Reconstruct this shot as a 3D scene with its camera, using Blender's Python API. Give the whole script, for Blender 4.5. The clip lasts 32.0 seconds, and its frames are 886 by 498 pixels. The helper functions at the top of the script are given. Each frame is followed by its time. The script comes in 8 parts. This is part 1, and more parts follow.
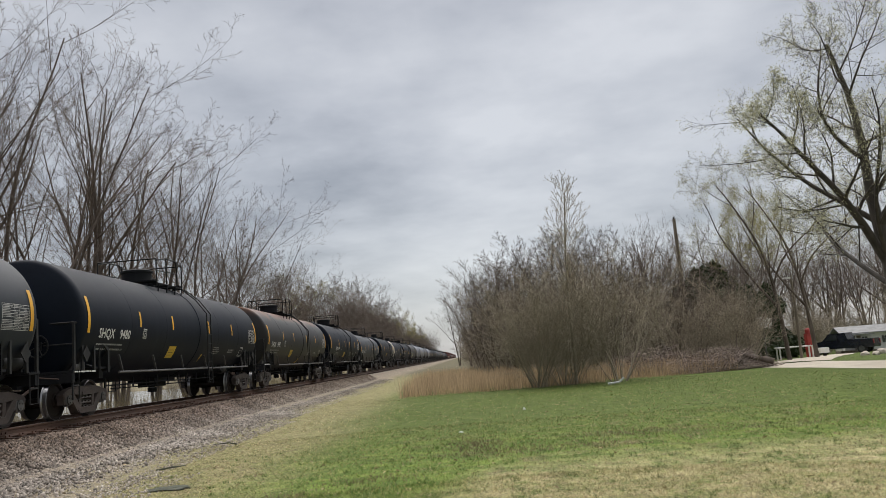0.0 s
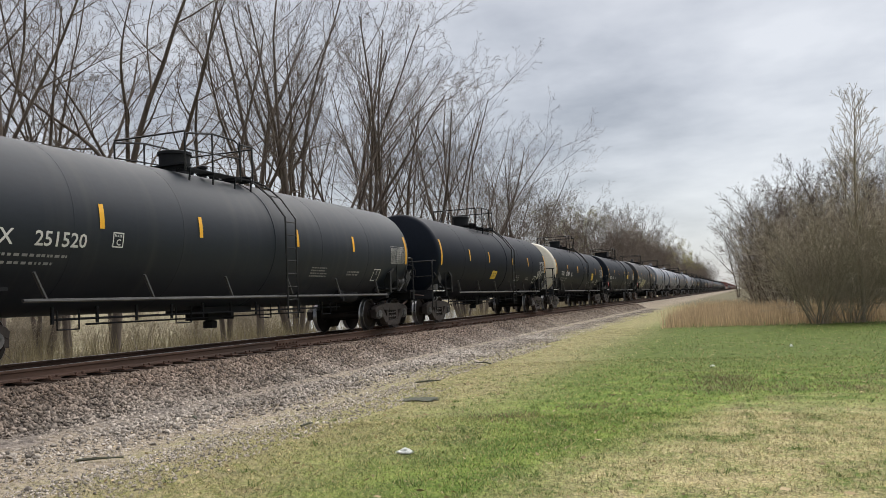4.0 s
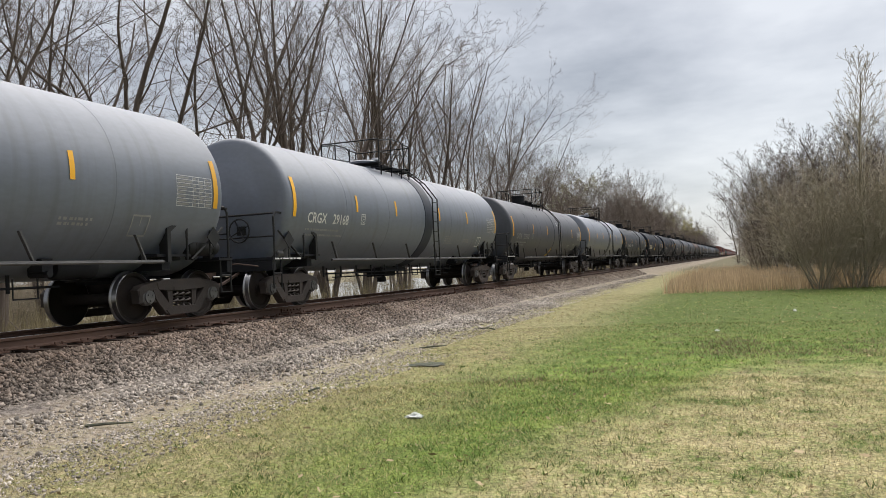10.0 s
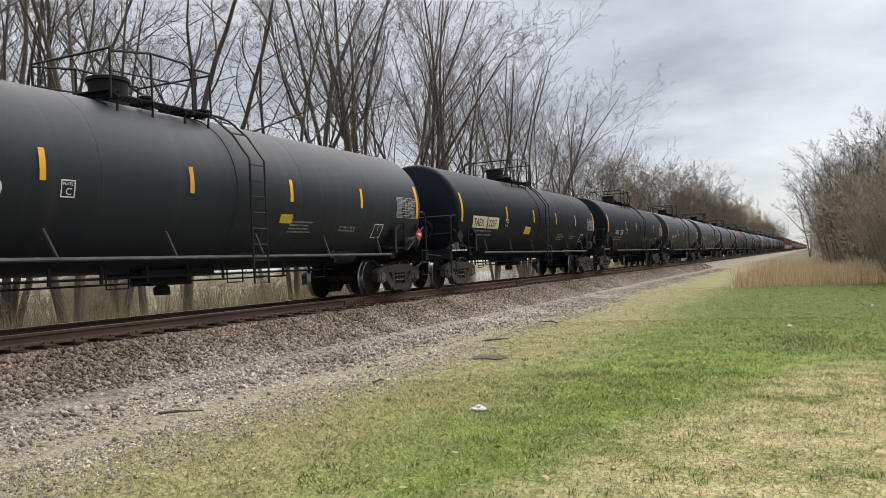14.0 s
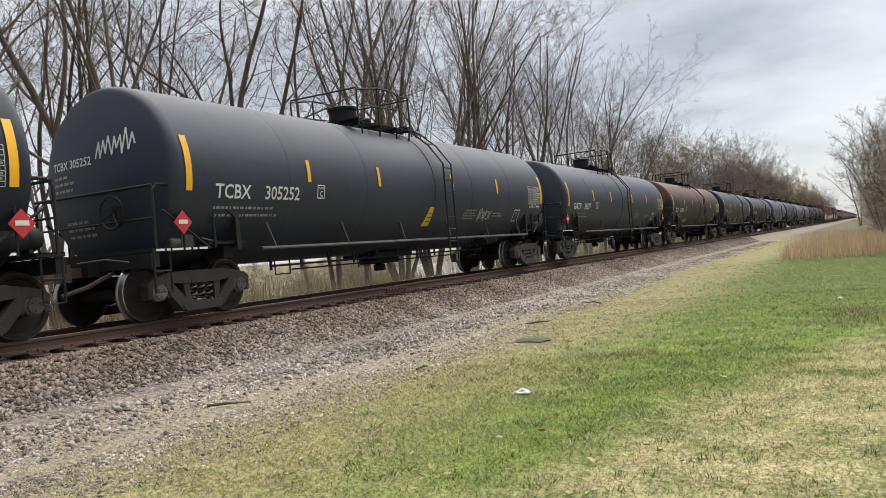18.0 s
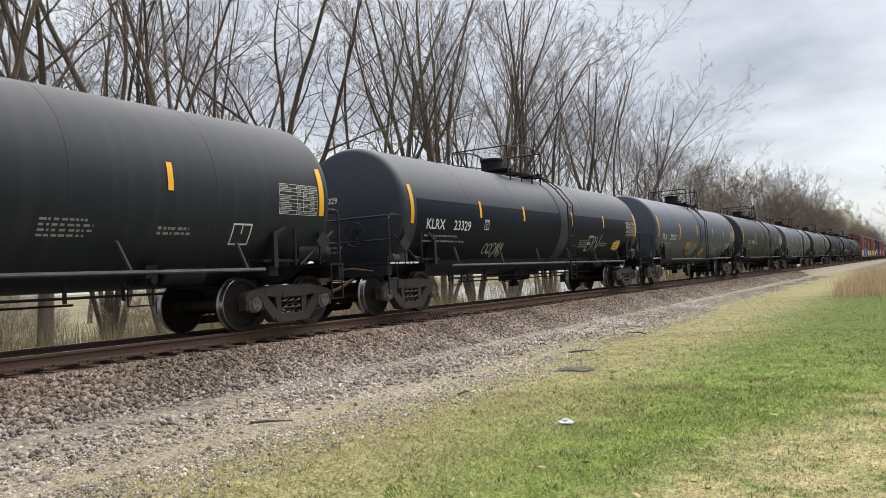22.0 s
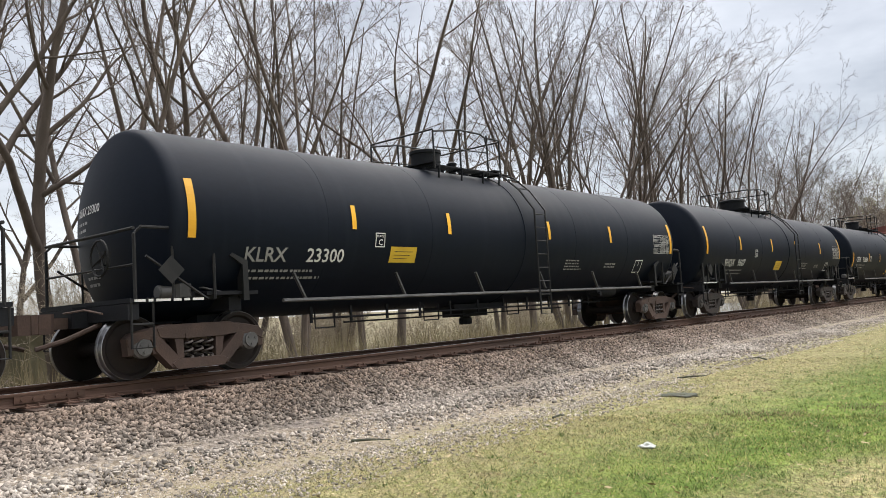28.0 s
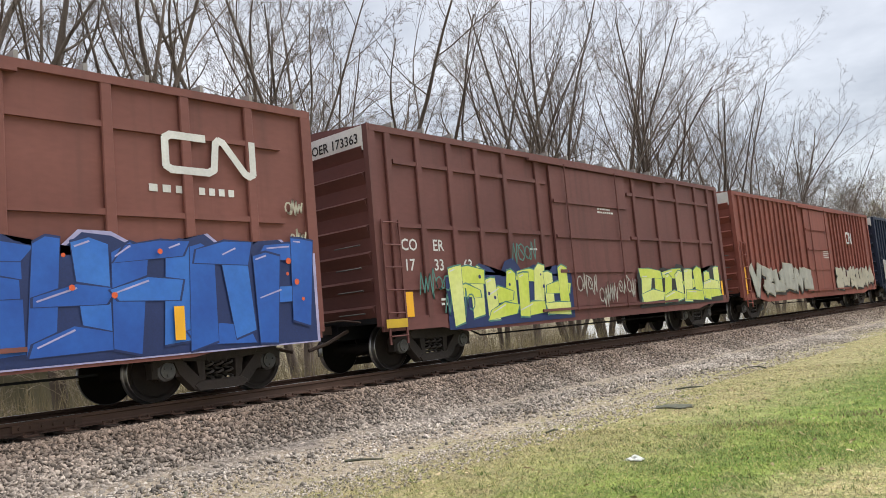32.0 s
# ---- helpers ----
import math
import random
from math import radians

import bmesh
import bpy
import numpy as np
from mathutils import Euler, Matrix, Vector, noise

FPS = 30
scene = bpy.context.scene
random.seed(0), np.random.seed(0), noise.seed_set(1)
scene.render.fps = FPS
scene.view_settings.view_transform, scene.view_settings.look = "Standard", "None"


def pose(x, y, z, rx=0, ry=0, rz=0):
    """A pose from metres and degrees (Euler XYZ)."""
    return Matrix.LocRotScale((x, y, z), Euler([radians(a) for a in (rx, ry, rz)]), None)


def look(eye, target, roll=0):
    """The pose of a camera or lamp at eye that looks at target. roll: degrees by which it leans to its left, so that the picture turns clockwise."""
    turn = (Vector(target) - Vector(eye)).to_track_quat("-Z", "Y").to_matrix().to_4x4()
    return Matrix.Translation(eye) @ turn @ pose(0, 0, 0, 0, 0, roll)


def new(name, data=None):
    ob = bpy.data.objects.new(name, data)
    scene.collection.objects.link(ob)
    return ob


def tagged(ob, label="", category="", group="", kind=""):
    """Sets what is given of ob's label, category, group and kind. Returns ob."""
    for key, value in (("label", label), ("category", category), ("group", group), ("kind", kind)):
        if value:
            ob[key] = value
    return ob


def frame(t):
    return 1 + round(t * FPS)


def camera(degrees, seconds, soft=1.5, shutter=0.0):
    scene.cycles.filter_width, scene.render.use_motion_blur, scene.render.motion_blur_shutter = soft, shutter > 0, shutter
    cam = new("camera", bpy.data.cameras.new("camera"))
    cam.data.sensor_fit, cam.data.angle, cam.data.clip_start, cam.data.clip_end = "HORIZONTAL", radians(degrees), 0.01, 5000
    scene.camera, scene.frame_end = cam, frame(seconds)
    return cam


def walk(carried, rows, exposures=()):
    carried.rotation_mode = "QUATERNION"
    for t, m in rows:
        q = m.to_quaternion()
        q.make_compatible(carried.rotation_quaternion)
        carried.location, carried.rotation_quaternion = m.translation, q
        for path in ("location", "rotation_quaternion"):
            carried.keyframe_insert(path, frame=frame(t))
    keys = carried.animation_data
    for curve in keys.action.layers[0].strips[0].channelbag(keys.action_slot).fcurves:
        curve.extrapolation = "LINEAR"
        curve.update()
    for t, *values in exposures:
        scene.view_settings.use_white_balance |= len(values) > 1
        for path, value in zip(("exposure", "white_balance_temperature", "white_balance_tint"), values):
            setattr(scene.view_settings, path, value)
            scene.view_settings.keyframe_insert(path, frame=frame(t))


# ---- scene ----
cam = camera(58.33, 32.0, soft=0.5)
# rail tops lie at z = 0, the track runs along y at x = TRACK_X
TRACK_X = -10.905
PATH = [
    (0.0, pose(-0.472, -0.010, 0.748, 97.83, 4.44, 1.29)),
    (0.5, pose(-0.411, 0.010, 0.767, 98.98, 4.98, 3.80)),
    (1.0, pose(-0.367, 0.032, 0.774, 96.95, 4.61, 5.31)),
    (1.5, pose(-0.226, 0.037, 0.752, 94.39, 4.31, 5.76)),
    (2.0, pose(-0.051, 0.110, 0.760, 94.57, 3.49, 7.06)),
    (2.5, pose(0.024, 0.161, 0.763, 95.62, 2.08, 11.32)),
    (3.0, pose(0.101, 0.058, 0.723, 95.34, 1.69, 16.93)),
    (3.5, pose(0.141, -0.059, 0.728, 94.55, 2.59, 20.60)),
    (5.5, pose(-0.030, -0.069, 0.724, 92.77, 2.54, 20.78)),
    (6.0, pose(-0.020, -0.026, 0.716, 92.34, 2.16, 21.30)),
    (6.5, pose(-0.018, -0.016, 0.716, 92.07, 2.19, 21.81)),
    (7.0, pose(-0.019, -0.021, 0.711, 91.84, 2.45, 21.87)),
    (7.5, pose(-0.017, -0.035, 0.702, 91.56, 2.71, 21.66)),
    (8.0, pose(-0.019, -0.017, 0.698, 91.18, 2.94, 21.30)),
    (8.5, pose(-0.020, -0.019, 0.706, 90.93, 3.08, 21.03)),
    (9.0, pose(-0.017, -0.030, 0.691, 90.87, 3.12, 20.71)),
    (9.5, pose(-0.012, -0.010, 0.700, 91.01, 2.97, 20.63)),
    (10.0, pose(-0.014, -0.016, 0.705, 91.42, 2.78, 20.71)),
    (10.5, pose(-0.021, -0.027, 0.709, 91.81, 2.67, 20.92)),
    (11.0, pose(-0.025, -0.022, 0.705, 92.02, 2.62, 20.95)),
    (11.5, pose(-0.029, -0.018, 0.703, 92.05, 2.69, 20.99)),
    (12.0, pose(-0.039, -0.018, 0.713, 91.95, 2.80, 21.12)),
    (12.5, pose(-0.042, -0.027, 0.699, 91.78, 2.64, 21.70)),
    (13.0, pose(-0.053, 0.014, 0.711, 91.51, 2.41, 22.69)),
    (13.5, pose(-0.049, 0.007, 0.701, 91.22, 2.35, 23.89)),
    (14.0, pose(-0.061, 0.002, 0.694, 91.14, 2.67, 25.10)),
    (14.5, pose(-0.058, -0.012, 0.702, 91.25, 3.61, 26.24)),
    (15.0, pose(-0.057, -0.019, 0.696, 91.11, 4.78, 26.70)),
    (15.5, pose(-0.039, -0.021, 0.699, 90.78, 5.84, 26.85)),
    (17.5, pose(-0.045, 0.046, 0.714, 90.00, 5.08, 27.33)),
    (18.0, pose(-0.040, 0.040, 0.697, 90.25, 4.89, 28.09)),
    (18.5, pose(-0.089, 0.028, 0.703, 90.57, 4.78, 28.98)),
    (19.0, pose(-0.107, 0.013, 0.686, 90.76, 4.58, 29.87)),
    (19.5, pose(-0.109, -0.004, 0.700, 90.83, 4.32, 30.46)),
    (20.0, pose(-0.106, -0.043, 0.704, 90.54, 3.90, 30.83)),
    (20.5, pose(-0.100, -0.026, 0.702, 90.48, 3.45, 30.87)),
    (21.0, pose(-0.089, -0.024, 0.708, 90.86, 3.06, 30.83)),
    (21.5, pose(-0.092, -0.026, 0.704, 91.78, 2.91, 30.80)),
    (22.0, pose(-0.081, 0.023, 0.713, 92.16, 3.06, 31.12)),
    (22.5, pose(-0.070, 0.021, 0.698, 92.23, 2.98, 32.22)),
    (23.0, pose(-0.018, -0.006, 0.701, 92.42, 2.94, 34.29)),
    (23.5, pose(0.017, -0.024, 0.706, 92.65, 2.56, 36.82)),
    (24.0, pose(0.030, -0.095, 0.702, 93.23, 2.06, 38.79)),
    (24.5, pose(0.036, -0.212, 0.694, 93.74, 1.46, 39.65)),
    (25.0, pose(0.051, -0.295, 0.684, 93.70, 1.07, 39.35)),
    (25.5, pose(0.234, -0.191, 0.647, 92.91, 1.06, 37.85)),
    (27.5, pose(0.729, -0.140, 0.667, 91.64, 4.69, 40.90)),
    (28.0, pose(0.649, -0.054, 0.709, 94.48, 3.49, 40.76)),
    (28.5, pose(0.676, 0.012, 0.722, 95.79, 3.23, 37.00)),
    (29.0, pose(0.773, 0.028, 0.721, 94.74, 3.70, 35.87)),
    (29.5, pose(0.804, -0.002, 0.724, 94.62, 4.62, 36.42)),
    (30.0, pose(0.796, -0.005, 0.733, 94.75, 5.12, 37.33)),
    (30.5, pose(0.788, -0.010, 0.728, 95.07, 5.35, 38.38)),
    (31.0, pose(0.807, -0.000, 0.737, 95.29, 5.33, 39.44)),
    (31.5, pose(0.863, -0.003, 0.733, 95.51, 5.16, 40.36)),
    (32.0, pose(0.924, 0.013, 0.724, 95.67, 5.05, 41.40)),
]
walk(cam, PATH, [(0.0, 0.20), (2.0, 0.28), (4.0, 0.42), (6.0, 0.46), (12.0, 0.50), (18.0, 0.60), (23.0, 0.72), (26.0, 0.80), (28.0, 0.84), (32.0, 0.86)])

# ---- world and sun: a bright overcast sky ----
SUN_ELEV, SUN_AZ = radians(66), radians(-4)
world = bpy.data.worlds.new("overcast_sky")
scene.world = world
world.use_nodes = True


def build_world(nt):
    n, l = nt.nodes, nt.links
    n.clear()
    out, bg = n.new("ShaderNodeOutputWorld"), n.new("ShaderNodeBackground")
    co = n.new("ShaderNodeTexCoord")
    sep = n.new("ShaderNodeSeparateXYZ")
    l.new(co.outputs["Generated"], sep.inputs[0])

    def op(kind, a, b=None):
        m = n.new("ShaderNodeMath")
        m.operation = kind
        for i, v in enumerate((a, b)):
            if v is None:
                continue
            if isinstance(v, (int, float)):
                m.inputs[i].default_value = v
            else:
                l.new(v, m.inputs[i])
        return m.outputs[0]

    # the cloud deck: directions laid out on a flat layer overhead
    up = op("ADD", op("MAXIMUM", sep.outputs[2], 0.0), 0.16)
    flat = n.new("ShaderNodeCombineXYZ")
    l.new(op("DIVIDE", sep.outputs[0], up), flat.inputs[0])
    l.new(op("DIVIDE", sep.outputs[1], up), flat.inputs[1])
    noises = []
    for scale, detail, rough, z in ((0.75, 5.0, 0.52, 3.1), (2.3, 6.0, 0.55, 8.4)):
        tex = n.new("ShaderNodeTexNoise")
        tex.inputs["Scale"].default_value = scale
        tex.inputs["Detail"].default_value = detail
        tex.inputs["Roughness"].default_value = rough
        flat2 = n.new("ShaderNodeVectorMath")
        flat2.operation = "ADD"
        flat2.inputs[1].default_value = (z, z * 0.37, z * 0.11)
        l.new(flat.outputs[0], flat2.inputs[0])
        l.new(flat2.outputs[0], tex.inputs["Vector"])
        noises.append(tex.outputs[0])
    mixed = op("ADD", op("MULTIPLY", noises[0], 0.7), op("MULTIPLY", noises[1], 0.3))
    ramp = n.new("ShaderNodeValToRGB")
    l.new(mixed, ramp.inputs[0])
    e = ramp.color_ramp.elements
    e[0].position, e[0].color = 0.37, (0.52, 0.523, 0.532, 1)
    e[1].position, e[1].color = 0.63, (0.185, 0.190, 0.206, 1)
    mid = e.new(0.50)
    mid.color = (0.365, 0.371, 0.388, 1)
    # the deck brightens softly towards the horizon
    hz = n.new("ShaderNodeMixRGB")
    hz.inputs[2].default_value = (0.465, 0.47, 0.48, 1)
    l.new(op("MULTIPLY", op("POWER", op("SUBTRACT", 1.0, op("MINIMUM", op("MAXIMUM", sep.outputs[2], 0.0), 1.0)), 7.0), 0.75), hz.inputs[0])
    l.new(ramp.outputs[0], hz.inputs[1])
    sky = n.new("ShaderNodeTexSky")
    sky.sky_type, sky.sun_disc = "NISHITA", False
    sky.sun_elevation, sky.sun_rotation = SUN_ELEV, SUN_AZ
    thin = n.new("ShaderNodeMixRGB")
    thin.blend_type, thin.inputs[0].default_value = "ADD", 0.02
    l.new(hz.outputs[0], thin.inputs[1])
    l.new(sky.outputs[0], thin.inputs[2])
    l.new(thin.outputs[0], bg.inputs[0])
    bg.inputs[1].default_value = 1.0
    l.new(bg.outputs[0], out.inputs[0])


build_world(world.node_tree)
sun = new("sun", bpy.data.lights.new("sun", "SUN"))
sun.data.energy, sun.data.angle, sun.data.color = 3.65, radians(90), (1.0, 0.955, 0.905)
sun.matrix_world = look((0, 0, 0), (-math.sin(SUN_AZ) * math.cos(SUN_ELEV), -math.cos(SUN_AZ) * math.cos(SUN_ELEV), -math.sin(SUN_ELEV)))

# ---- materials ----
def surf(name, c1, c2, scale=3.0, rough=0.8, bump=0.0, metal=0.0, fine=0.25, fine_scale=40.0, per_object=0.0, island=0.0, spec=0.5, stretch=(1, 1, 1)):
    """A two-scale noise surface between two base colours, with fine grain, bump and wear."""
    m = bpy.data.materials.new(name)
    m.use_nodes = True
    n, l = m.node_tree.nodes, m.node_tree.links
    b = n["Principled BSDF"]
    co = n.new("ShaderNodeTexCoord")
    mp = n.new("ShaderNodeMapping")
    mp.inputs["Scale"].default_value = stretch
    l.new(co.outputs["Object"], mp.inputs[0])
    big, small = n.new("ShaderNodeTexNoise"), n.new("ShaderNodeTexNoise")
    big.inputs["Scale"].default_value, big.inputs["Detail"].default_value = scale, 6.0
    small.inputs["Scale"].default_value, small.inputs["Detail"].default_value = fine_scale, 4.0
    for t in (big, small):
        l.new(mp.outputs[0], t.inputs["Vector"])
    rr = n.new("ShaderNodeMapRange")
    rr.inputs[1].default_value, rr.inputs[2].default_value = 0.3, 0.7
    l.new(big.outputs[0], rr.inputs[0])
    mix = n.new("ShaderNodeMixRGB")
    mix.inputs[1].default_value, mix.inputs[2].default_value = (*c1, 1), (*c2, 1)
    l.new(rr.outputs[0], mix.inputs[0])
    hsv = n.new("ShaderNodeHueSaturation")
    l.new(mix.outputs[0], hsv.inputs["Color"])
    val = n.new("ShaderNodeMath")
    val.operation = "MULTIPLY_ADD"
    val.inputs[1].default_value, val.inputs[2].default_value = 2 * fine, 1.0 - fine
    l.new(small.outputs[0], val.inputs[0])
    last = val.outputs[0]
    for amount, source in ((per_object, "ShaderNodeObjectInfo"), (island, "ShaderNodeNewGeometry")):
        if amount:
            info, k, mu = n.new(source), n.new("ShaderNodeMath"), n.new("ShaderNodeMath")
            k.operation, mu.operation = "MULTIPLY_ADD", "MULTIPLY"
            k.inputs[1].default_value, k.inputs[2].default_value = 2 * amount, 1.0 - amount
            l.new(info.outputs["Random" if source == "ShaderNodeObjectInfo" else "Random Per Island"], k.inputs[0])
            l.new(k.outputs[0], mu.inputs[0])
            l.new(last, mu.inputs[1])
            last = mu.outputs[0]
    l.new(last, hsv.inputs["Value"])
    l.new(hsv.outputs[0], b.inputs["Base Color"])
    b.inputs["Metallic"].default_value = metal
    b.inputs["Specular IOR Level"].default_value = spec
    ro = n.new("ShaderNodeMapRange")
    ro.inputs[3].default_value, ro.inputs[4].default_value = max(0.0, rough - 0.12), min(1.0, rough + 0.12)
    l.new(big.outputs[0], ro.inputs[0])
    l.new(ro.outputs[0], b.inputs["Roughness"])
    if bump:
        bu = n.new("ShaderNodeBump")
        bu.inputs["Strength"].default_value, bu.inputs["Distance"].default_value = bump, 0.02
        l.new(small.outputs[0], bu.inputs["Height"])
        l.new(bu.outputs[0], b.inputs["Normal"])
    return m


def tank_paint(name, c1, c2, streak, streak_amount, rough=0.45, top=None, top_level=0.35, spec=0.3):
    """Weathered tank paint: broad fading, vertical streaks, fine grime; optionally a rusted or dusty crown with a ragged edge."""
    m = surf(name, c1, c2, scale=0.35, rough=rough, bump=0.05, fine=0.14, fine_scale=9.0, stretch=(1, 0.6, 1.6), spec=spec)
    n, l = m.node_tree.nodes, m.node_tree.links
    b = n["Principled BSDF"]
    base = b.inputs["Base Color"].links[0].from_socket
    co, mp, tex = n.new("ShaderNodeTexCoord"), n.new("ShaderNodeMapping"), n.new("ShaderNodeTexNoise")
    mp.inputs["Scale"].default_value = (0.25, 4.0, 0.25)
    tex.inputs["Scale"].default_value, tex.inputs["Detail"].default_value = 1.0, 5.0
    l.new(co.outputs["Object"], mp.inputs[0])
    l.new(mp.outputs[0], tex.inputs["Vector"])
    r = n.new("ShaderNodeMapRange")
    r.inputs[1].default_value, r.inputs[2].default_value, r.inputs[4].default_value = 0.52, 0.75, streak_amount
    l.new(tex.outputs[0], r.inputs[0])
    mix = n.new("ShaderNodeMixRGB")
    mix.inputs[2].default_value = (*streak, 1)
    l.new(r.outputs[0], mix.inputs[0])
    l.new(base, mix.inputs[1])
    last = mix.outputs[0]
    if top:
        sep, wob, ad, rg = n.new("ShaderNodeSeparateXYZ"), n.new("ShaderNodeTexNoise"), n.new("ShaderNodeMath"), n.new("ShaderNodeMapRange")
        l.new(co.outputs["Object"], sep.inputs[0])
        wob.inputs["Scale"].default_value, wob.inputs["Detail"].default_value = 0.9, 6.0
        l.new(co.outputs["Object"], wob.inputs["Vector"])
        ad.operation = "MULTIPLY_ADD"
        ad.inputs[1].default_value = 1.1
        l.new(wob.outputs[0], ad.inputs[0])
        l.new(sep.outputs[2], ad.inputs[2])
        rg.inputs[1].default_value, rg.inputs[2].default_value = top_level + 0.45, top_level + 0.85
        l.new(ad.outputs[0], rg.inputs[0])
        mx = n.new("ShaderNodeMixRGB")
        mx.inputs[2].default_value = (*top, 1)
        l.new(rg.outputs[0], mx.inputs[0])
        l.new(last, mx.inputs[1])
        last = mx.outputs[0]
    l.new(last, b.inputs["Base Color"])
    return m


M_BLACK = tank_paint("black_tank_paint", (0.0046, 0.0072, 0.0135), (0.0084, 0.0122, 0.0210), (0.018, 0.023, 0.033), 0.25, rough=0.55, spec=0.10)
M_BLACK_OLD = tank_paint("faded_black_tank_paint", (0.0082, 0.0122, 0.0198), (0.0175, 0.0236, 0.0345), (0.045, 0.045, 0.046), 0.35, rough=0.55)
M_BLACK_BROWN = tank_paint("brown_black_tank_paint", (0.0105, 0.0119, 0.0160), (0.0195, 0.0210, 0.0268), (0.037, 0.035, 0.036), 0.35, rough=0.55)
M_RUSTTOP = tank_paint("black_tank_paint_rusty_crown", (0.0085, 0.0105, 0.0140), (0.0170, 0.0190, 0.0230), (0.04, 0.034, 0.030), 0.35, rough=0.6, top=(0.085, 0.044, 0.035), top_level=0.32)
M_RUSTSPOT = tank_paint("black_tank_paint_rust_patched", (0.0095, 0.0108, 0.0130), (0.0185, 0.0195, 0.0220), (0.06, 0.045, 0.035), 0.30, rough=0.55, top=(0.12, 0.055, 0.03), top_level=1.05)
M_GREY = tank_paint("grey_tank_paint", (0.108, 0.124, 0.158), (0.165, 0.184, 0.226), (0.075, 0.076, 0.082), 0.40, rough=0.42, spec=0.5)
M_GREY_BLUE = tank_paint("slate_grey_tank_paint", (0.045, 0.056, 0.082), (0.070, 0.084, 0.116), (0.036, 0.041, 0.052), 0.35, rough=0.5, spec=0.28)
M_GREY_DARK = tank_paint("dark_grey_tank_paint", (0.022, 0.028, 0.043), (0.038, 0.046, 0.066), (0.030, 0.031, 0.035), 0.4, rough=0.5, spec=0.26)
M_GREY_SOOT = tank_paint("sooty_grey_tank_paint", (0.038, 0.042, 0.054), (0.080, 0.086, 0.106), (0.022, 0.022, 0.024), 0.6, rough=0.5, spec=0.4)
M_WHITE_END = tank_paint("cream_white_tank_paint", (0.62, 0.58, 0.49), (0.72, 0.68, 0.60), (0.25, 0.20, 0.14), 0.5, rough=0.5)
M_FRAME = surf("black_underframe_steel", (0.0090, 0.0100, 0.0128), (0.019, 0.0198, 0.0230), 2.0, 0.7, 0.15, fine_scale=30, spec=0.15)
M_RAILING = surf("black_painted_railing", (0.010, 0.011, 0.0125), (0.022, 0.022, 0.023), 3.0, 0.6, 0.1, spec=0.25)
M_PIPE = surf("worn_grey_rail_paint", (0.05, 0.05, 0.052), (0.10, 0.10, 0.10), 3.0, 0.5, 0.1)
M_TRUCK = surf("dusty_cast_steel", (0.018, 0.0130, 0.0118), (0.044, 0.032, 0.0275), 2.5, 0.75, 0.35, per_object=0.35)
M_TRUCK_RUST = surf("rusty_cast_steel", (0.04, 0.025, 0.020), (0.085, 0.053, 0.042), 2.5, 0.8, 0.35, per_object=0.3)
M_SPRING = surf("worn_spring_steel", (0.040, 0.033, 0.030), (0.085, 0.072, 0.066), 4.0, 0.6, 0.1)
M_WHEEL = surf("grimy_wheel_steel", (0.011, 0.0088, 0.0082), (0.027, 0.0205, 0.0185), 2.0, 0.75, 0.15, spec=0.25)
M_TREAD = surf("polished_tread_steel", (0.20, 0.20, 0.21), (0.32, 0.32, 0.33), 4.0, 0.32, 0.0, metal=0.9)
M_CAP = surf("bearing_cap_steel", (0.042, 0.042, 0.044), (0.10, 0.098, 0.098), 6.0, 0.5, 0.1, per_object=0.5)
M_YELLOW = surf("yellow_reflective_film", (0.80, 0.42, 0.015), (0.72, 0.36, 0.015), 2.0, 0.5, fine=0.06, per_object=0.15)
M_WHITE = surf("white_stencil_paint", (0.68, 0.68, 0.67), (0.55, 0.55, 0.54), 1.5, 0.7, fine=0.15, fine_scale=25)
M_WHITE_DIM = surf("faded_white_stencil_paint", (0.30, 0.30, 0.30), (0.20, 0.20, 0.20), 1.5, 0.7, fine=0.2, fine_scale=25)
M_DECAL_ORANGE = surf("orange_decal", (0.50, 0.22, 0.04), (0.40, 0.17, 0.035), 2.0, 0.6, fine=0.08)
M_CREAM = surf("cream_decal", (0.66, 0.60, 0.40), (0.58, 0.52, 0.36), 2.0, 0.6, fine=0.06)
M_DECAL_YEL = surf("yellow_decal", (0.62, 0.41, 0.025), (0.50, 0.32, 0.025), 2.0, 0.6, fine=0.08, per_object=0.25)
M_DARKTEXT = surf("black_stencil_paint", (0.012, 0.012, 0.012), (0.025, 0.025, 0.025), 2.0, 0.7)
M_RED = surf("red_placard", (0.50, 0.02, 0.03), (0.40, 0.02, 0.03), 2.0, 0.5, fine=0.08)


def soft_leaf(m, share=0.45):
    """Thin leaves and blades let part of the light through."""
    n, l = m.node_tree.nodes, m.node_tree.links
    b = n["Principled BSDF"]
    tr, mx = n.new("ShaderNodeBsdfTranslucent"), n.new("ShaderNodeMixShader")
    l.new(b.inputs["Base Color"].links[0].from_socket, tr.inputs["Color"])
    mx.inputs[0].default_value = share
    l.new(b.outputs[0], mx.inputs[1])
    l.new(tr.outputs[0], mx.inputs[2])
    l.new(mx.outputs[0], n["Material Output"].inputs["Surface"])
    return m

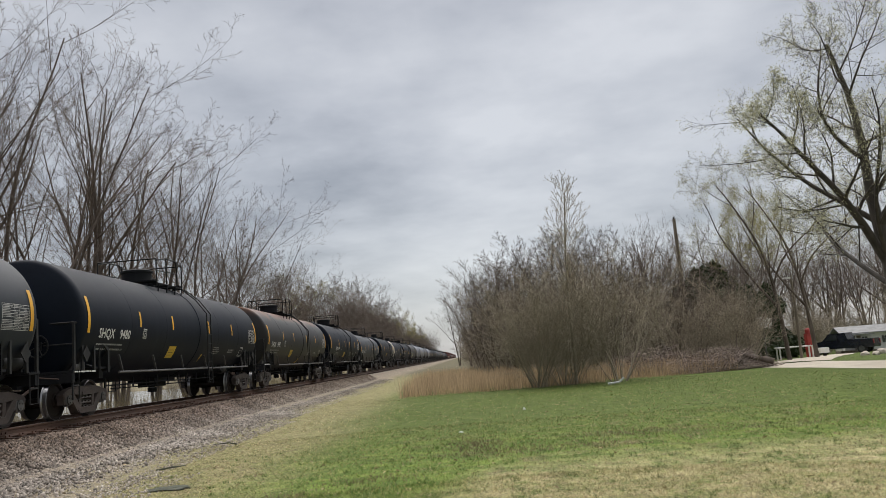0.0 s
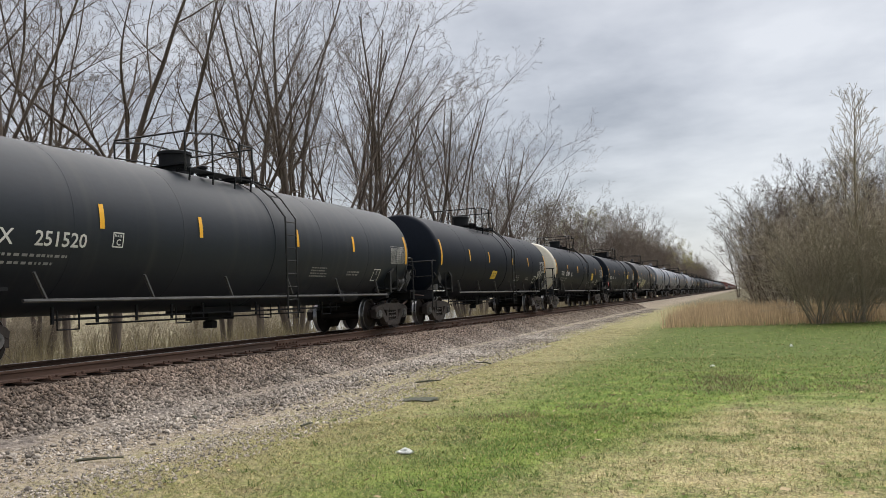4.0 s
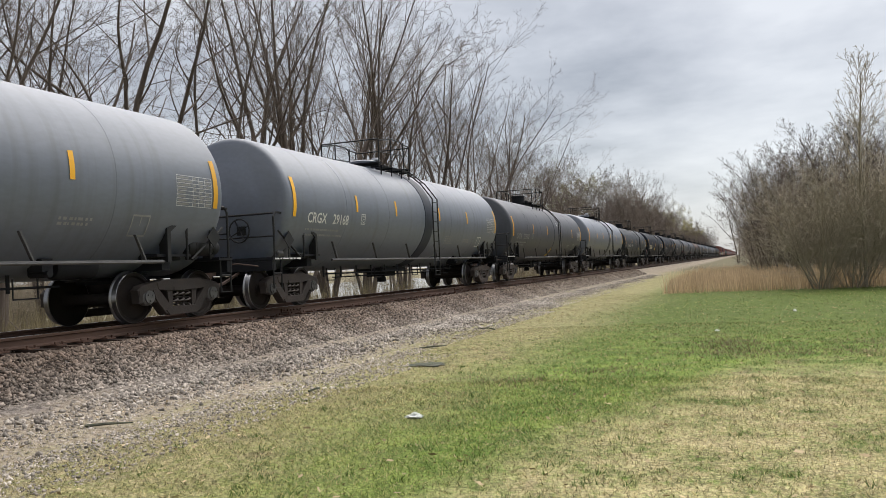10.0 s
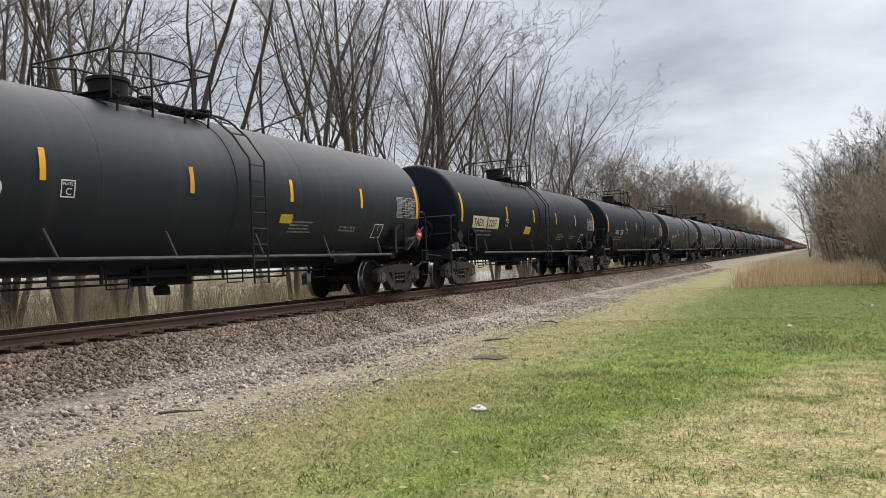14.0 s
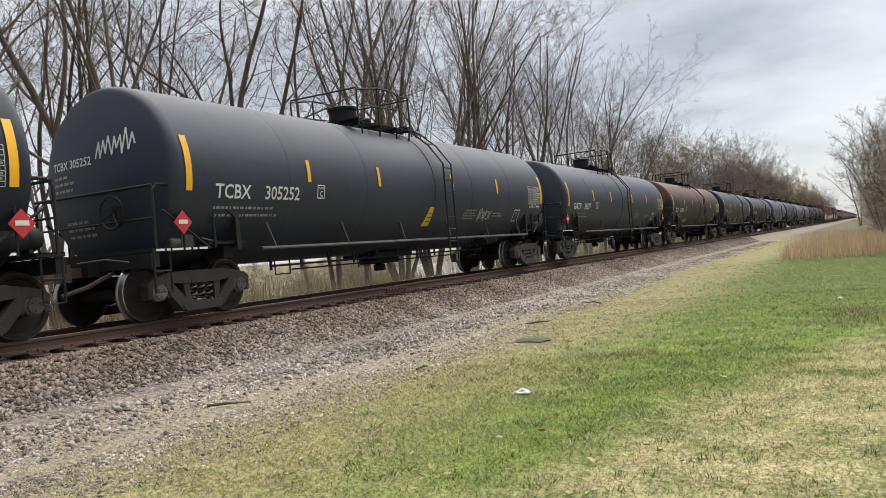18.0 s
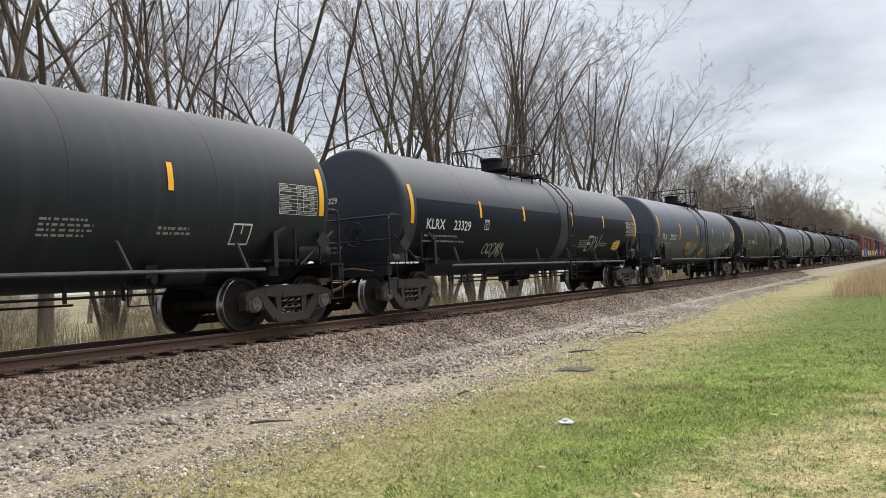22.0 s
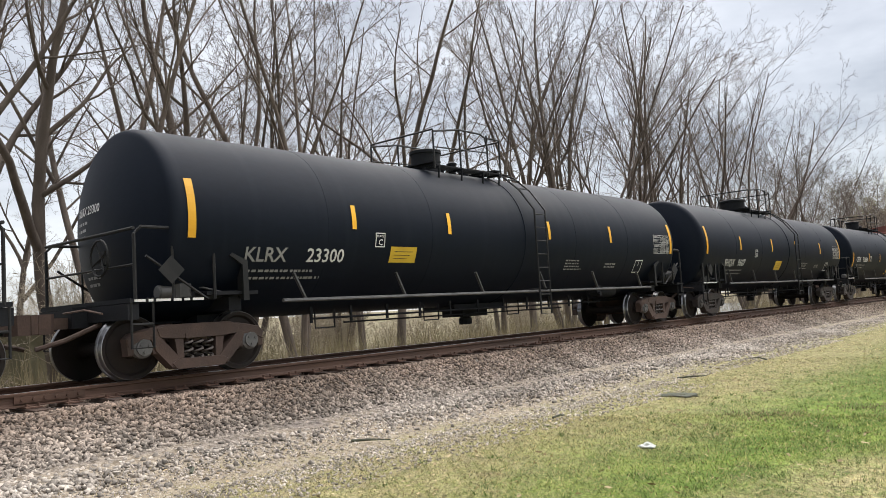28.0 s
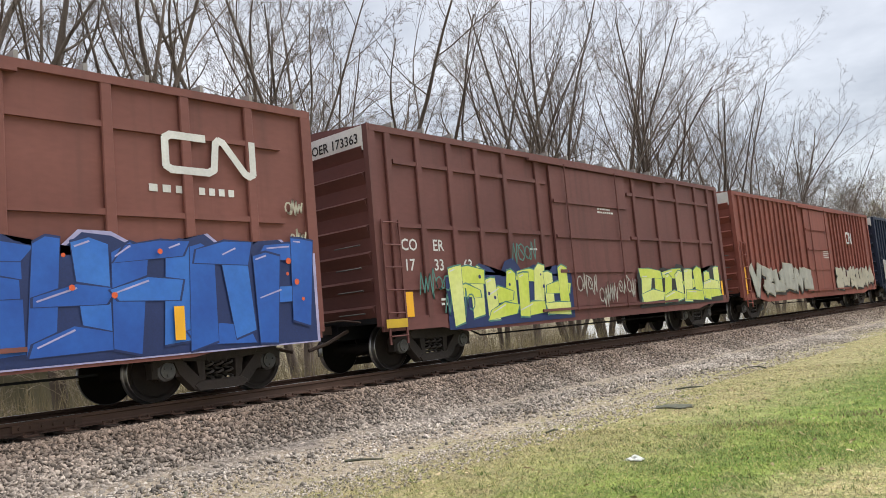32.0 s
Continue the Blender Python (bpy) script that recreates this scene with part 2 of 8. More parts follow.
# ---- mesh kit ----
class Kit:
    """Collects vertices and faces of one mesh."""

    def __init__(self):
        self.v, self.f, self.m = [], [], []
        self.cur = 0

    def add(self, verts, faces):
        o = len(self.v)
        self.v += [tuple(p) for p in verts]
        self.f += [tuple(i + o for i in q) for q in faces]
        self.m += [self.cur] * len(faces)

    def box(self, x, y, z, sx, sy, sz, turn=None):
        hx, hy, hz = sx / 2, sy / 2, sz / 2
        p = [Vector((a, b, c)) for a in (-hx, hx) for b in (-hy, hy) for c in (-hz, hz)]
        if turn is not None:
            p = [turn @ q for q in p]
        self.add([(q.x + x, q.y + y, q.z + z) for q in p],
                 [(0, 1, 3, 2), (4, 6, 7, 5), (0, 4, 5, 1), (2, 3, 7, 6), (0, 2, 6, 4), (1, 5, 7, 3)])

    def chamfer(self, x, y, z, sx, sy, sz, c=0.02):
        """A box with its four long vertical edges cut."""
        hx, hy = sx / 2, sy / 2
        ring = [(-hx + c, -hy), (hx - c, -hy), (hx, -hy + c), (hx, hy - c), (hx - c, hy), (-hx + c, hy), (-hx, hy - c), (-hx, -hy + c)]
        self.prism([(x + a, y + b) for a, b in ring], z - sz / 2, z + sz / 2)

    def prism(self, ring, z0, z1):
        n = len(ring)
        self.add([(a, b, z0) for a, b in ring] + [(a, b, z1) for a, b in ring],
                 [tuple(range(n - 1, -1, -1)), tuple(range(n, 2 * n))] + [(i, (i + 1) % n, n + (i + 1) % n, n + i) for i in range(n)])

    def plate(self, ring, x0, x1):
        """An outline in (y, z) given thickness along x."""
        n = len(ring)
        self.add([(x0, a, b) for a, b in ring] + [(x1, a, b) for a, b in ring],
                 [tuple(range(n - 1, -1, -1)), tuple(range(n, 2 * n))] + [(i, (i + 1) % n, n + (i + 1) % n, n + i) for i in range(n)])

    def lathe(self, profile, axis, n=24, at=(0, 0, 0), caps=True):
        """profile: (radius, height along the axis)."""
        rows = []
        for r, hgt in profile:
            for k in range(n):
                a = 2 * math.pi * k / n
                c, s = r * math.cos(a), r * math.sin(a)
                p = {"x": (hgt, c, s), "y": (s, hgt, c), "z": (c, s, hgt)}[axis]
                rows.append((p[0] + at[0], p[1] + at[1], p[2] + at[2]))
        faces = []
        for j in range(len(profile) - 1):
            for k in range(n):
                faces.append((j * n + k, j * n + (k + 1) % n, (j + 1) * n + (k + 1) % n, (j + 1) * n + k))
        if caps:
            faces.append(tuple(range(n - 1, -1, -1)))
            faces.append(tuple(range((len(profile) - 1) * n, len(profile) * n)))
        self.add(rows, faces)

    def tube(self, pts, r, n=6, closed=False):
        pts = [Vector(p) for p in pts]
        rows, k = [], len(pts)
        up = Vector((0.31, 0.17, 0.93))
        for i, p in enumerate(pts):
            a, b = pts[max(0, i - 1)], pts[min(k - 1, i + 1)]
            d = (b - a).normalized()
            s = d.cross(up)
            if s.length < 1e-3:
                s = d.cross(Vector((1, 0, 0)))
            s.normalize()
            t = d.cross(s)
            rad = r[i] if isinstance(r, (list, tuple)) else r
            rows += [p + (s * math.cos(2 * math.pi * j / n) + t * math.sin(2 * math.pi * j / n)) * rad for j in range(n)]
        faces = [(i * n + j, i * n + (j + 1) % n, (i + 1) * n + (j + 1) % n, (i + 1) * n + j) for i in range(k - 1) for j in range(n)]
        faces += [tuple(range(n - 1, -1, -1)), tuple(range((k - 1) * n, k * n))]
        self.add(rows, faces)

    def mesh(self, name, *mats, smooth=None):
        me = bpy.data.meshes.new(name)
        me.from_pydata(self.v, [], self.f)
        for m in mats:
            me.materials.append(m)
        if len(mats) > 1:
            me.polygons.foreach_set("material_index", self.m)
        if smooth is not None:
            me.polygons.foreach_set("use_smooth", [True] * len(me.polygons))
            me.set_sharp_from_angle(angle=radians(smooth))
        me.update()
        return me


def put(name, me, parent=None, at=(0, 0, 0), mat=None, label="", turn=None):
    """Links a mesh as one object, under a thing or a part."""
    ob = new(name, me)
    ob.parent = parent
    ob.location = at
    if turn is not None:
        ob.rotation_euler = turn
    if mat is not None:
        ob.material_slots[0].link = "OBJECT"
        ob.material_slots[0].material = mat
    if label:
        ob["label"] = label
    return ob


MESHES = {}


def cached(key, make):
    if key not in MESHES:
        MESHES[key] = make()
    return MESHES[key]


FLAT_TEXT = {}


def flat_text(body, size, fat=0.014):
    """Flat letters as vertices and triangles, cut into narrow strips so that they can be wrapped on a round tank."""
    key = (body, size, fat)
    if key not in FLAT_TEXT:
        cu = bpy.data.curves.new("letters", "FONT")
        cu.body, cu.size, cu.resolution_u, cu.offset = body, size, 2, fat * size
        ob = bpy.data.objects.new("letters", cu)
        scene.collection.objects.link(ob)
        me = bpy.data.meshes.new_from_object(ob.evaluated_get(bpy.context.evaluated_depsgraph_get()))
        bm = bmesh.new()
        bm.from_mesh(me)
        lo, hi = -0.25 * size, 0.8 * size
        for k in range(1, 6):
            bmesh.ops.bisect_plane(bm, geom=bm.verts[:] + bm.edges[:] + bm.faces[:], plane_co=(0, lo + (hi - lo) * k / 6, 0), plane_no=(0, 1, 0))
        FLAT_TEXT[key] = ([tuple(v.co.xy) for v in bm.verts], [tuple(v.index for v in f.verts) for f in bm.faces])
        bm.verts.index_update()
        FLAT_TEXT[key] = ([tuple(v.co.xy) for v in bm.verts], [tuple(v.index for v in f.verts) for f in bm.faces])
        bm.free()
        bpy.data.meshes.remove(me)
        bpy.data.objects.remove(ob)
        bpy.data.curves.remove(cu)
    return FLAT_TEXT[key]

# ---- ground: one sheet to the horizon, with the raised track bed in it ----
def smooth(a, b, v):
    k = min(1.0, max(0.0, (v - a) / (b - a)))
    return k * k * (3 - 2 * k)


BED = [(-5000.0, 14.0), (-420.0, 4.2), (-75.0, -1.25), (-40.0, -1.45), (-14.0, -1.45), (-7.0, -1.25), (-3.3, -0.95), (-2.35, -0.42), (-1.75, -0.25), (1.70, -0.25), (2.0, -0.40), (2.75, -0.76), (4.4, -0.89), (400.0, -0.90)]


def height(x, y):
    dx = x - TRACK_X
    z = -0.9
    for (a, za), (b, zb) in zip(BED, BED[1:]):
        if a <= dx < b:
            z = za + (zb - za) * (dx - a) / (b - a)
    lawn = smooth(4.0, 7.0, dx)
    z += lawn * 0.035 * noise.noise((x * 0.16, y * 0.16, 2.0))
    z -= 0.72 * smooth(38, 78, y) * smooth(14, 24, dx)
    if dx < -5:
        z += 0.10 * noise.noise((x * 0.2, y * 0.2, 7.0))
    return z


def steps(*spans):
    out = []
    for a, b, n in spans:
        out += [a + (b - a) * k / n for k in range(n)]
    return out


def node_math(n, l, kind, a, b=None, c=None):
    m = n.new("ShaderNodeMath")
    m.operation = kind
    for i, v in enumerate((a, b, c)):
        if v is None:
            continue
        if isinstance(v, (int, float)):
            m.inputs[i].default_value = v
        else:
            l.new(v, m.inputs[i])
    return m.outputs[0]


def node_range(n, l, v, a, b):
    m = n.new("ShaderNodeMapRange")
    m.interpolation_type = "SMOOTHSTEP"
    m.inputs[1].default_value, m.inputs[2].default_value = a, b
    l.new(v, m.inputs[0])
    return m.outputs[0]


def node_noise(n, l, vec, scale, detail=5.0, rough=0.55):
    t = n.new("ShaderNodeTexNoise")
    t.inputs["Scale"].default_value, t.inputs["Detail"].default_value, t.inputs["Roughness"].default_value = scale, detail, rough
    l.new(vec, t.inputs["Vector"])
    return t.outputs[0]


def node_mix(n, l, f, a, b):
    m = n.new("ShaderNodeMixRGB")
    for i, v in ((0, f), (1, a), (2, b)):
        if isinstance(v, (int, float)):
            m.inputs[i].default_value = v
        elif isinstance(v, tuple):
            m.inputs[i].default_value = (*v, 1)
        else:
            l.new(v, m.inputs[i])
    return m.outputs[0]


def lawn_tint(n, l, vec):
    """The lawn's colour by place: spring green, yellowed and straw patches, purple weed patches."""
    sep = n.new("ShaderNodeSeparateXYZ")
    l.new(vec, sep.inputs[0])
    x, y = sep.outputs[0], sep.outputs[1]
    patches = node_noise(n, l, vec, 0.35, 6.0, 0.6)
    fine = node_noise(n, l, vec, 1.9, 5.0, 0.65)
    green = node_mix(n, l, node_range(n, l, fine, 0.35, 0.65), (0.074, 0.118, 0.020), (0.142, 0.190, 0.040))
    # the dry area: nearer than a line that bends over the lawn
    rise = n.new("ShaderNodeMapRange")
    rise.inputs[1].default_value, rise.inputs[2].default_value, rise.inputs[3].default_value, rise.inputs[4].default_value = -2.7, 0.0, 4.3, 12.3
    l.new(x, rise.inputs[0])
    off = node_math(n, l, "SUBTRACT", rise.outputs[0], y)
    clump = node_noise(n, l, vec, 8.0, 5.0, 0.75)
    dry = node_range(n, l, node_math(n, l, "ADD", off, node_math(n, l, "MULTIPLY_ADD", patches, 5.0, -2.5)), -1.4, 2.0)
    dry = node_math(n, l, "MULTIPLY", dry, node_range(n, l, node_math(n, l, "ADD", clump, node_math(n, l, "MULTIPLY", fine, 0.7)), 0.60, 1.02))
    straw = node_mix(n, l, node_range(n, l, clump, 0.3, 0.7), (0.47, 0.40, 0.245), (0.30, 0.25, 0.14))
    tint = node_mix(n, l, node_math(n, l, "MULTIPLY", dry, 0.92), green, straw)
    # dark tufts and bare spots
    tuft = node_range(n, l, node_noise(n, l, vec, 7.0, 4.0, 0.7), 0.56, 0.66)
    tint = node_mix(n, l, node_math(n, l, "MULTIPLY", tuft, 0.28), tint, (0.055, 0.062, 0.020))
    weeds = node_range(n, l, node_noise(n, l, vec, 0.8, 4.0, 0.6), 0.56, 0.66)
    weeds = node_math(n, l, "MULTIPLY", weeds, node_math(n, l, "MULTIPLY", node_range(n, l, y, 9.5, 12.0), node_range(n, l, y, 21.0, 15.0)))
    tint = node_mix(n, l, node_math(n, l, "MULTIPLY", weeds, 0.35), tint, (0.115, 0.078, 0.050))
    # the lawn's far part goes to a darker, duller olive
    dull = node_range(n, l, node_math(n, l, "ADD", y, node_math(n, l, "MULTIPLY_ADD", patches, 9.0, -4.5)), 11.0, 22.0)
    tint = node_mix(n, l, node_math(n, l, "MULTIPLY", dull, 0.72), tint, (0.066, 0.088, 0.022))
    # towards the track the turf thins out and yellows
    edge = node_math(n, l, "ADD", x, node_math(n, l, "MULTIPLY_ADD", patches, 2.4, -1.2))
    verge = node_range(n, l, edge, TRACK_X + 8.6, TRACK_X + 5.8)
    pale = node_mix(n, l, node_range(n, l, clump, 0.35, 0.62), (0.15, 0.155, 0.055), (0.31, 0.255, 0.155))
    tint = node_mix(n, l, node_math(n, l, "MULTIPLY", verge, 0.8), tint, pale)
    bare = node_range(n, l, node_noise(n, l, vec, 1.6, 5.0, 0.7), 0.58, 0.70)
    tint = node_mix(n, l, node_math(n, l, "MULTIPLY", bare, 0.5), tint, (0.17, 0.13, 0.08))
    # grain: single tufts, thatch and shadowed gaps
    grain = node_math(n, l, "ADD", node_math(n, l, "MULTIPLY", node_range(n, l, node_noise(n, l, vec, 26.0, 4.0, 0.7), 0.36, 0.64), 0.95), node_math(n, l, "MULTIPLY", node_range(n, l, node_noise(n, l, vec, 2.4, 5.0, 0.65), 0.3, 0.7), 0.35))
    hsv = n.new("ShaderNodeHueSaturation")
    l.new(node_math(n, l, "ADD", grain, 0.42), hsv.inputs["Value"])
    l.new(tint, hsv.inputs["Color"])
    return hsv.outputs[0], x, y, edge, fine, patches


def ground_material():
    m = bpy.data.materials.new("lawn_verge_and_marsh_soil")
    m.use_nodes = True
    n, l = m.node_tree.nodes, m.node_tree.links
    b = n["Principled BSDF"]
    vec = n.new("ShaderNodeTexCoord").outputs["Object"]
    tint, x, y, edge, fine, patches = lawn_tint(n, l, vec)
    grit = node_noise(n, l, vec, 14.0, 6.0, 0.7)
    far = node_mix(n, l, fine, (0.09, 0.085, 0.05), (0.15, 0.13, 0.08))
    tint = node_mix(n, l, node_range(n, l, y, 70.0, 110.0), tint, far)
    soil = node_mix(n, l, node_range(n, l, grit, 0.35, 0.65), (0.18, 0.147, 0.110), (0.37, 0.318, 0.252))
    stony = node_math(n, l, "ADD", edge, node_math(n, l, "MULTIPLY_ADD", fine, 3.4, -1.7))
    stony = node_math(n, l, "ADD", stony, node_math(n, l, "MULTIPLY", node_range(n, l, y, 8.0, 20.0), 1.5))
    tint = node_mix(n, l, node_range(n, l, stony, TRACK_X + 6.0, TRACK_X + 3.9), tint, soil)
    gravel = node_mix(n, l, node_range(n, l, grit, 0.35, 0.65), (0.085, 0.072, 0.064), (0.26, 0.228, 0.205))
    tint = node_mix(n, l, node_range(n, l, stony, TRACK_X + 3.6, TRACK_X + 2.2), tint, gravel)
    marsh = node_mix(n, l, node_range(n, l, patches, 0.4, 0.6), (0.125, 0.112, 0.066), (0.22, 0.19, 0.125))
    tint = node_mix(n, l, node_range(n, l, x, TRACK_X - 2.8, TRACK_X - 3.6), tint, marsh)
    l.new(tint, b.inputs["Base Color"])
    b.inputs["Roughness"].default_value = 0.95
    b.inputs["Specular IOR Level"].default_value = 0.15
    bu = n.new("ShaderNodeBump")
    bu.inputs["Strength"].default_value, bu.inputs["Distance"].default_value = 0.7, 0.05
    l.new(grit, bu.inputs["Height"])
    l.new(bu.outputs[0], b.inputs["Normal"])
    return m


M_GROUND = ground_material()


def make_ground():
    xs = steps((-3000, -300, 6), (-300, -60, 8), (-60, -25, 12), (-25, TRACK_X - 8, 8))
    xs += [TRACK_X + d for d in (-7, -5, -3.3, -2.8, -2.35, -1.75, -0.9, 0, 0.9, 1.75, 2.0, 2.2, 2.6, 3.15, 3.8, 4.6, 5.4)]
    xs += steps((TRACK_X + 6.2, 12, 26), (12, 60, 20), (60, 300, 8), (300, 3000, 6)) + [3000]
    ys = steps((-3000, -200, 6), (-200, -20, 8), (-20, 60, 80), (60, 160, 30), (160, 800, 16), (800, 4000, 6)) + [4000]
    verts = [(x, y, height(x, y)) for y in ys for x in xs]
    w = len(xs)
    faces = [(j * w + i, j * w + i + 1, (j + 1) * w + i + 1, (j + 1) * w + i) for j in range(len(ys) - 1) for i in range(w - 1)]
    me = bpy.data.meshes.new("ground")
    me.from_pydata(verts, [], faces)
    me.polygons.foreach_set("use_smooth", [True] * len(faces))
    me.materials.append(M_GROUND)
    tagged(new("ground", me), "spring lawn, stony verge and marshy ground along the railway", "ground", kind="structure")


make_ground()

# ---- track ----
M_RAIL = surf("rusty_rail_steel", (0.060, 0.033, 0.022), (0.115, 0.062, 0.042), 2.5, 0.75, 0.2, stretch=(1, 0.15, 1))
M_RAILHEAD = surf("polished_rail_head", (0.33, 0.32, 0.32), (0.46, 0.45, 0.45), 3.0, 0.3, metal=0.85, stretch=(1, 0.1, 1))
M_TIE = surf("creosoted_tie_wood", (0.040, 0.026, 0.020), (0.10, 0.062, 0.045), 1.5, 0.9, 0.5, per_object=0.3, stretch=(1, 6, 6))
M_PLATE = surf("rusty_tie_plate", (0.09, 0.05, 0.035), (0.15, 0.085, 0.06), 5.0, 0.85, 0.3)
RAIL_Y0, RAIL_Y1 = -60.0, 1900.0


def make_track():
    track = tagged(new("railway_track"), "rusty steel rails spiked to dark creosoted wooden ties", "railway track", kind="structure")
    prof = [(-0.075, -0.18), (0.075, -0.18), (0.075, -0.168), (0.02, -0.155), (0.010, -0.13), (0.010, -0.055), (0.034, -0.042), (0.036, -0.012),
            (0.028, 0.0), (-0.028, 0.0), (-0.036, -0.012), (-0.034, -0.042), (-0.010, -0.055), (-0.010, -0.13), (-0.02, -0.155), (-0.075, -0.168)]
    k = Kit()
    n = len(prof)
    ys = [RAIL_Y0, 0, 40, 120, 300, RAIL_Y1]
    verts = [(a, y, b) for y in ys for a, b in prof]
    for j in range(len(ys) - 1):
        for i in range(n):
            k.cur = 1 if i == 8 else 0
            o = len(k.v)
            q = (verts[j * n + i], verts[j * n + (i + 1) % n], verts[(j + 1) * n + (i + 1) % n], verts[(j + 1) * n + i])
            k.add(q, [(0, 1, 2, 3)])
    me = k.mesh("rail", M_RAIL, M_RAILHEAD)
    for s in (-1, 1):
        put("rail", me, track, (TRACK_X + s * 0.753, 0, 0))
    tie, plate = Kit(), Kit()
    tie.chamfer(0, 0, 0, 2.6, 0.23, 0.178, 0.012)
    tie_me = tie.mesh("tie", M_TIE)
    plate.box(0, 0, 0, 0.36, 0.2, 0.02)
    for dx, dy in ((-0.12, 0.07), (0.12, -0.07), (0.12, 0.07), (-0.12, -0.07)):
        plate.lathe([(0.012, 0.0), (0.018, 0.035), (0.02, 0.05)], "z", 6, (dx, dy, 0.0))
    plate_me = plate.mesh("tie_plate", M_PLATE)
    rnd = random.Random(5)
    y, rest = -2.0, Kit()
    while y < 420:
        if y < 95:
            put("tie", tie_me, track, (TRACK_X + rnd.uniform(-0.05, 0.05), y + rnd.uniform(-0.02, 0.02), -0.29 + rnd.uniform(-0.012, 0.008)), turn=(0, 0, rnd.uniform(-0.02, 0.02)))
            if y < 45:
                for s in (-0.753, 0.753):
                    put("tie_plate", plate_me, track, (TRACK_X + s, y, -0.19))
        else:
            rest.box(TRACK_X, y, -0.29, 2.6, 0.23, 0.178)
        y += 0.52
    tagged(put("far_ties", rest.mesh("far_ties", M_TIE), track), kind="stuff")
    # rail joint bars with bolts
    bar = Kit()
    bar.box(0, 0, 0, 0.03, 0.9, 0.09)
    for q in range(6):
        bar.lathe([(0.022, 0.0), (0.022, 0.045)], "x", 6, (0, -0.36 + q * 0.144, 0))
    bar_me = bar.mesh("joint_bar", M_RAIL)
    for q in range(5):
        put("joint_bar", bar_me, track, (TRACK_X + 0.753 + 0.03, 4.5 + q * 11.9, -0.09))


make_track()

# ---- bare trees ----
M_BARK = surf("grey_brown_bark", (0.078, 0.060, 0.049), (0.165, 0.134, 0.112), 1.2, 0.95, 0.6, per_object=0.25, stretch=(3, 3, 0.6))
M_OAKBARK = surf("dark_furrowed_bark", (0.030, 0.026, 0.022), (0.075, 0.064, 0.055), 1.2, 0.95, 0.6, stretch=(3, 3, 0.6))
M_TWIG = surf("brown_grey_twigs", (0.095, 0.074, 0.060), (0.170, 0.136, 0.112), 0.6, 0.95, per_object=0.25)
M_TWIG_PALE = surf("pale_thicket_twigs", (0.235, 0.200, 0.150), (0.36, 0.31, 0.235), 0.8, 0.95, per_object=0.2)
M_BUD = surf("yellow_green_spring_leaves", (0.225, 0.212, 0.082), (0.34, 0.31, 0.145), 0.7, 0.8, fine=0.2, per_object=0.2, island=0.35)
M_BUD_GREY = surf("pale_green_opening_leaves", (0.34, 0.34, 0.20), (0.48, 0.47, 0.30), 0.7, 0.8, fine=0.2, island=0.35)
soft_leaf(M_BUD, 0.65)
soft_leaf(M_BUD_GREY, 0.65)
M_EVERGREEN = surf("dark_evergreen_foliage", (0.026, 0.040, 0.018), (0.055, 0.075, 0.032), 0.8, 0.85, island=0.4)


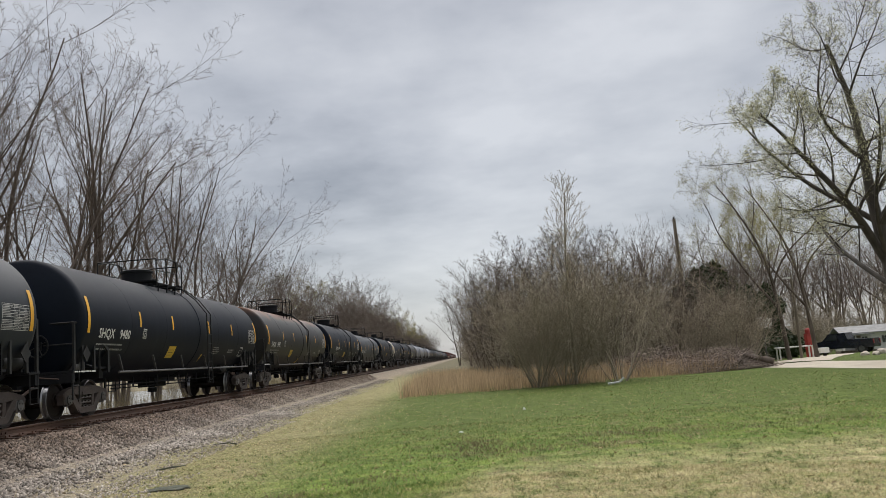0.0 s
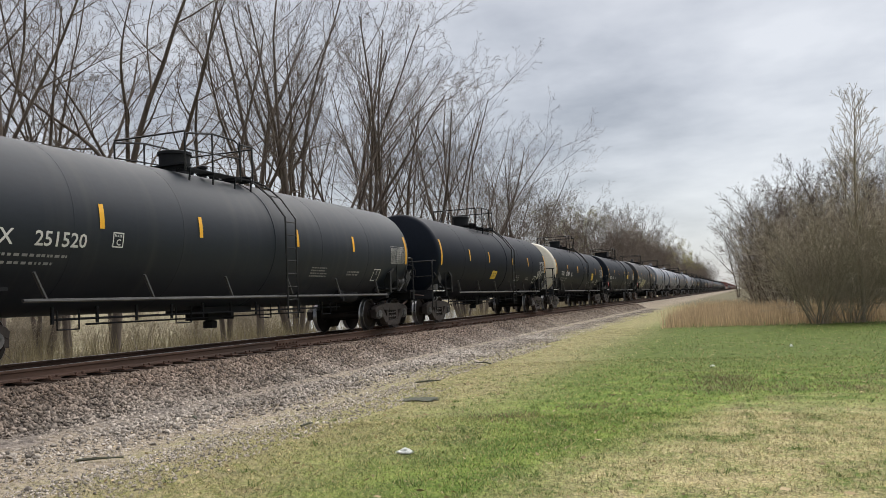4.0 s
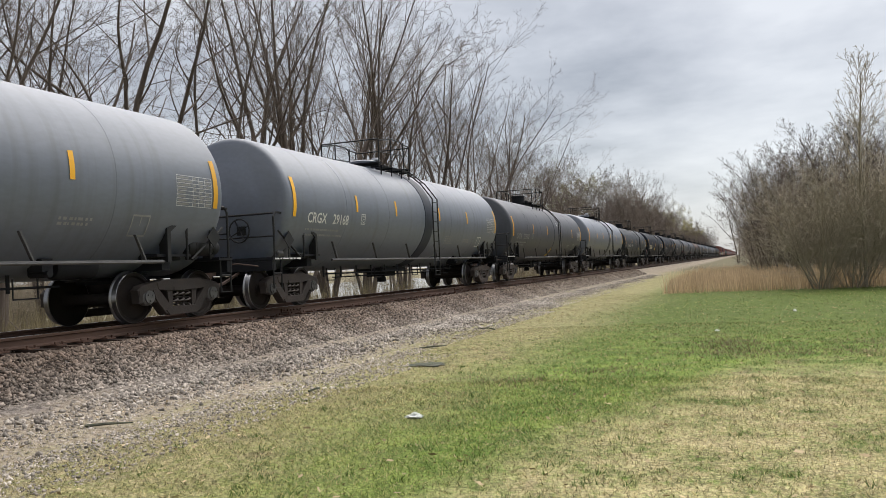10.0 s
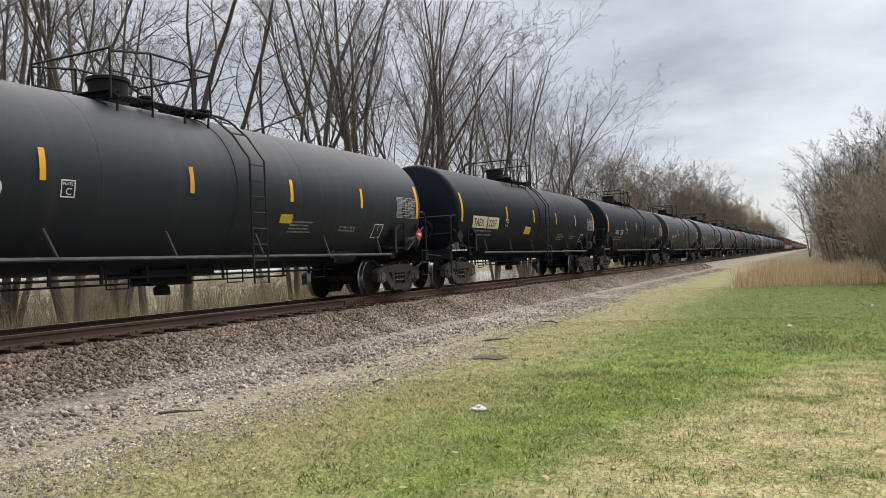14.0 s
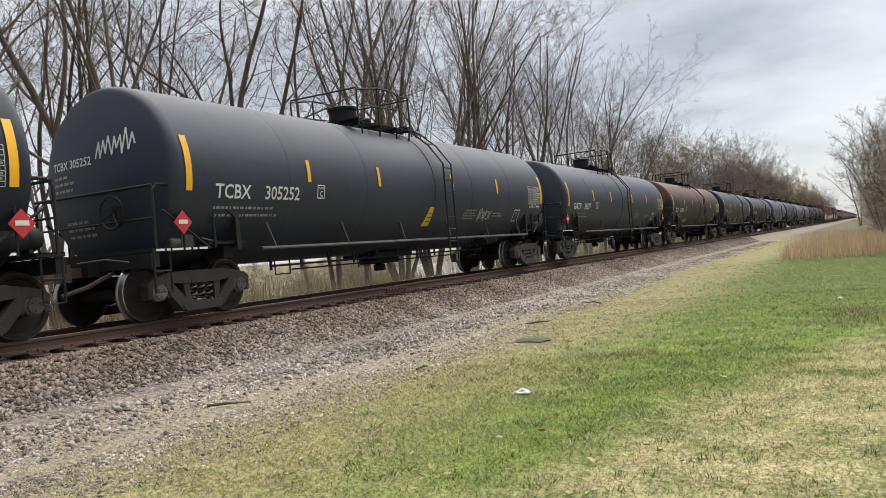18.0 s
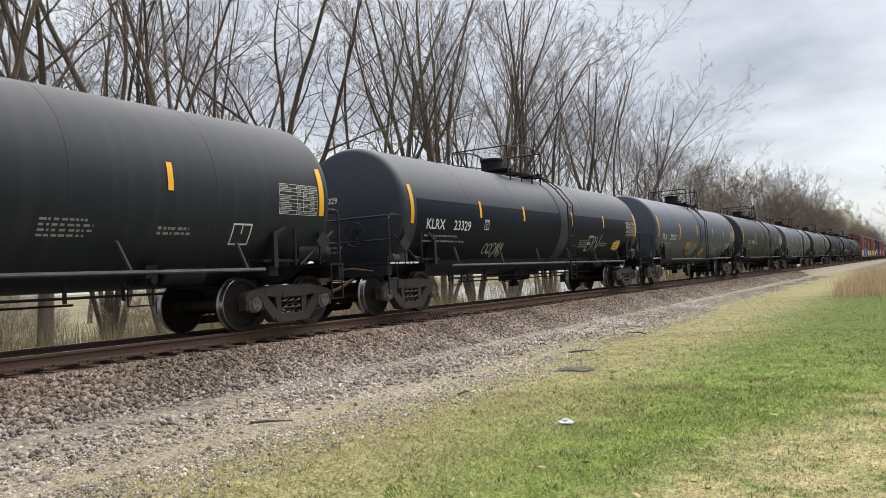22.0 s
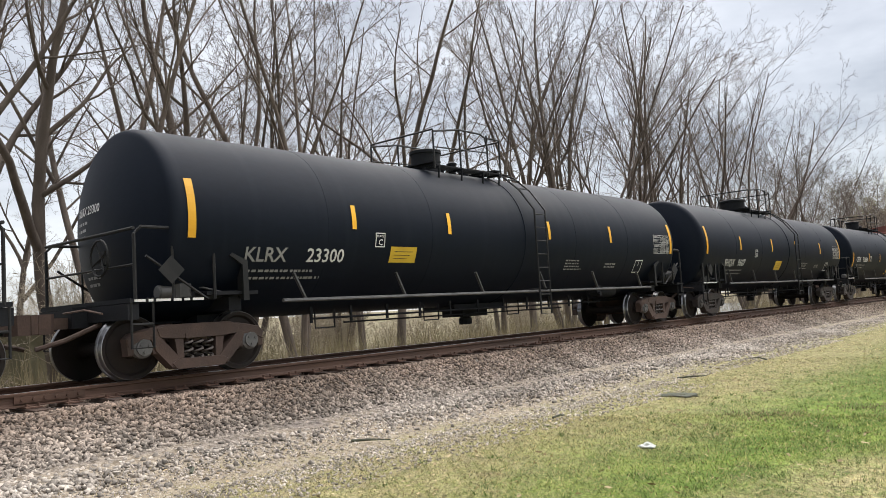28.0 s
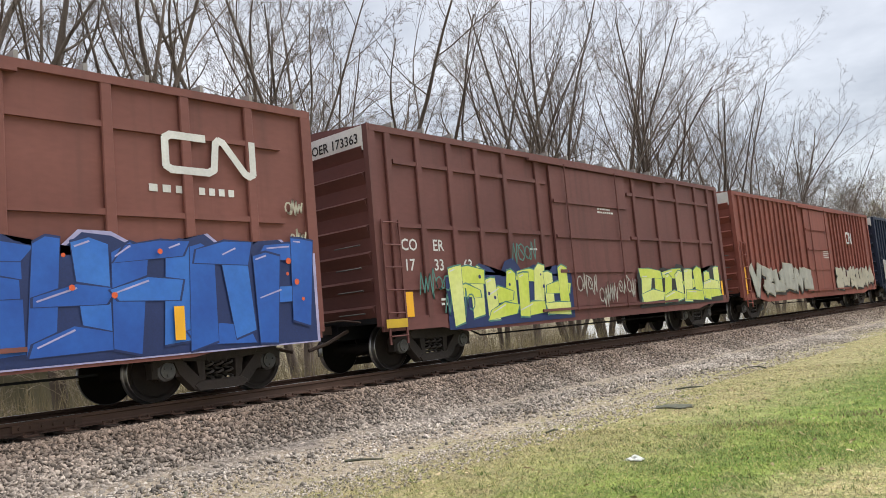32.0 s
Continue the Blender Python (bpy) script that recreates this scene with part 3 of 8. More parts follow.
class Wood:
    """Tapered limbs of one tree, gathered as tubes: thick ones in the trunk mesh, thin ones in the crown mesh."""

    def __init__(self, seed):
        self.r = random.Random(seed)
        self.thick, self.thin, self.tips = ([], []), ([], []), []

    def tube(self, store, pts, rad, n):
        vs, fs = store
        o = len(vs)
        k = len(pts)
        for i, p in enumerate(pts):
            d = (pts[min(k - 1, i + 1)] - pts[max(0, i - 1)])
            s = d.cross(Vector((0.3, 0.2, 0.93)))
            s = s.normalized() if s.length > 1e-4 else Vector((1, 0, 0))
            t = d.cross(s).normalized()
            for j in range(n):
                a = 6.2832 * j / n
                q = p + (s * math.cos(a) + t * math.sin(a)) * rad[i]
                vs.append((q.x, q.y, q.z))
        for i in range(k - 1):
            for j in range(n):
                fs.append((o + i * n + j, o + i * n + (j + 1) % n, o + (i + 1) * n + (j + 1) % n, o + (i + 1) * n + j))

    def limb(self, p, d, length, rad, level, spec, forks=0):
        r = self.r
        seg = (12, 8, 5, 3, 3)[min(level, 4)]
        pts, radii, dirs = [p.copy()], [rad], [d.copy()]
        step = length / seg
        wob, lift = spec["wobble"][min(level, 3)], spec["lift"][min(level, 3)]
        drift = Vector()
        for i in range(seg):
            # the growth wanders smoothly and turns up towards the light
            drift = drift * 0.5 + Vector((r.gauss(0, wob), r.gauss(0, wob), r.gauss(0, wob * 0.5)))
            d = (d + drift + Vector((0, 0, lift))).normalized()
            p = p + d * step
            pts.append(p.copy())
            dirs.append(d.copy())
            k = (i + 1) / seg
            radii.append(max(spec["tip"], rad * (1 - 0.80 * k)))
        self.tube(self.thick if level <= spec["split"] else self.thin, pts, radii, (9, 6, 4, 3, 3)[min(level, 4)])
        if level >= spec["levels"]:
            self.tips.append((pts[-1], dirs[-1]))
            return

        def spot(k):
            x = k * seg
            i = min(seg - 1, int(x))
            return i, pts[i].lerp(pts[i + 1], x - i), dirs[i + 1]

        def away(along, side, a):
            u = along.cross(Vector((0.2, 0.1, 0.97))).normalized() if abs(along.z) < 0.98 else Vector((1, 0, 0))
            return (along * math.cos(a) + (u * math.cos(side) + along.cross(u) * math.sin(side)) * math.sin(a)).normalized()

        n = spec["kids"][level]
        side = r.uniform(0, 6.28)
        # a leader parts into two or three of nearly its own girth
        for q in range(forks):
            k = 0.26 + 0.22 * (q + r.uniform(0.1, 0.9)) / forks
            i, at, along = spot(k)
            side += 2.3 + r.uniform(-0.5, 0.5)
            self.limb(at, away(along, side, radians(r.uniform(20, 38))), length * (1 - k) * r.uniform(0.8, 1.0), radii[i] * r.uniform(0.66, 0.8), level, spec)
        for q in range(n):
            k = spec["from"][level] + (1 - spec["from"][level]) * (q + r.uniform(0.1, 0.9)) / n
            i, at, along = spot(k)
            side += 2.4 + r.uniform(-0.5, 0.5)
            nd = away(along, side, radians(r.uniform(*spec["angle"][level])))
            rr = max(spec["tip"], (radii[i] * 0.5 + radii[i + 1] * 0.5) * (r.uniform(0.38, 0.60) if level == 0 else r.uniform(0.42, 0.62)))
            self.limb(at, nd, length * spec["ratio"][level] * (1.15 - 0.60 * k) * r.uniform(0.65, 1.25), rr, level + 1, spec)

    def meshes(self, name, thick, thin):
        out = []
        for nm, (vs, fs), m in ((name + "_trunk", self.thick, thick), (name + "_crown", self.thin, thin)):
            me = bpy.data.meshes.new(nm)
            me.from_pydata(vs, [], fs)
            me.polygons.foreach_set("use_smooth", [True] * len(fs))
            me.materials.append(m)
            out.append(me)
        return out


VASE = dict(levels=4, split=1, kids=(8, 6, 5, 3), ratio=(0.46, 0.44, 0.42, 0.50), angle=((20, 46), (22, 50), (24, 52), (26, 62)), wobble=(0.040, 0.065, 0.095, 0.12), lift=(0.006, 0.050, 0.050, 0.03), tip=0.0052)
VASE["from"] = (0.28, 0.18, 0.15, 0.12)
SINGLE = dict(levels=4, split=1, kids=(7, 6, 5, 4), ratio=(0.42, 0.46, 0.42, 0.46), angle=((34, 64), (30, 58), (26, 58), (25, 62)), wobble=(0.065, 0.105, 0.13, 0.15), lift=(0.022, 0.065, 0.06, 0.03), tip=0.0052)
SINGLE["from"] = (0.30, 0.18, 0.15, 0.12)
OAK = dict(levels=4, split=1, kids=(13, 9, 7, 5), ratio=(0.50, 0.46, 0.44, 0.5), angle=((40, 72), (28, 58), (28, 55), (25, 55)), wobble=(0.035, 0.085, 0.11, 0.13), lift=(0.0, 0.035, 0.03, 0.02), tip=0.006)
OAK["from"] = (0.20, 0.2, 0.15, 0.15)
SHRUB = dict(levels=3, split=0, kids=(7, 6, 5), ratio=(0.48, 0.5, 0.5), angle=((20, 45), (25, 50), (25, 55)), wobble=(0.05, 0.08, 0.11, 0.12), lift=(0.02, 0.03, 0.03, 0.0), tip=0.0052)
SHRUB["from"] = (0.12, 0.15, 0.15)


def tree_meshes(name, seed, tall, stems, spec, girth, spread, thick=None, thin=None, forks=0):
    w = Wood(seed)
    for q in range(stems):
        a = 6.2832 * (q + w.r.uniform(-0.3, 0.3)) / stems
        lean = radians(w.r.uniform(*spread))
        d = Vector((math.sin(lean) * math.cos(a), math.sin(lean) * math.sin(a), math.cos(lean)))
        base = Vector((0.12 * math.cos(a), 0.12 * math.sin(a), -0.25)) * (1 if stems > 1 else 0)
        base.z = -0.25
        w.limb(base, d, tall * w.r.uniform(0.78, 1.0), girth * w.r.uniform(0.7, 1.1), 0, spec, forks)
    return w.meshes(name, thick or M_BARK, thin or M_TWIG), w.tips


TREES = {
    "vase_a": tree_meshes("vase_a", 11, 19.0, 5, VASE, 0.155, (4, 17)),
    "vase_b": tree_meshes("vase_b", 12, 18.5, 6, VASE, 0.145, (5, 22)),
    "vase_c": tree_meshes("vase_c", 13, 19.0, 3, VASE, 0.175, (3, 13), forks=1),
    "single_a": tree_meshes("single_a", 21, 19.0, 1, SINGLE, 0.24, (0, 4), forks=3),
    "single_b": tree_meshes("single_b", 22, 19.0, 1, SINGLE, 0.22, (3, 7), forks=2),
    "single_c": tree_meshes("single_c", 23, 18.5, 2, SINGLE, 0.185, (3, 9), forks=1),
    "oak": tree_meshes("oak", 31, 20.5, 1, OAK, 0.44, (0, 2), M_OAKBARK, M_OAKBARK, forks=2),
    "shrub_a": tree_meshes("shrub_a", 41, 3.4, 11, SHRUB, 0.022, (6, 42), M_TWIG_PALE, M_TWIG_PALE),
    "shrub_b": tree_meshes("shrub_b", 42, 4.6, 10, SHRUB, 0.026, (6, 40), M_TWIG_PALE, M_TWIG_PALE),
    "full_a": tree_meshes("full_a", 15, 15.5, 4, dict(VASE, kids=(9, 7, 6, 4), ratio=(0.44, 0.46, 0.46, 0.5), angle=((26, 56), (26, 54), (26, 56), (26, 62)), tip=0.0070), 0.15, (4, 20)),
    "full_b": tree_meshes("full_b", 16, 15.0, 2, dict(VASE, kids=(11, 8, 6, 4), ratio=(0.42, 0.46, 0.46, 0.5), angle=((30, 62), (26, 54), (26, 56), (26, 62)), tip=0.0070), 0.19, (2, 10), forks=1),
    "copse": tree_meshes("copse", 45, 8.2, 7, dict(SHRUB, kids=(10, 7, 5), ratio=(0.36, 0.46, 0.5)), 0.055, (3, 24), M_TWIG, M_TWIG),
    "sapling": tree_meshes("sapling", 43, 9.6, 1, dict(SINGLE, levels=3, split=0, kids=(46, 6, 4), ratio=(0.24, 0.46, 0.5), angle=((24, 40), (20, 40), (25, 50)), wobble=(0.012, 0.04, 0.07, 0.1), lift=(0.0, 0.05, 0.05, 0.03), tip=0.0052), 0.075, (3, 4), M_TWIG_PALE, M_TWIG_PALE),
}
GROVE = random.Random(3)


def plant(kind, x, y, turn=None, scale=1.0, label="tall bare deciduous tree with fine grey-brown twigs", name="tree", category="tree", group="", leaves=None):
    (trunk, crown), tips = TREES[kind]
    t = tagged(new(name), label, category, group)
    t.location = (x, y, height(x, y))
    t.rotation_euler = (0, 0, GROVE.uniform(0, 6.28) if turn is None else turn)
    t.scale = (scale, scale, scale * GROVE.uniform(0.95, 1.05))
    put("trunk" if name == "tree" else "stem", trunk, t)
    put("crown", crown, t)
    if leaves:
        put("leaves", leaves, t)
    return t


def leaf_mesh(kind, mat, per_tip, size, seed, spread=0.35):
    """Small opening leaves scattered around the twig tips."""
    rng = np.random.default_rng(seed)
    tips = np.array([tuple(p) for p, d in TREES[kind][1]])
    pts = np.repeat(tips, per_tip, 0) + rng.normal(0, spread, (len(tips) * per_tip, 3))
    a = rng.normal(0, 1, pts.shape)
    b = rng.normal(0, 1, pts.shape)
    a *= size * rng.uniform(0.6, 1.4, (len(pts), 1)) / np.linalg.norm(a, axis=1, keepdims=True)
    b *= size * 0.55 / np.linalg.norm(b, axis=1, keepdims=True)
    v = np.stack([pts - a, pts + b, pts + a, pts - b], 1).reshape(-1, 3)
    f = np.arange(len(v)).reshape(-1, 4)
    me = bpy.data.meshes.new(kind + "_leaves")
    me.from_pydata(v.tolist(), [], f.tolist())
    me.materials.append(mat)
    return me


LEAVES_OAK = leaf_mesh("oak", M_BUD_GREY, 5, 0.040, 5, 0.16)
LEAVES_BUD = leaf_mesh("single_a", M_BUD, 6, 0.050, 6, 0.25)


def by_bearing(deg, x=None, far=None):
    """A spot of the plan: so many degrees left of the track's direction from the standpoint, at a given x or a given distance."""
    a = radians(deg)
    if x is not None:
        return (x, -x / math.tan(a))
    return (-far * math.sin(a), far * math.cos(a))


# the row beyond the track, from the south end northwards
ROW = "trees along the far side of the track"
for kind, deg, x, turn, s in (
        ("single_a", 71.0, -21.0, 1.0, 1.0), ("single_b", 66.0, -22.5, 3.3, 1.0), ("vase_c", 62.6, -21.5, 2.2, 0.98), ("single_b", 58.0, -21.5, 0.4, 1.02), ("vase_c", 50.2, -21.5, 4.0, 0.98),
        ("vase_b", 54.0, -26.5, 2.8, 0.92), ("vase_c", 47.4, -27.5, 1.2, 0.9), ("single_c", 45.8, -24.0, 1.6, 0.80), ("single_a", 43.2, -21.5, 5.2, 0.92), ("single_c", 35.8, -21.5, 2.5, 0.90), ("single_a", 33.7, -21.8, 0.3, 0.95), ("vase_b", 31.1, -21.5, 1.0, 1.08), ("vase_a", 28.9, -22.5, 4.4, 1.02),
        ("vase_b", 26.2, -21.5, 2.0, 1.08), ("vase_a", 23.6, -22.5, 3.1, 1.06), ("vase_c", 21.4, -22.5, 5.5, 1.0), ("vase_b", 19.2, -22.5, 0.6, 1.08), ("vase_c", 17.8, -25.0, 0.2, 1.02), ("full_a", 16.4, -23.0, 3.9, 1.0), ("vase_a", 15.2, -24.5, 5.0, 1.0), ("full_b", 14.2, -23.5, 2.2, 1.06), ("full_a", 12.8, -25.0, 4.1, 1.1),
        ("full_b", 11.6, -25.5, 1.9, 1.08), ("vase_b", 10.7, -24.0, 0.1, 0.9), ("full_a", 9.6, -25.0, 0.9, 1.18), ("full_b", 8.8, -26.0, 2.9, 1.27), ("full_a", 7.9, -25.0, 3.6, 1.3), ("vase_c", 7.2, -26.5, 1.1, 1.1), ("full_b", 6.7, -25.0, 4.6, 1.34), ("full_a", 6.1, -26.0, 0.5, 1.34), ("full_b", 5.5, -24.0, 5.3, 1.38)):
    px, py = by_bearing(deg, x)
    plant(kind, px, py, turn, s, group=ROW)
for k in range(14):
    y = 2 + k * 13.2 + GROVE.uniform(-2, 2)
    plant(GROVE.choice(("single_a", "single_b", "single_c", "vase_c")), GROVE.uniform(-34, -62), y, scale=GROVE.uniform(0.75, 1.0), label="bare woodland tree among others behind the track", group="woodland behind the track")
for k in range(96):
    y = 165 + k * 4.6 + GROVE.uniform(-4, 4)
    leafy = GROVE.random() < 0.12
    plant("single_a" if leafy else GROVE.choice(("full_a", "full_b", "vase_b")), GROVE.uniform(-19, -42), y, scale=GROVE.uniform(0.95, 1.25), label="distant woodland tree coming into leaf" if leafy else "distant bare woodland tree", group="woodland behind the track", leaves=LEAVES_BUD if leafy else None)
# woods on the lawn's far side
WOODS = "woods beyond the lawn"
for kind, deg, far, s in (("full_b", -3.4, 70, 1.02), ("full_b", -5.8, 66, 1.08), ("full_a", -8.0, 70, 0.92), ("full_a", -10.0, 66, 0.80), ("single_b", -11.6, 72, 0.80), ("single_a", -13.4, 70, 0.78), ("vase_c", -15.2, 74, 0.74),
                          ("single_b", -17.2, 78, 0.72), ("single_c", -18.6, 80, 0.70), ("single_a", -20.0, 86, 0.72), ("single_b", -22.4, 92, 0.80), ("single_c", -24.6, 98, 0.85), ("single_a", -26.6, 96, 0.85), ("vase_b", -29.0, 90, 0.85), ("vase_a", -1.4, 105, 0.85),
                          ("vase_b", -2.4, 90, 0.75), ("single_c", 0.3, 150, 0.9), ("vase_a", -0.5, 130, 0.85), ("vase_c", -4.4, 84, 0.8), ("single_b", -6.8, 82, 0.8), ("vase_b", -9.0, 84, 0.78), ("single_a", -12.4, 88, 0.85)):
    px, py = by_bearing(deg, far=far)
    plant(kind, px, py, None, s * (0.78 if deg > -9 else 0.88), group=WOODS, label="bare tree at the edge of the woods beyond the lawn")
for k in range(60):
    px, py = by_bearing(GROVE.uniform(-34, -1.5) if k < 34 else GROVE.uniform(-34, -17), far=GROVE.uniform(95, 150))
    plant(GROVE.choice(("single_a", "single_b", "single_c", "vase_c")), px, py, scale=GROVE.uniform(0.7, 0.92), group=WOODS, label="bare tree deep in the woods beyond the lawn")
for k in range(22):
    plant(GROVE.choice(("vase_a", "vase_b", "single_c")), GROVE.uniform(2.0, 18), 160 + k * 15, scale=GROVE.uniform(0.75, 1.0), group=WOODS, label="distant bare tree beside the track")
# the great budding tree by the drive, and its yellow-green neighbour
px, py = by_bearing(-28.4, far=41)
plant("oak", px, py, 2.6, 0.92, "broad old tree with opening pale green leaves", leaves=LEAVES_OAK)
for deg, far, s in ((-21.6, 54, 0.70), (-23.3, 58, 0.72)):
    px, py = by_bearing(deg, far=far)
    plant("single_a", px, py, 1.5, s, "young tree flushed with yellow-green spring leaves", leaves=LEAVES_BUD)
# thicket round the sapling on the lawn's edge
px, py = 4.6, 36.3
plant("sapling", px, py, 0.4, 1.17, "slender bare sapling standing in a shrub thicket")
THICKET = "thicket on the lawn's edge"
for k in range(7):
    plant("shrub_b", px + GROVE.uniform(-2.2, 2.2), py + GROVE.uniform(-0.4, 2.4), scale=GROVE.uniform(0.9, 1.35), label="leafless multi-stemmed shrub with pale twigs", name="shrub", category="shrub", group=THICKET)
for k in range(30):
    ax, ay = by_bearing(GROVE.uniform(-19, -0.6), far=GROVE.uniform(46, 64))
    plant(GROVE.choice(("shrub_a", "shrub_b")), ax, ay, scale=GROVE.uniform(0.6, 1.15), label="leafless shrub of the woodland edge", name="shrub", category="shrub", group=THICKET)
for k in range(34):
    ax, ay = by_bearing(-0.8 - 18.2 * (k + GROVE.uniform(0.1, 0.9)) / 34, far=GROVE.uniform(48, 70))
    plant("copse", ax, ay, scale=GROVE.uniform(0.75, 1.2) * (0.8 if k > 26 else 1.0), label="bare thicket tree at the edge of the woods beyond the lawn", group=WOODS)
for k in range(36):
    ax, ay = by_bearing(GROVE.uniform(-36, -17), far=GROVE.uniform(82, 100))
    plant(GROVE.choice(("shrub_a", "shrub_b")), ax, ay, scale=GROVE.uniform(0.8, 1.5), label="leafless undergrowth shrub behind the house", name="shrub", category="shrub", group=THICKET)
for k in range(34):
    plant(GROVE.choice(("shrub_a", "shrub_b")), GROVE.uniform(1.5, 6.5), 66 + k * 7, scale=GROVE.uniform(1.0, 1.8), label="leafless shrub beside the track", name="shrub", category="shrub", group=THICKET)
for k in range(130):
    if 36 < k < 120 and k % 4:
        continue
    plant(GROVE.choice(("shrub_a", "shrub_b")), GROVE.uniform(-22, -38), -4 + k * 1.25 + GROVE.uniform(-1.5, 1.5), scale=GROVE.uniform(0.55, 1.05), label="leafless brush behind the track", name="shrub", category="shrub", group="brush behind the track")


def evergreen_mesh(seed, tall, wide, count):
    """Dense dark foliage: drooping sprays of small leaves in an uneven cone."""
    rng = np.random.default_rng(seed)
    hgt = rng.uniform(0.02, 1.0, count)
    rad = wide * np.clip(1.05 - hgt, 0.05, 1) ** 0.7 * rng.uniform(0.35, 1.0, count) ** 0.5
    lump = 0.75 + 0.35 * np.sin(rng.uniform(0, 6.28, 1) + hgt * 11)
    ang = rng.uniform(0, 6.283, count)
    c = np.stack([np.cos(ang) * rad * lump, np.sin(ang) * rad * lump, hgt * tall], 1)
    a = rng.normal(0, 0.16, (count, 3))
    b = rng.normal(0, 0.09, (count, 3))
    v = np.stack([c - a, c + b, c + a, c - b], 1).reshape(-1, 3)
    me = bpy.data.meshes.new("evergreen_foliage")
    me.from_pydata(v.tolist(), [], np.arange(len(v)).reshape(-1, 4).tolist())
    me.materials.append(M_EVERGREEN)
    return me


ever = evergreen_mesh(4, 6.0, 2.6, 5200)
stem = Kit()
stem.tube([(0, 0, -0.2), (0.05, 0.02, 2.5), (0.0, 0.0, 5.6)], [0.16, 0.11, 0.03], 8)
stem_me = stem.mesh("evergreen_trunk", M_BARK, smooth=60)
for deg, far, s in ((-16.4, 64, 1.2), (-17.6, 66, 1.3), (-18.6, 68, 1.1), (-19.6, 70, 1.0), (-15.2, 66, 1.05), (-14.2, 70, 0.9), (-17.0, 72, 1.35), (-20.8, 74, 1.05), (-9.6, 74, 0.7)):
    px, py = by_bearing(deg, far=far)
    e = tagged(new("tree"), "dense dark evergreen at the woodland edge", "tree", "evergreens of the woods")
    e.location, e.scale, e.rotation_euler = (px, py, height(px, py)), (s, s, s), (0, 0, GROVE.uniform(0, 6))
    put("trunk", stem_me, e)
    put("crown", ever, e)


# ---- grass, reeds, ballast stones ----
def blade_stuff(name, pts, tall, wide, mat, seed, label, lean=0.35):
    rng = np.random.default_rng(seed)
    n = len(pts)
    z = np.array([height(x, y) for x, y in pts])
    base = np.column_stack([pts, z - 0.01])
    a = rng.uniform(0, 6.283, n)
    side = np.column_stack([np.cos(a), np.sin(a), np.zeros(n)]) * (np.asarray(wide) * rng.uniform(0.6, 1.3, n))[:, None]
    b = rng.uniform(0, 6.283, n)
    hgt = np.asarray(tall) * rng.uniform(0.5, 1.25, n)
    tip = base + np.column_stack([np.cos(b) * lean * hgt * rng.uniform(0, 1.4, n), np.sin(b) * lean * hgt * rng.uniform(0, 1.4, n), hgt])
    v = np.stack([base - side, base + side, tip], 1).reshape(-1, 3)
    me = bpy.data.meshes.new(name)
    me.vertices.add(len(v))
    me.vertices.foreach_set("co", v.ravel())
    me.loops.add(len(v))
    me.loops.foreach_set("vertex_index", np.arange(len(v)))
    me.polygons.add(n)
    me.polygons.foreach_set("loop_start", np.arange(n) * 3)
    me.polygons.foreach_set("loop_total", np.full(n, 3))
    me.update(calc_edges=True)
    me.materials.append(mat)
    return tagged(new(name, me), label, "grass", kind="stuff")


def blade_material():
    m = bpy.data.materials.new("lawn_grass_blades")
    m.use_nodes = True
    n, l = m.node_tree.nodes, m.node_tree.links
    b = n["Principled BSDF"]
    vec = n.new("ShaderNodeTexCoord").outputs["Object"]
    tint, *_ = lawn_tint(n, l, vec)
    isl = n.new("ShaderNodeNewGeometry").outputs["Random Per Island"]
    hsv = n.new("ShaderNodeHueSaturation")
    l.new(node_math(n, l, "MULTIPLY_ADD", isl, 1.3, 0.46), hsv.inputs["Value"])
    dry = node_mix(n, l, node_math(n, l, "MULTIPLY", node_range(n, l, isl, 0.72, 0.78), 0.8), tint, (0.36, 0.30, 0.16))
    l.new(dry, hsv.inputs["Color"])
    l.new(hsv.outputs[0], b.inputs["Base Color"])
    b.inputs["Roughness"].default_value = 0.75
    b.inputs["Specular IOR Level"].default_value = 0.25
    return m


M_BLADE = soft_leaf(blade_material(), 0.3)
M_TAN = surf("dry_tan_grass", (0.36, 0.262, 0.165), (0.54, 0.41, 0.27), 0.8, 0.9, fine=0.2, island=0.35)
M_REED = surf("olive_tan_reeds", (0.15, 0.130, 0.072), (0.28, 0.235, 0.145), 0.5, 0.9, fine=0.2, island=0.4)
M_THATCH = soft_leaf(surf("bleached_straw_thatch", (0.36, 0.30, 0.18), (0.54, 0.46, 0.30), 1.5, 0.9, fine=0.25, island=0.5), 0.3)
M_TUFT = soft_leaf(surf("dark_green_grass_tufts", (0.060, 0.105, 0.020), (0.105, 0.160, 0.038), 1.0, 0.75, fine=0.2, island=0.4), 0.3)
soft_leaf(M_TAN)
soft_leaf(M_REED)
M_WEED = surf("purple_brown_weeds", (0.17, 0.115, 0.092), (0.26, 0.18, 0.13), 0.8, 0.9, island=0.4)
rng = np.random.default_rng(8)


def scatter(n, x0, x1, y0, y1):
    return np.column_stack([rng.uniform(x0, x1, n), rng.uniform(y0, y1, n)])


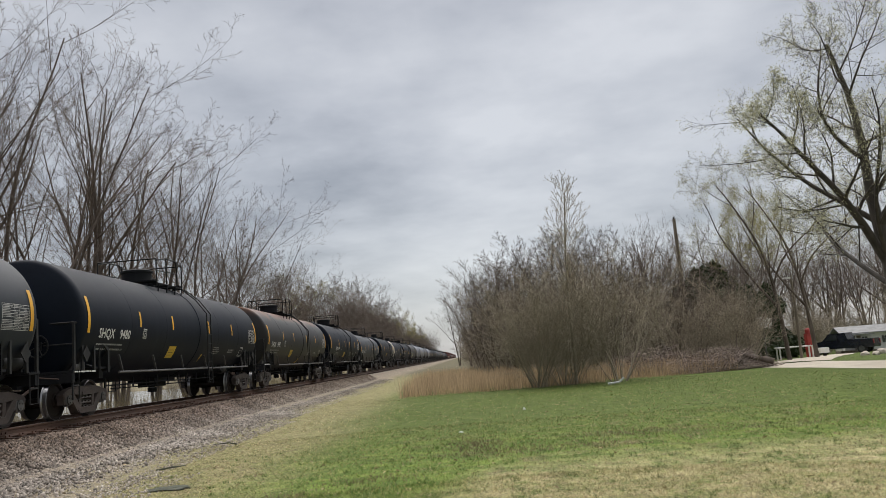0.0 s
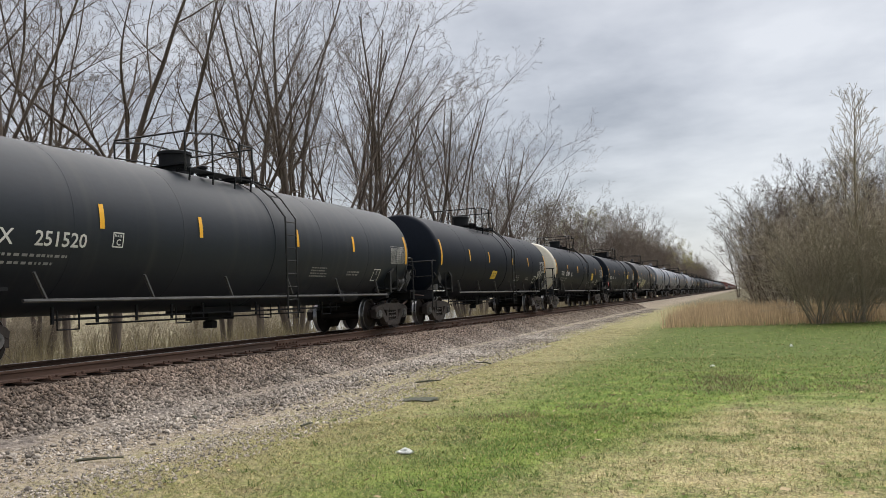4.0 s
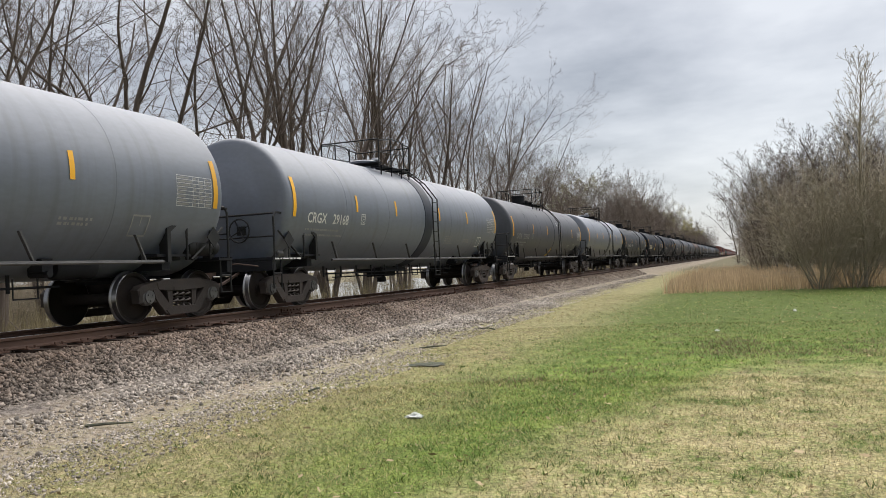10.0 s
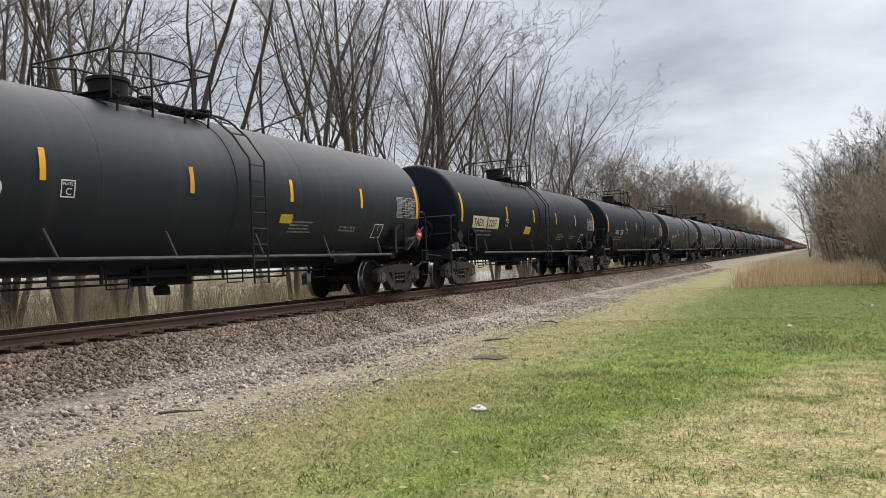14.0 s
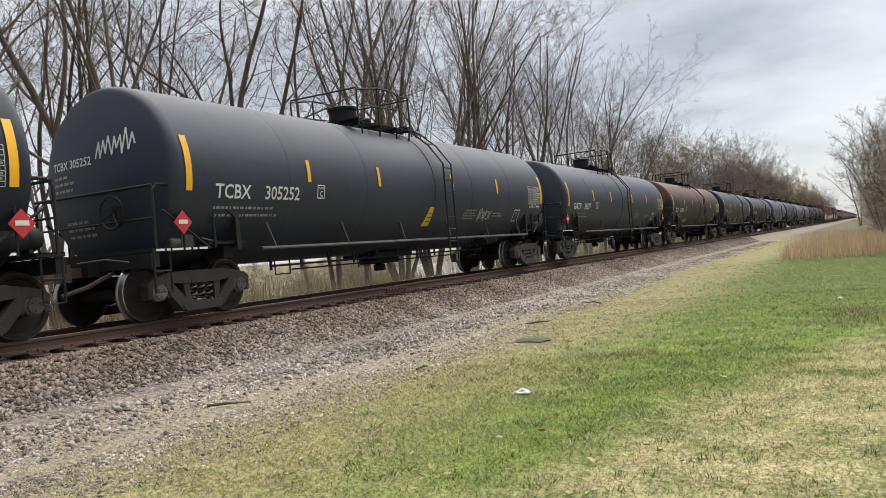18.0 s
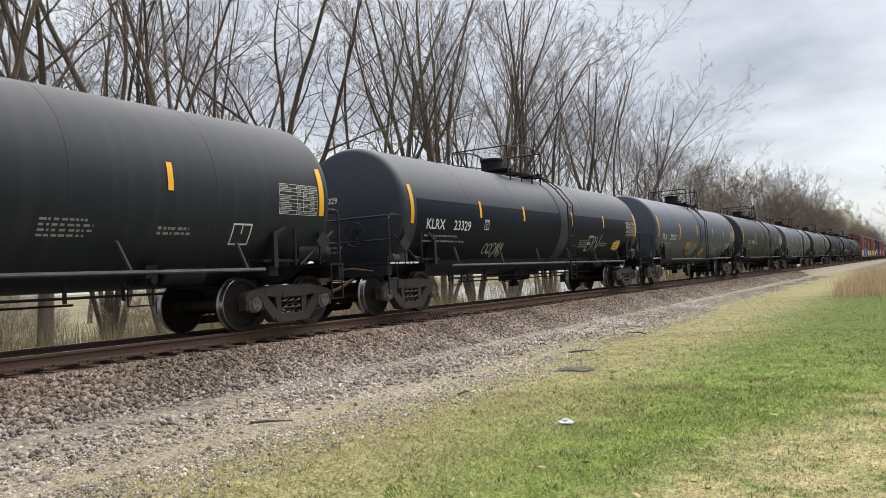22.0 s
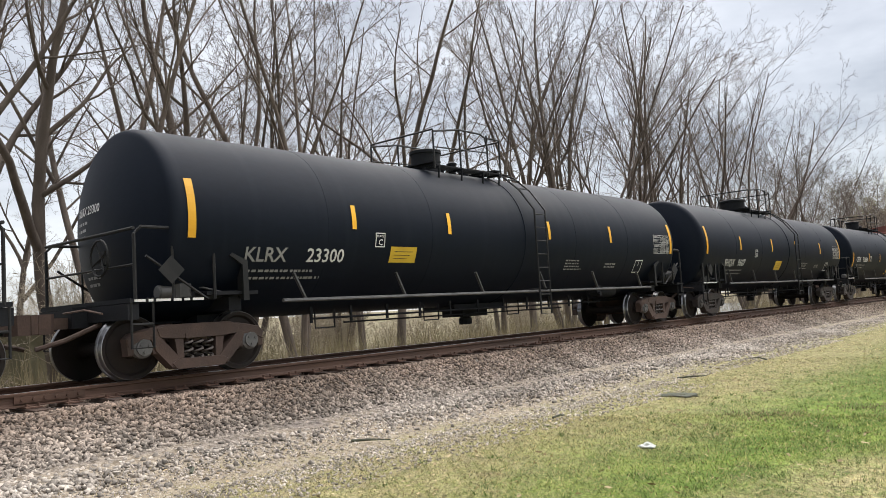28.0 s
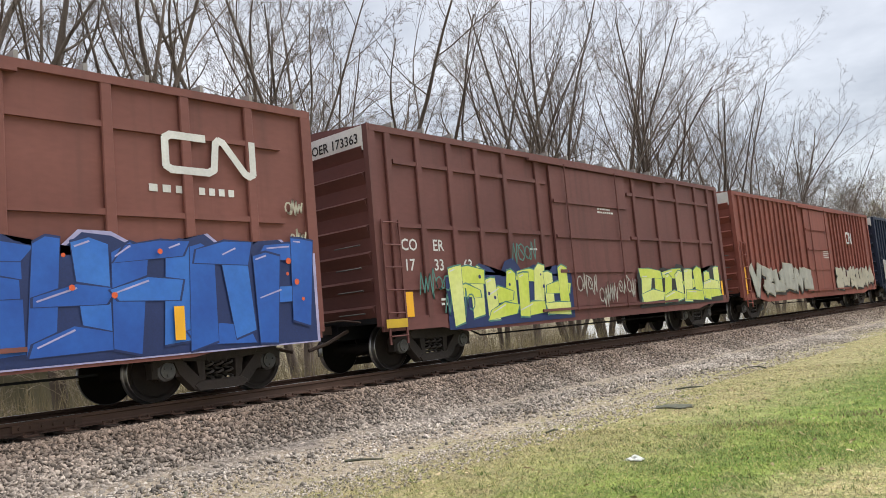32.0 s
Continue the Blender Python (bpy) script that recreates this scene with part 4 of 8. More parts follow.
def lawn_points():
    out, tall, wide = [], [], []
    for n, r0, r1, hh, w in ((190000, 4.0, 11, 0.040, 0.0042), (110000, 10.5, 20, 0.036, 0.0075), (50000, 19, 38, 0.040, 0.015)):
        r = np.sqrt(rng.uniform(r0 ** 2, r1 ** 2, n))
        a = rng.uniform(radians(-40), radians(66), n)
        p = np.column_stack([-np.sin(a) * r, np.cos(a) * r])
        d = p[:, 0] - TRACK_X
        keep = rng.uniform(0, 1, n) < np.clip((d - 3.3 + 1.0 * np.clip((p[:, 1] - 8) / 12, 0, 1) - 0.4 * np.sin(p[:, 1] * 0.9)) / 2.5, 0.05, 1) ** 1.2
        keep &= ~((p[:, 0] > 13.6 + np.clip(28 - p[:, 1], 0, 9) * 0.35) & (p[:, 1] > 20))
        p = p[keep]
        out.append(p)
        tall.append(np.full(len(p), hh))
        wide.append(np.full(len(p), w))
    return np.vstack(out), np.concatenate(tall), np.concatenate(wide)


lp, lt, lw = lawn_points()
blade_stuff("grass", lp, lt, lw, M_BLADE, 1, "short spring lawn grass with straw patches", 1.5)
pt = np.vstack([scatter(9000, -3.4, 6.0, 36, 50), scatter(5000, -3.2, 2.5, 46, 66), scatter(3500, 6.0, 12.5, 38, 45)])
blade_stuff("dry_grass", pt, np.full(len(pt), 0.85), np.full(len(pt), 0.012), M_TAN, 2, "stand of tall dry tan grass on the lawn's edge", 0.25)
pt = np.vstack([scatter(26000, -27, TRACK_X - 3.6, -4, 40), scatter(18000, -29, TRACK_X - 3.6, 36, 110)])
open_water = (pt[:, 0] < -18.8) & (-pt[:, 0] > 0.35 * pt[:, 1]) & (-pt[:, 0] < 0.57 * pt[:, 1])
pt = pt[~open_water]
blade_stuff("reeds", pt, rng.uniform(0.5, 1.75, len(pt)), np.full(len(pt), 0.011), M_REED, 3, "olive and tan marsh reeds behind the track", 0.3)
# flattened straw lying in clumps over the dry part of the lawn
seeds = np.column_stack([rng.uniform(-3.2, 8.0, 900), 4.6 + 13 * rng.uniform(0, 1, 900) ** 1.3])
seeds = seeds[seeds[:, 1] < 6.6 + 2.6 * (seeds[:, 0] + 2.4) + rng.normal(0, 1.2, len(seeds))]
pt = np.repeat(seeds, 34, 0)
pt = pt + rng.normal(0, 0.085, pt.shape)
blade_stuff("thatch", pt, np.full(len(pt), 0.030), np.full(len(pt), 0.0045), M_THATCH, 11, "flattened straw thatch in the dry lawn", 2.6)
tufts = np.column_stack([rng.uniform(-5.5, 7.0, 300), 4.6 + 12 * rng.uniform(0, 1, 300) ** 1.3])
pt = np.repeat(tufts, 16, 0)
pt = pt + rng.normal(0, 0.035, pt.shape)
blade_stuff("grass_tufts", pt, np.full(len(pt), 0.065), np.full(len(pt), 0.005), M_TUFT, 12, "darker tufts of broad-bladed grass in the lawn", 0.9)
patch = []
for cx, cy, sx, sy, n in ((-0.3, 15.0, 0.35, 0.8, 1900), (0.4, 13.8, 1.1, 0.35, 1500), (2.6, 15.2, 0.9, 0.35, 1200), (-3.0, 10.5, 0.45, 0.28, 600), (5.5, 14.6, 1.6, 0.4, 1500), (-1.9, 11.6, 0.4, 0.3, 600)):
    patch.append(np.column_stack([rng.normal(cx, sx, n), rng.normal(cy, sy, n)]))
pt = np.vstack(patch)
blade_stuff("weeds", pt, np.full(len(pt), 0.05), np.full(len(pt), 0.005), M_WEED, 4, "dark purple-brown weed patches in the lawn", 0.5)

M_STONE = surf("grey_pink_ballast_stone", (0.20, 0.173, 0.147), (0.395, 0.355, 0.312), 0.7, 0.9, 0.3, fine=0.25, island=0.62)


def brake_dust(m):
    """Brown rust and brake dust lies thickest on the stones along the rails."""
    n, l = m.node_tree.nodes, m.node_tree.links
    b = n["Principled BSDF"]
    base = b.inputs["Base Color"].links[0].from_socket
    sep = n.new("ShaderNodeSeparateXYZ")
    vec = n.new("ShaderNodeTexCoord").outputs["Object"]
    l.new(vec, sep.inputs[0])
    wob = node_math(n, l, "ADD", sep.outputs[0], node_math(n, l, "MULTIPLY_ADD", node_noise(n, l, vec, 0.8, 5.0, 0.6), 1.6, -0.8))
    mu = n.new("ShaderNodeMixRGB")
    mu.blend_type = "MULTIPLY"
    mu.inputs[2].default_value = (0.60, 0.505, 0.455, 1)
    l.new(node_range(n, l, wob, TRACK_X + 3.3, TRACK_X + 1.6), mu.inputs[0])
    l.new(base, mu.inputs[1])
    l.new(mu.outputs[0], b.inputs["Base Color"])


brake_dust(M_STONE)


def stone_stuff(name, n, spans, size, seed, label, lift=0.3, toe=False):
    """Angular stones: jittered blocks, each turned at random, laid on the bed."""
    r = np.random.default_rng(seed)
    pts = []
    for share, d0, d1, y0, y1 in spans:
        k = int(n * share)
        yy = y0 + (y1 - y0) * r.uniform(0, 1, k) ** 1.6
        pts.append(np.column_stack([TRACK_X + r.uniform(d0, d1, k), yy]))
    p = np.vstack(pts)
    if toe:
        # the bank's foot wanders and thins out
        edge = 2.45 + 0.28 * np.sin(p[:, 1] * 0.7) + 0.14 * np.sin(p[:, 1] * 2.3 + 1) + np.clip((p[:, 1] - 5) * 0.045, 0, 0.75)
        p = p[r.uniform(0, 1, len(p)) < np.exp(-np.clip(p[:, 0] - TRACK_X - edge, 0, 9) / 0.42)]
    n = len(p)
    z = np.array([height(x, y) for x, y in p])
    s = size * r.uniform(0.55, 1.45, n)
    corner = np.array([(a, b, c) for a in (-0.5, 0.5) for b in (-0.5, 0.5) for c in (-0.5, 0.5)])
    v = corner[None] * (1 + r.uniform(-0.60, 0.30, (n, 8, 3)))
    v = v * np.column_stack([r.uniform(0.65, 1.5, n), r.uniform(0.75, 1.8, n), r.uniform(0.4, 0.9, n)])[:, None, :] * s[:, None, None]
    q = r.normal(0, 1, (n, 4))
    q[:, 1:3] *= 0.55
    q /= np.linalg.norm(q, axis=1, keepdims=True)
    w, x, y, zq = q.T
    R = np.stack([np.stack([1 - 2 * (y * y + zq * zq), 2 * (x * y - zq * w), 2 * (x * zq + y * w)], 1), np.stack([2 * (x * y + zq * w), 1 - 2 * (x * x + zq * zq), 2 * (y * zq - x * w)], 1), np.stack([2 * (x * zq - y * w), 2 * (y * zq + x * w), 1 - 2 * (x * x + y * y)], 1)], 1)
    v = np.einsum("nij,nkj->nki", R, v) + np.column_stack([p, z + s * lift])[:, None, :]
    f = np.array([(0, 1, 3, 2), (4, 6, 7, 5), (0, 4, 5, 1), (2, 3, 7, 6), (0, 2, 6, 4), (1, 5, 7, 3)])
    faces = (f[None] + (np.arange(n) * 8)[:, None, None]).reshape(-1)
    me = bpy.data.meshes.new(name)
    me.vertices.add(n * 8)
    me.vertices.foreach_set("co", v.reshape(-1))
    me.loops.add(len(faces))
    me.loops.foreach_set("vertex_index", faces)
    me.polygons.add(n * 6)
    me.polygons.foreach_set("loop_start", np.arange(n * 6) * 4)
    me.polygons.foreach_set("loop_total", np.full(n * 6, 4))
    me.update(calc_edges=True)
    me.materials.append(M_STONE)
    return tagged(new(name, me), label, "ballast", kind="stuff")


stone_stuff("ballast", 136000, ((0.70, 1.3, 4.6, 0.5, 30), (0.17, 1.3, 4.6, 28, 75), (0.05, -0.66, 0.66, 1, 45), (0.08, -2.4, -1.3, 1, 45)), 0.040, 3, "angular grey-pink crushed ballast stones beside the rails", 0.25, True)
stone_stuff("verge_stones", 30000, ((0.7, 2.6, 5.0, 0.5, 26), (0.18, 4.4, 5.8, 0.5, 14), (0.12, 3.0, 4.6, 24, 50)), 0.022, 4, "small loose stones scattered over the grassy verge", 0.05)

# ---- the freight train ----
R_TANK, Z_TANK = 1.50, 2.30
HEAD = 0.44


# torispherical heads: a shallow crown and a tight knuckle
DISH = [(0.925 * q / 6, 1 - 0.56 * (q / 6) ** 2) for q in range(7)] + [(0.925 + 0.075 * math.sin(a), 0.44 * math.cos(a) ** 0.9) for a in (0.45, 0.75, 1.0, 1.25, 1.42)] + [(1.0, 0.0)]


def dish(r):
    """Depth of the head at a share r of the radius."""
    for (a, da), (b, db) in zip(DISH, DISH[1:]):
        if r <= b:
            return da + (db - da) * (r - a) / (b - a)
    return 0.0


def tank_mesh(length):
    """A round tank with dished heads and weld rings, its axis along y at the origin."""
    k = Kit()
    half = length / 2 - HEAD
    prof = []
    prof += [(max(0.02, R_TANK * r), -half - HEAD * d) for r, d in DISH]
    prof.append((R_TANK, -half + 0.04))
    for w in (-0.66, -0.33, 0.33, 0.66):
        yy = w * half
        prof += [(R_TANK, yy - 0.021), (R_TANK + 0.0025, yy - 0.02), (R_TANK + 0.0025, yy + 0.02), (R_TANK, yy + 0.021)]
    prof.append((R_TANK, half - 0.04))
    prof += [(max(0.02, R_TANK * r), half + HEAD * d) for r, d in DISH[::-1]]
    k.lathe(prof, "y", 72)
    return k.mesh("tank", M_BLACK, smooth=30)


def on_side(u, v, lift=0.012):
    """A point of the near flank: u along the car, v up from the tank's axis along the shell."""
    a = v / R_TANK
    return ((R_TANK + lift) * math.cos(a), u, (R_TANK + lift) * math.sin(a))


def on_head(u, v, length, lift=0.012):
    r = min(0.98, math.hypot(u, v) / R_TANK)
    return (u, -(length / 2 - HEAD) - HEAD * dish(r) - lift, v)


def side_letters(body, size, u, v, mat, squeeze=1.0):
    pts, faces = flat_text(body, size)
    k = Kit()
    k.add([on_side(u + a * squeeze, v + b) for a, b in pts], faces)
    return k.mesh("lettering", mat)


def head_letters(body, size, u, v, length, mat):
    pts, faces = flat_text(body, size)
    k = Kit()
    k.add([on_head(u + a, v + b, length) for a, b in pts], faces)
    return k.mesh("lettering", mat)


def side_quad(k, u0, v0, u1, v1, lift=0.010, shear=0.0, rows=4):
    rows = max(1, int(abs(v1 - v0) / 0.12))
    vs, fs = [], []
    for q in range(rows + 1):
        v = v0 + (v1 - v0) * q / rows
        s = shear * q / rows
        vs += [on_side(u0 + s, v, lift), on_side(u1 + s, v, lift)]
    for q in range(rows):
        fs.append((2 * q, 2 * q + 1, 2 * q + 3, 2 * q + 2))
    k.add(vs, fs)


def bars(rows, u, v, width, pitch, mat, seed, line=0.045):
    """Small stencilled lines that cannot be read: broken bars."""
    rnd = random.Random(seed)
    k = Kit()
    for q in range(rows):
        x, end = u, u + width * rnd.uniform(0.72, 1.0)
        while x < end:
            w = rnd.uniform(0.03, 0.10)
            side_quad(k, x, v - q * pitch, min(end, x + w), v - q * pitch - line)
            x += w + rnd.uniform(0.015, 0.05)
    return k.mesh("small_lettering", mat)


def data_table(u, v, w, hgt):
    """The test-date table: a framed grid of pale boxes."""
    k = Kit()
    k.cur = 0
    t = 0.008
    for q in range(9):
        vv = v - hgt * q / 8
        side_quad(k, u, vv + t / 2, u + w, vv - t / 2)
    for q in (0, 0.45, 0.62, 0.8, 1.0):
        side_quad(k, u + w * q - t / 2, v, u + w * q + t / 2, v - hgt)
    rnd = random.Random(int(u * 100))
    k.cur = 1
    for q in range(8):
        for a, b in ((0.02, 0.43), (0.47, 0.6), (0.64, 0.78), (0.82, 0.98)):
            if rnd.random() < 0.8:
                vv = v - hgt * (q + 0.28) / 8
                side_quad(k, u + w * a, vv, u + w * (a + (b - a) * rnd.uniform(0.5, 1.0)), vv - hgt * 0.055)
    return k.mesh("data_table", M_WHITE, M_WHITE_DIM)


def ladder_mesh():
    """Side ladder hung from the top platform, following the shell, with rungs."""
    k = Kit()
    top, wide = 1.35, 0.21
    half = [[on_side(s, 1.95, 0.16), on_side(s, 1.5, 0.17), on_side(s, 1.0, 0.19), (R_TANK + 0.20, s, 0.55), (R_TANK + 0.20, s, -0.4), (R_TANK + 0.20, s, -1.78)] for s in (-wide, wide)]
    k.tube(half[0] + half[1][::-1], 0.022, 5)
    return k.mesh("ladder", M_RAILING)


RUNGS = [(R_TANK + 0.20, -1.65 + q * 0.30) for q in range(8)] + [on_side(0, vv, 0.185)[::2] for vv in (1.05, 1.35, 1.65)]


def brace_mesh(s):
    k = Kit()
    k.tube([(R_TANK + 0.2, s * 0.21, -1.22), (R_TANK - 0.25, s * 0.42, -1.25)], 0.018, 5)
    return k.mesh("ladder_brace", M_RAILING)


def rung_mesh():
    k = Kit()
    k.tube([(0, -0.21, 0), (0, 0.21, 0)], 0.015, 5)
    return k.mesh("rung", M_RAILING)


def hump_mesh(style):
    """Manway housing and fittings on the crown."""
    k = Kit()
    z = R_TANK - 0.03
    if style == "drum":
        k.lathe([(0.46, z), (0.46, z + 0.40), (0.50, z + 0.41), (0.50, z + 0.47), (0.44, z + 0.50)], "z", 24, (0, -0.45, 0))
    elif style == "slim":
        k.lathe([(0.33, z), (0.33, z + 0.42), (0.36, z + 0.43), (0.36, z + 0.49), (0.31, z + 0.51)], "z", 22, (0, -0.45, 0))
    elif style == "low":
        k.lathe([(0.36, z), (0.36, z + 0.16), (0.42, z + 0.17), (0.42, z + 0.22), (0.36, z + 0.25)], "z", 20, (0, -0.35, 0))
        k.lathe([(0.12, z), (0.12, z + 0.34), (0.16, z + 0.35), (0.1, z + 0.42)], "z", 12, (0.1, 0.35, 0))
    else:
        k.prism([(-0.5, -0.95), (0.5, -0.95), (0.5, 0.05), (-0.5, 0.05)], z, z + 0.44)
        k.prism([(-0.54, -1.0), (0.54, -1.0), (0.54, 0.1), (-0.54, 0.1)], z + 0.44, z + 0.49)
    return k.mesh("manway_housing", M_FRAME, smooth=40)


def fittings_mesh():
    k = Kit()
    z = R_TANK - 0.02
    for dx, dy, r, hh in ((0.25, 0.15, 0.09, 0.28), (-0.2, 0.3, 0.07, 0.22), (0.1, 0.75, 0.12, 0.18), (-0.35, 0.8, 0.06, 0.3)):
        k.lathe([(r, z), (r, z + hh * 0.7), (r * 1.3, z + hh * 0.72), (r * 1.3, z + hh * 0.85), (r * 0.6, z + hh)], "z", 10, (dx, dy, 0))
    return k.mesh("valve", M_FRAME, smooth=40)


def platform_mesh():
    """Grated walkway around the manway, on brackets."""
    k = Kit()
    z = R_TANK + 0.05
    for x in (-0.78, 0.78):
        for q in range(5):
            k.box(x + (q - 2) * 0.07, -0.05, z - 0.10, 0.03, 2.2, 0.03)
        for yy in (-1.1, -0.35, 0.4, 1.0):
            k.box(x, yy, z - 0.13, 0.36, 0.05, 0.05)
            k.tube([(x * 1.2, yy, z - 0.14), (x * 1.16, yy, z - 0.46)], 0.02, 4)
    for yy in (-1.12, 1.02):
        k.box(0, yy, z - 0.02, 1.8, 0.26, 0.03)
        k.box(0, yy, z - 0.06, 1.8, 0.06, 0.08)
    return k.mesh("walkway", M_FRAME)


def top_rail_mesh(side):
    k = Kit()
    z = R_TANK + 0.0
    x = 0.92 * side
    for yy, hh in ((-1.22, 0.66), (-0.35, 0.80), (0.62, 0.80), (1.08, 0.74)):
        k.tube([(x, yy, z - 0.12), (x, yy, z + hh)], 0.022, 5)
    k.tube([(x, -1.22, z + 0.66), (x, -0.35, z + 0.80), (x, 0.40, z + 0.80), (x, 0.56, z + 0.73), (x, 0.62, z + 0.5)], 0.022, 5)
    k.tube([(x, 0.62, z + 0.74), (x, 1.08, z + 0.74)], 0.022, 5)
    k.tube([(x, -1.22, z + 0.33), (x, 0.62, z + 0.40)], 0.016, 5)
    return k.mesh("top_railing", M_RAILING)


def end_rail_mesh():
    z = R_TANK
    k = Kit()
    k.tube([(-0.92, 0, z + 0.70), (0.92, 0, z + 0.70)], 0.022, 5)
    return k.mesh("top_cross_rail", M_RAILING)


def side_pipe_mesh(length):
    """Safety railing that runs the car's length under the flank."""
    k = Kit()
    hl = length / 2 - 2.1
    k.tube([(R_TANK + 0.03, -hl, -1.27), (R_TANK + 0.03, hl, -1.27)], 0.030, 6)
    return k.mesh("side_railing", M_PIPE, smooth=50)


def strut_mesh():
    k = Kit()
    k.box(R_TANK - 0.09, 0, -1.06, 0.05, 0.03, 0.52, Matrix.Rotation(radians(28), 3, "X"))
    return k.mesh("railing_bracket", M_PIPE)


def sill_mesh():
    """Stub sill with its head-brace saddle, at the end that faces -y."""
    k = Kit()
    k.box(0, 0.0, 0.93, 0.42, 2.9, 0.30)
    k.box(0, -1.15, 0.96, 2.75, 0.16, 0.22)
    k.box(0, 0.55, 1.02, 2.5, 0.22, 0.20)
    k.box(0, 0.55, 0.80, 1.2, 0.5, 0.16)
    for s in (-1, 1):
        k.plate([(-0.1, 1.10), (0.95, 1.10), (0.95, 1.28), (0.35, 1.62), (0.1, 1.62)], s * 1.02 - 0.03, s * 1.02 + 0.03)
        k.box(s * 1.15, 0.45, 1.18, 0.42, 0.9, 0.05)
    return k.mesh("stub_sill", M_FRAME)


def tank_bracket_mesh(s):
    """Upright steel bracket that ties the tank to the bolster."""
    k = Kit()
    ring = [(0.60, 1.06), (0.70, 1.06), (0.69, 1.66), (0.42, 1.78), (0.38, 1.74), (0.60, 1.60)]
    k.plate(ring if s > 0 else ring, s * 1.40 - 0.02, s * 1.40 + 0.02)
    k.box(s * 1.30, 0.65, 1.36, 0.18, 0.03, 0.55)
    return k.mesh("tank_bracket", M_RAILING)


def reservoir_mesh():
    """Air reservoir lying along the end platform, in its straps."""
    k = Kit()
    k.lathe([(0.06, -1.06), (0.14, -1.03), (0.17, -0.96), (0.17, -0.22), (0.14, -0.15), (0.06, -0.12)], "y", 16, (-1.10, 0, 1.34))
    for yy in (-0.85, -0.33):
        k.lathe([(0.178, yy - 0.03), (0.178, yy + 0.03)], "y", 16, (-1.10, 0, 1.34))
        k.box(-1.10, yy, 1.16, 0.22, 0.06, 0.10)
    return k.mesh("air_reservoir", M_RAILING, smooth=40)


def end_platform_mesh():
    """End platform and its grab rails, at the end that faces -y."""
    k = Kit()
    ring = [(-1.21, 1.08), (-0.79, 1.08)]
    for q in range(5, -1, -1):
        yy = -1.20 + q * 0.08
        ring += [(yy + 0.01, 1.12), (yy + 0.01, 1.14), (yy - 0.01, 1.14), (yy - 0.01, 1.12)]
    k.plate(ring, -1.4, 1.4)
    return k.mesh("end_platform", M_FRAME)


def end_fittings(car, y, turn, style):
    """Rails, posts, braces and steps around an end platform, each a part."""
    pieces = []

    def bar(name, pts, r=0.022):
        def make():
            k = Kit()
            k.tube(pts, r, 6)
            return k.mesh(name, M_RAILING)
        pieces.append((name, make))

    for s in (-1, 1):
        if style == 0:
            bar("end_railing", [(s * 1.38, -1.12, 1.1), (s * 1.38, -1.12, 2.02), (s * 1.38, -1.02, 2.12), (s * 1.38, 0.05, 2.12), (s * 1.38, 0.12, 2.02), (s * 1.38, 0.12, 1.1)], 0.025)
            bar("end_brace", [(s * 1.38, -0.95, 1.72), (s * 1.38, 0.0, 1.1)])
            bar("end_post", [(s * 1.38, -0.55, 1.1), (s * 1.38, -0.55, 2.12)], 0.018)
        else:
            for yy in (-1.12, -0.72, -0.1):
                def make(yy=yy, s=s):
                    k = Kit()
                    k.box(s * 1.38, yy, 1.68, 0.05, 0.08, 1.15)
                    return k.mesh("end_post", M_RAILING)
                pieces.append(("end_post", make))
            bar("end_railing", [(s * 1.38, -1.12, 2.26), (s * 1.38, 0.15, 2.26), (s * 1.38, 0.2, 2.1), (s * 1.38, 0.2, 1.1)], 0.026)
        bar("sill_step", [(s * 1.37, -1.18, 1.12), (s * 1.37, -1.18, 0.46), (s * 1.37, -0.86, 0.46), (s * 1.37, -0.86, 1.12)], 0.02)
        bar("step_tread", [(s * 1.37, -1.17, 0.78), (s * 1.37, -0.87, 0.78)], 0.02)
    top = 2.1 if style == 0 else 2.26
    bar("cross_rail", [(-1.38, -1.12, top), (1.38, -1.12, top)], 0.025)
    bar("cross_rail", [(-1.38, -1.12, top - 0.5), (1.38, -1.12, top - 0.5)], 0.018)
    def gear():
        k = Kit()
        k.chamfer(1.02, -0.25, 1.24, 0.34, 0.26, 0.20, 0.05)
        k.lathe([(0.09, -0.62), (0.11, -0.60), (0.11, -0.40), (0.07, -0.38)], "y", 10, (1.05, 0.0, 1.22))
        k.tube([(1.0, -0.2, 1.3), (1.1, 0.1, 1.28), (1.2, 0.35, 1.2)], 0.02, 5)
        return k.mesh("brake_valve", M_CAP, smooth=40)

    def hand_wheel():
        k = Kit()
        k.tube([(0.55 + 0.26 * math.cos(a * 0.349), -1.2, 1.75 + 0.26 * math.sin(a * 0.349)) for a in range(19)], 0.018, 5)
        for a in (0.4, 2.0, 3.6, 5.2):
            k.tube([(0.55, -1.17, 1.75), (0.55 + 0.26 * math.cos(a), -1.2, 1.75 + 0.26 * math.sin(a))], 0.014, 4)
        k.box(0.55, -1.12, 1.75, 0.16, 0.1, 0.2)
        return k.mesh("hand_brake", M_RAILING)

    pieces.append(("brake_valve", gear))
    if turn == 0.0:
        pieces.append(("hand_brake", hand_wheel))
    for i, (name, make) in enumerate(pieces):
        put(name, cached(("end", style, name, i), make), car, (0, y, 0), turn=(0, 0, turn))


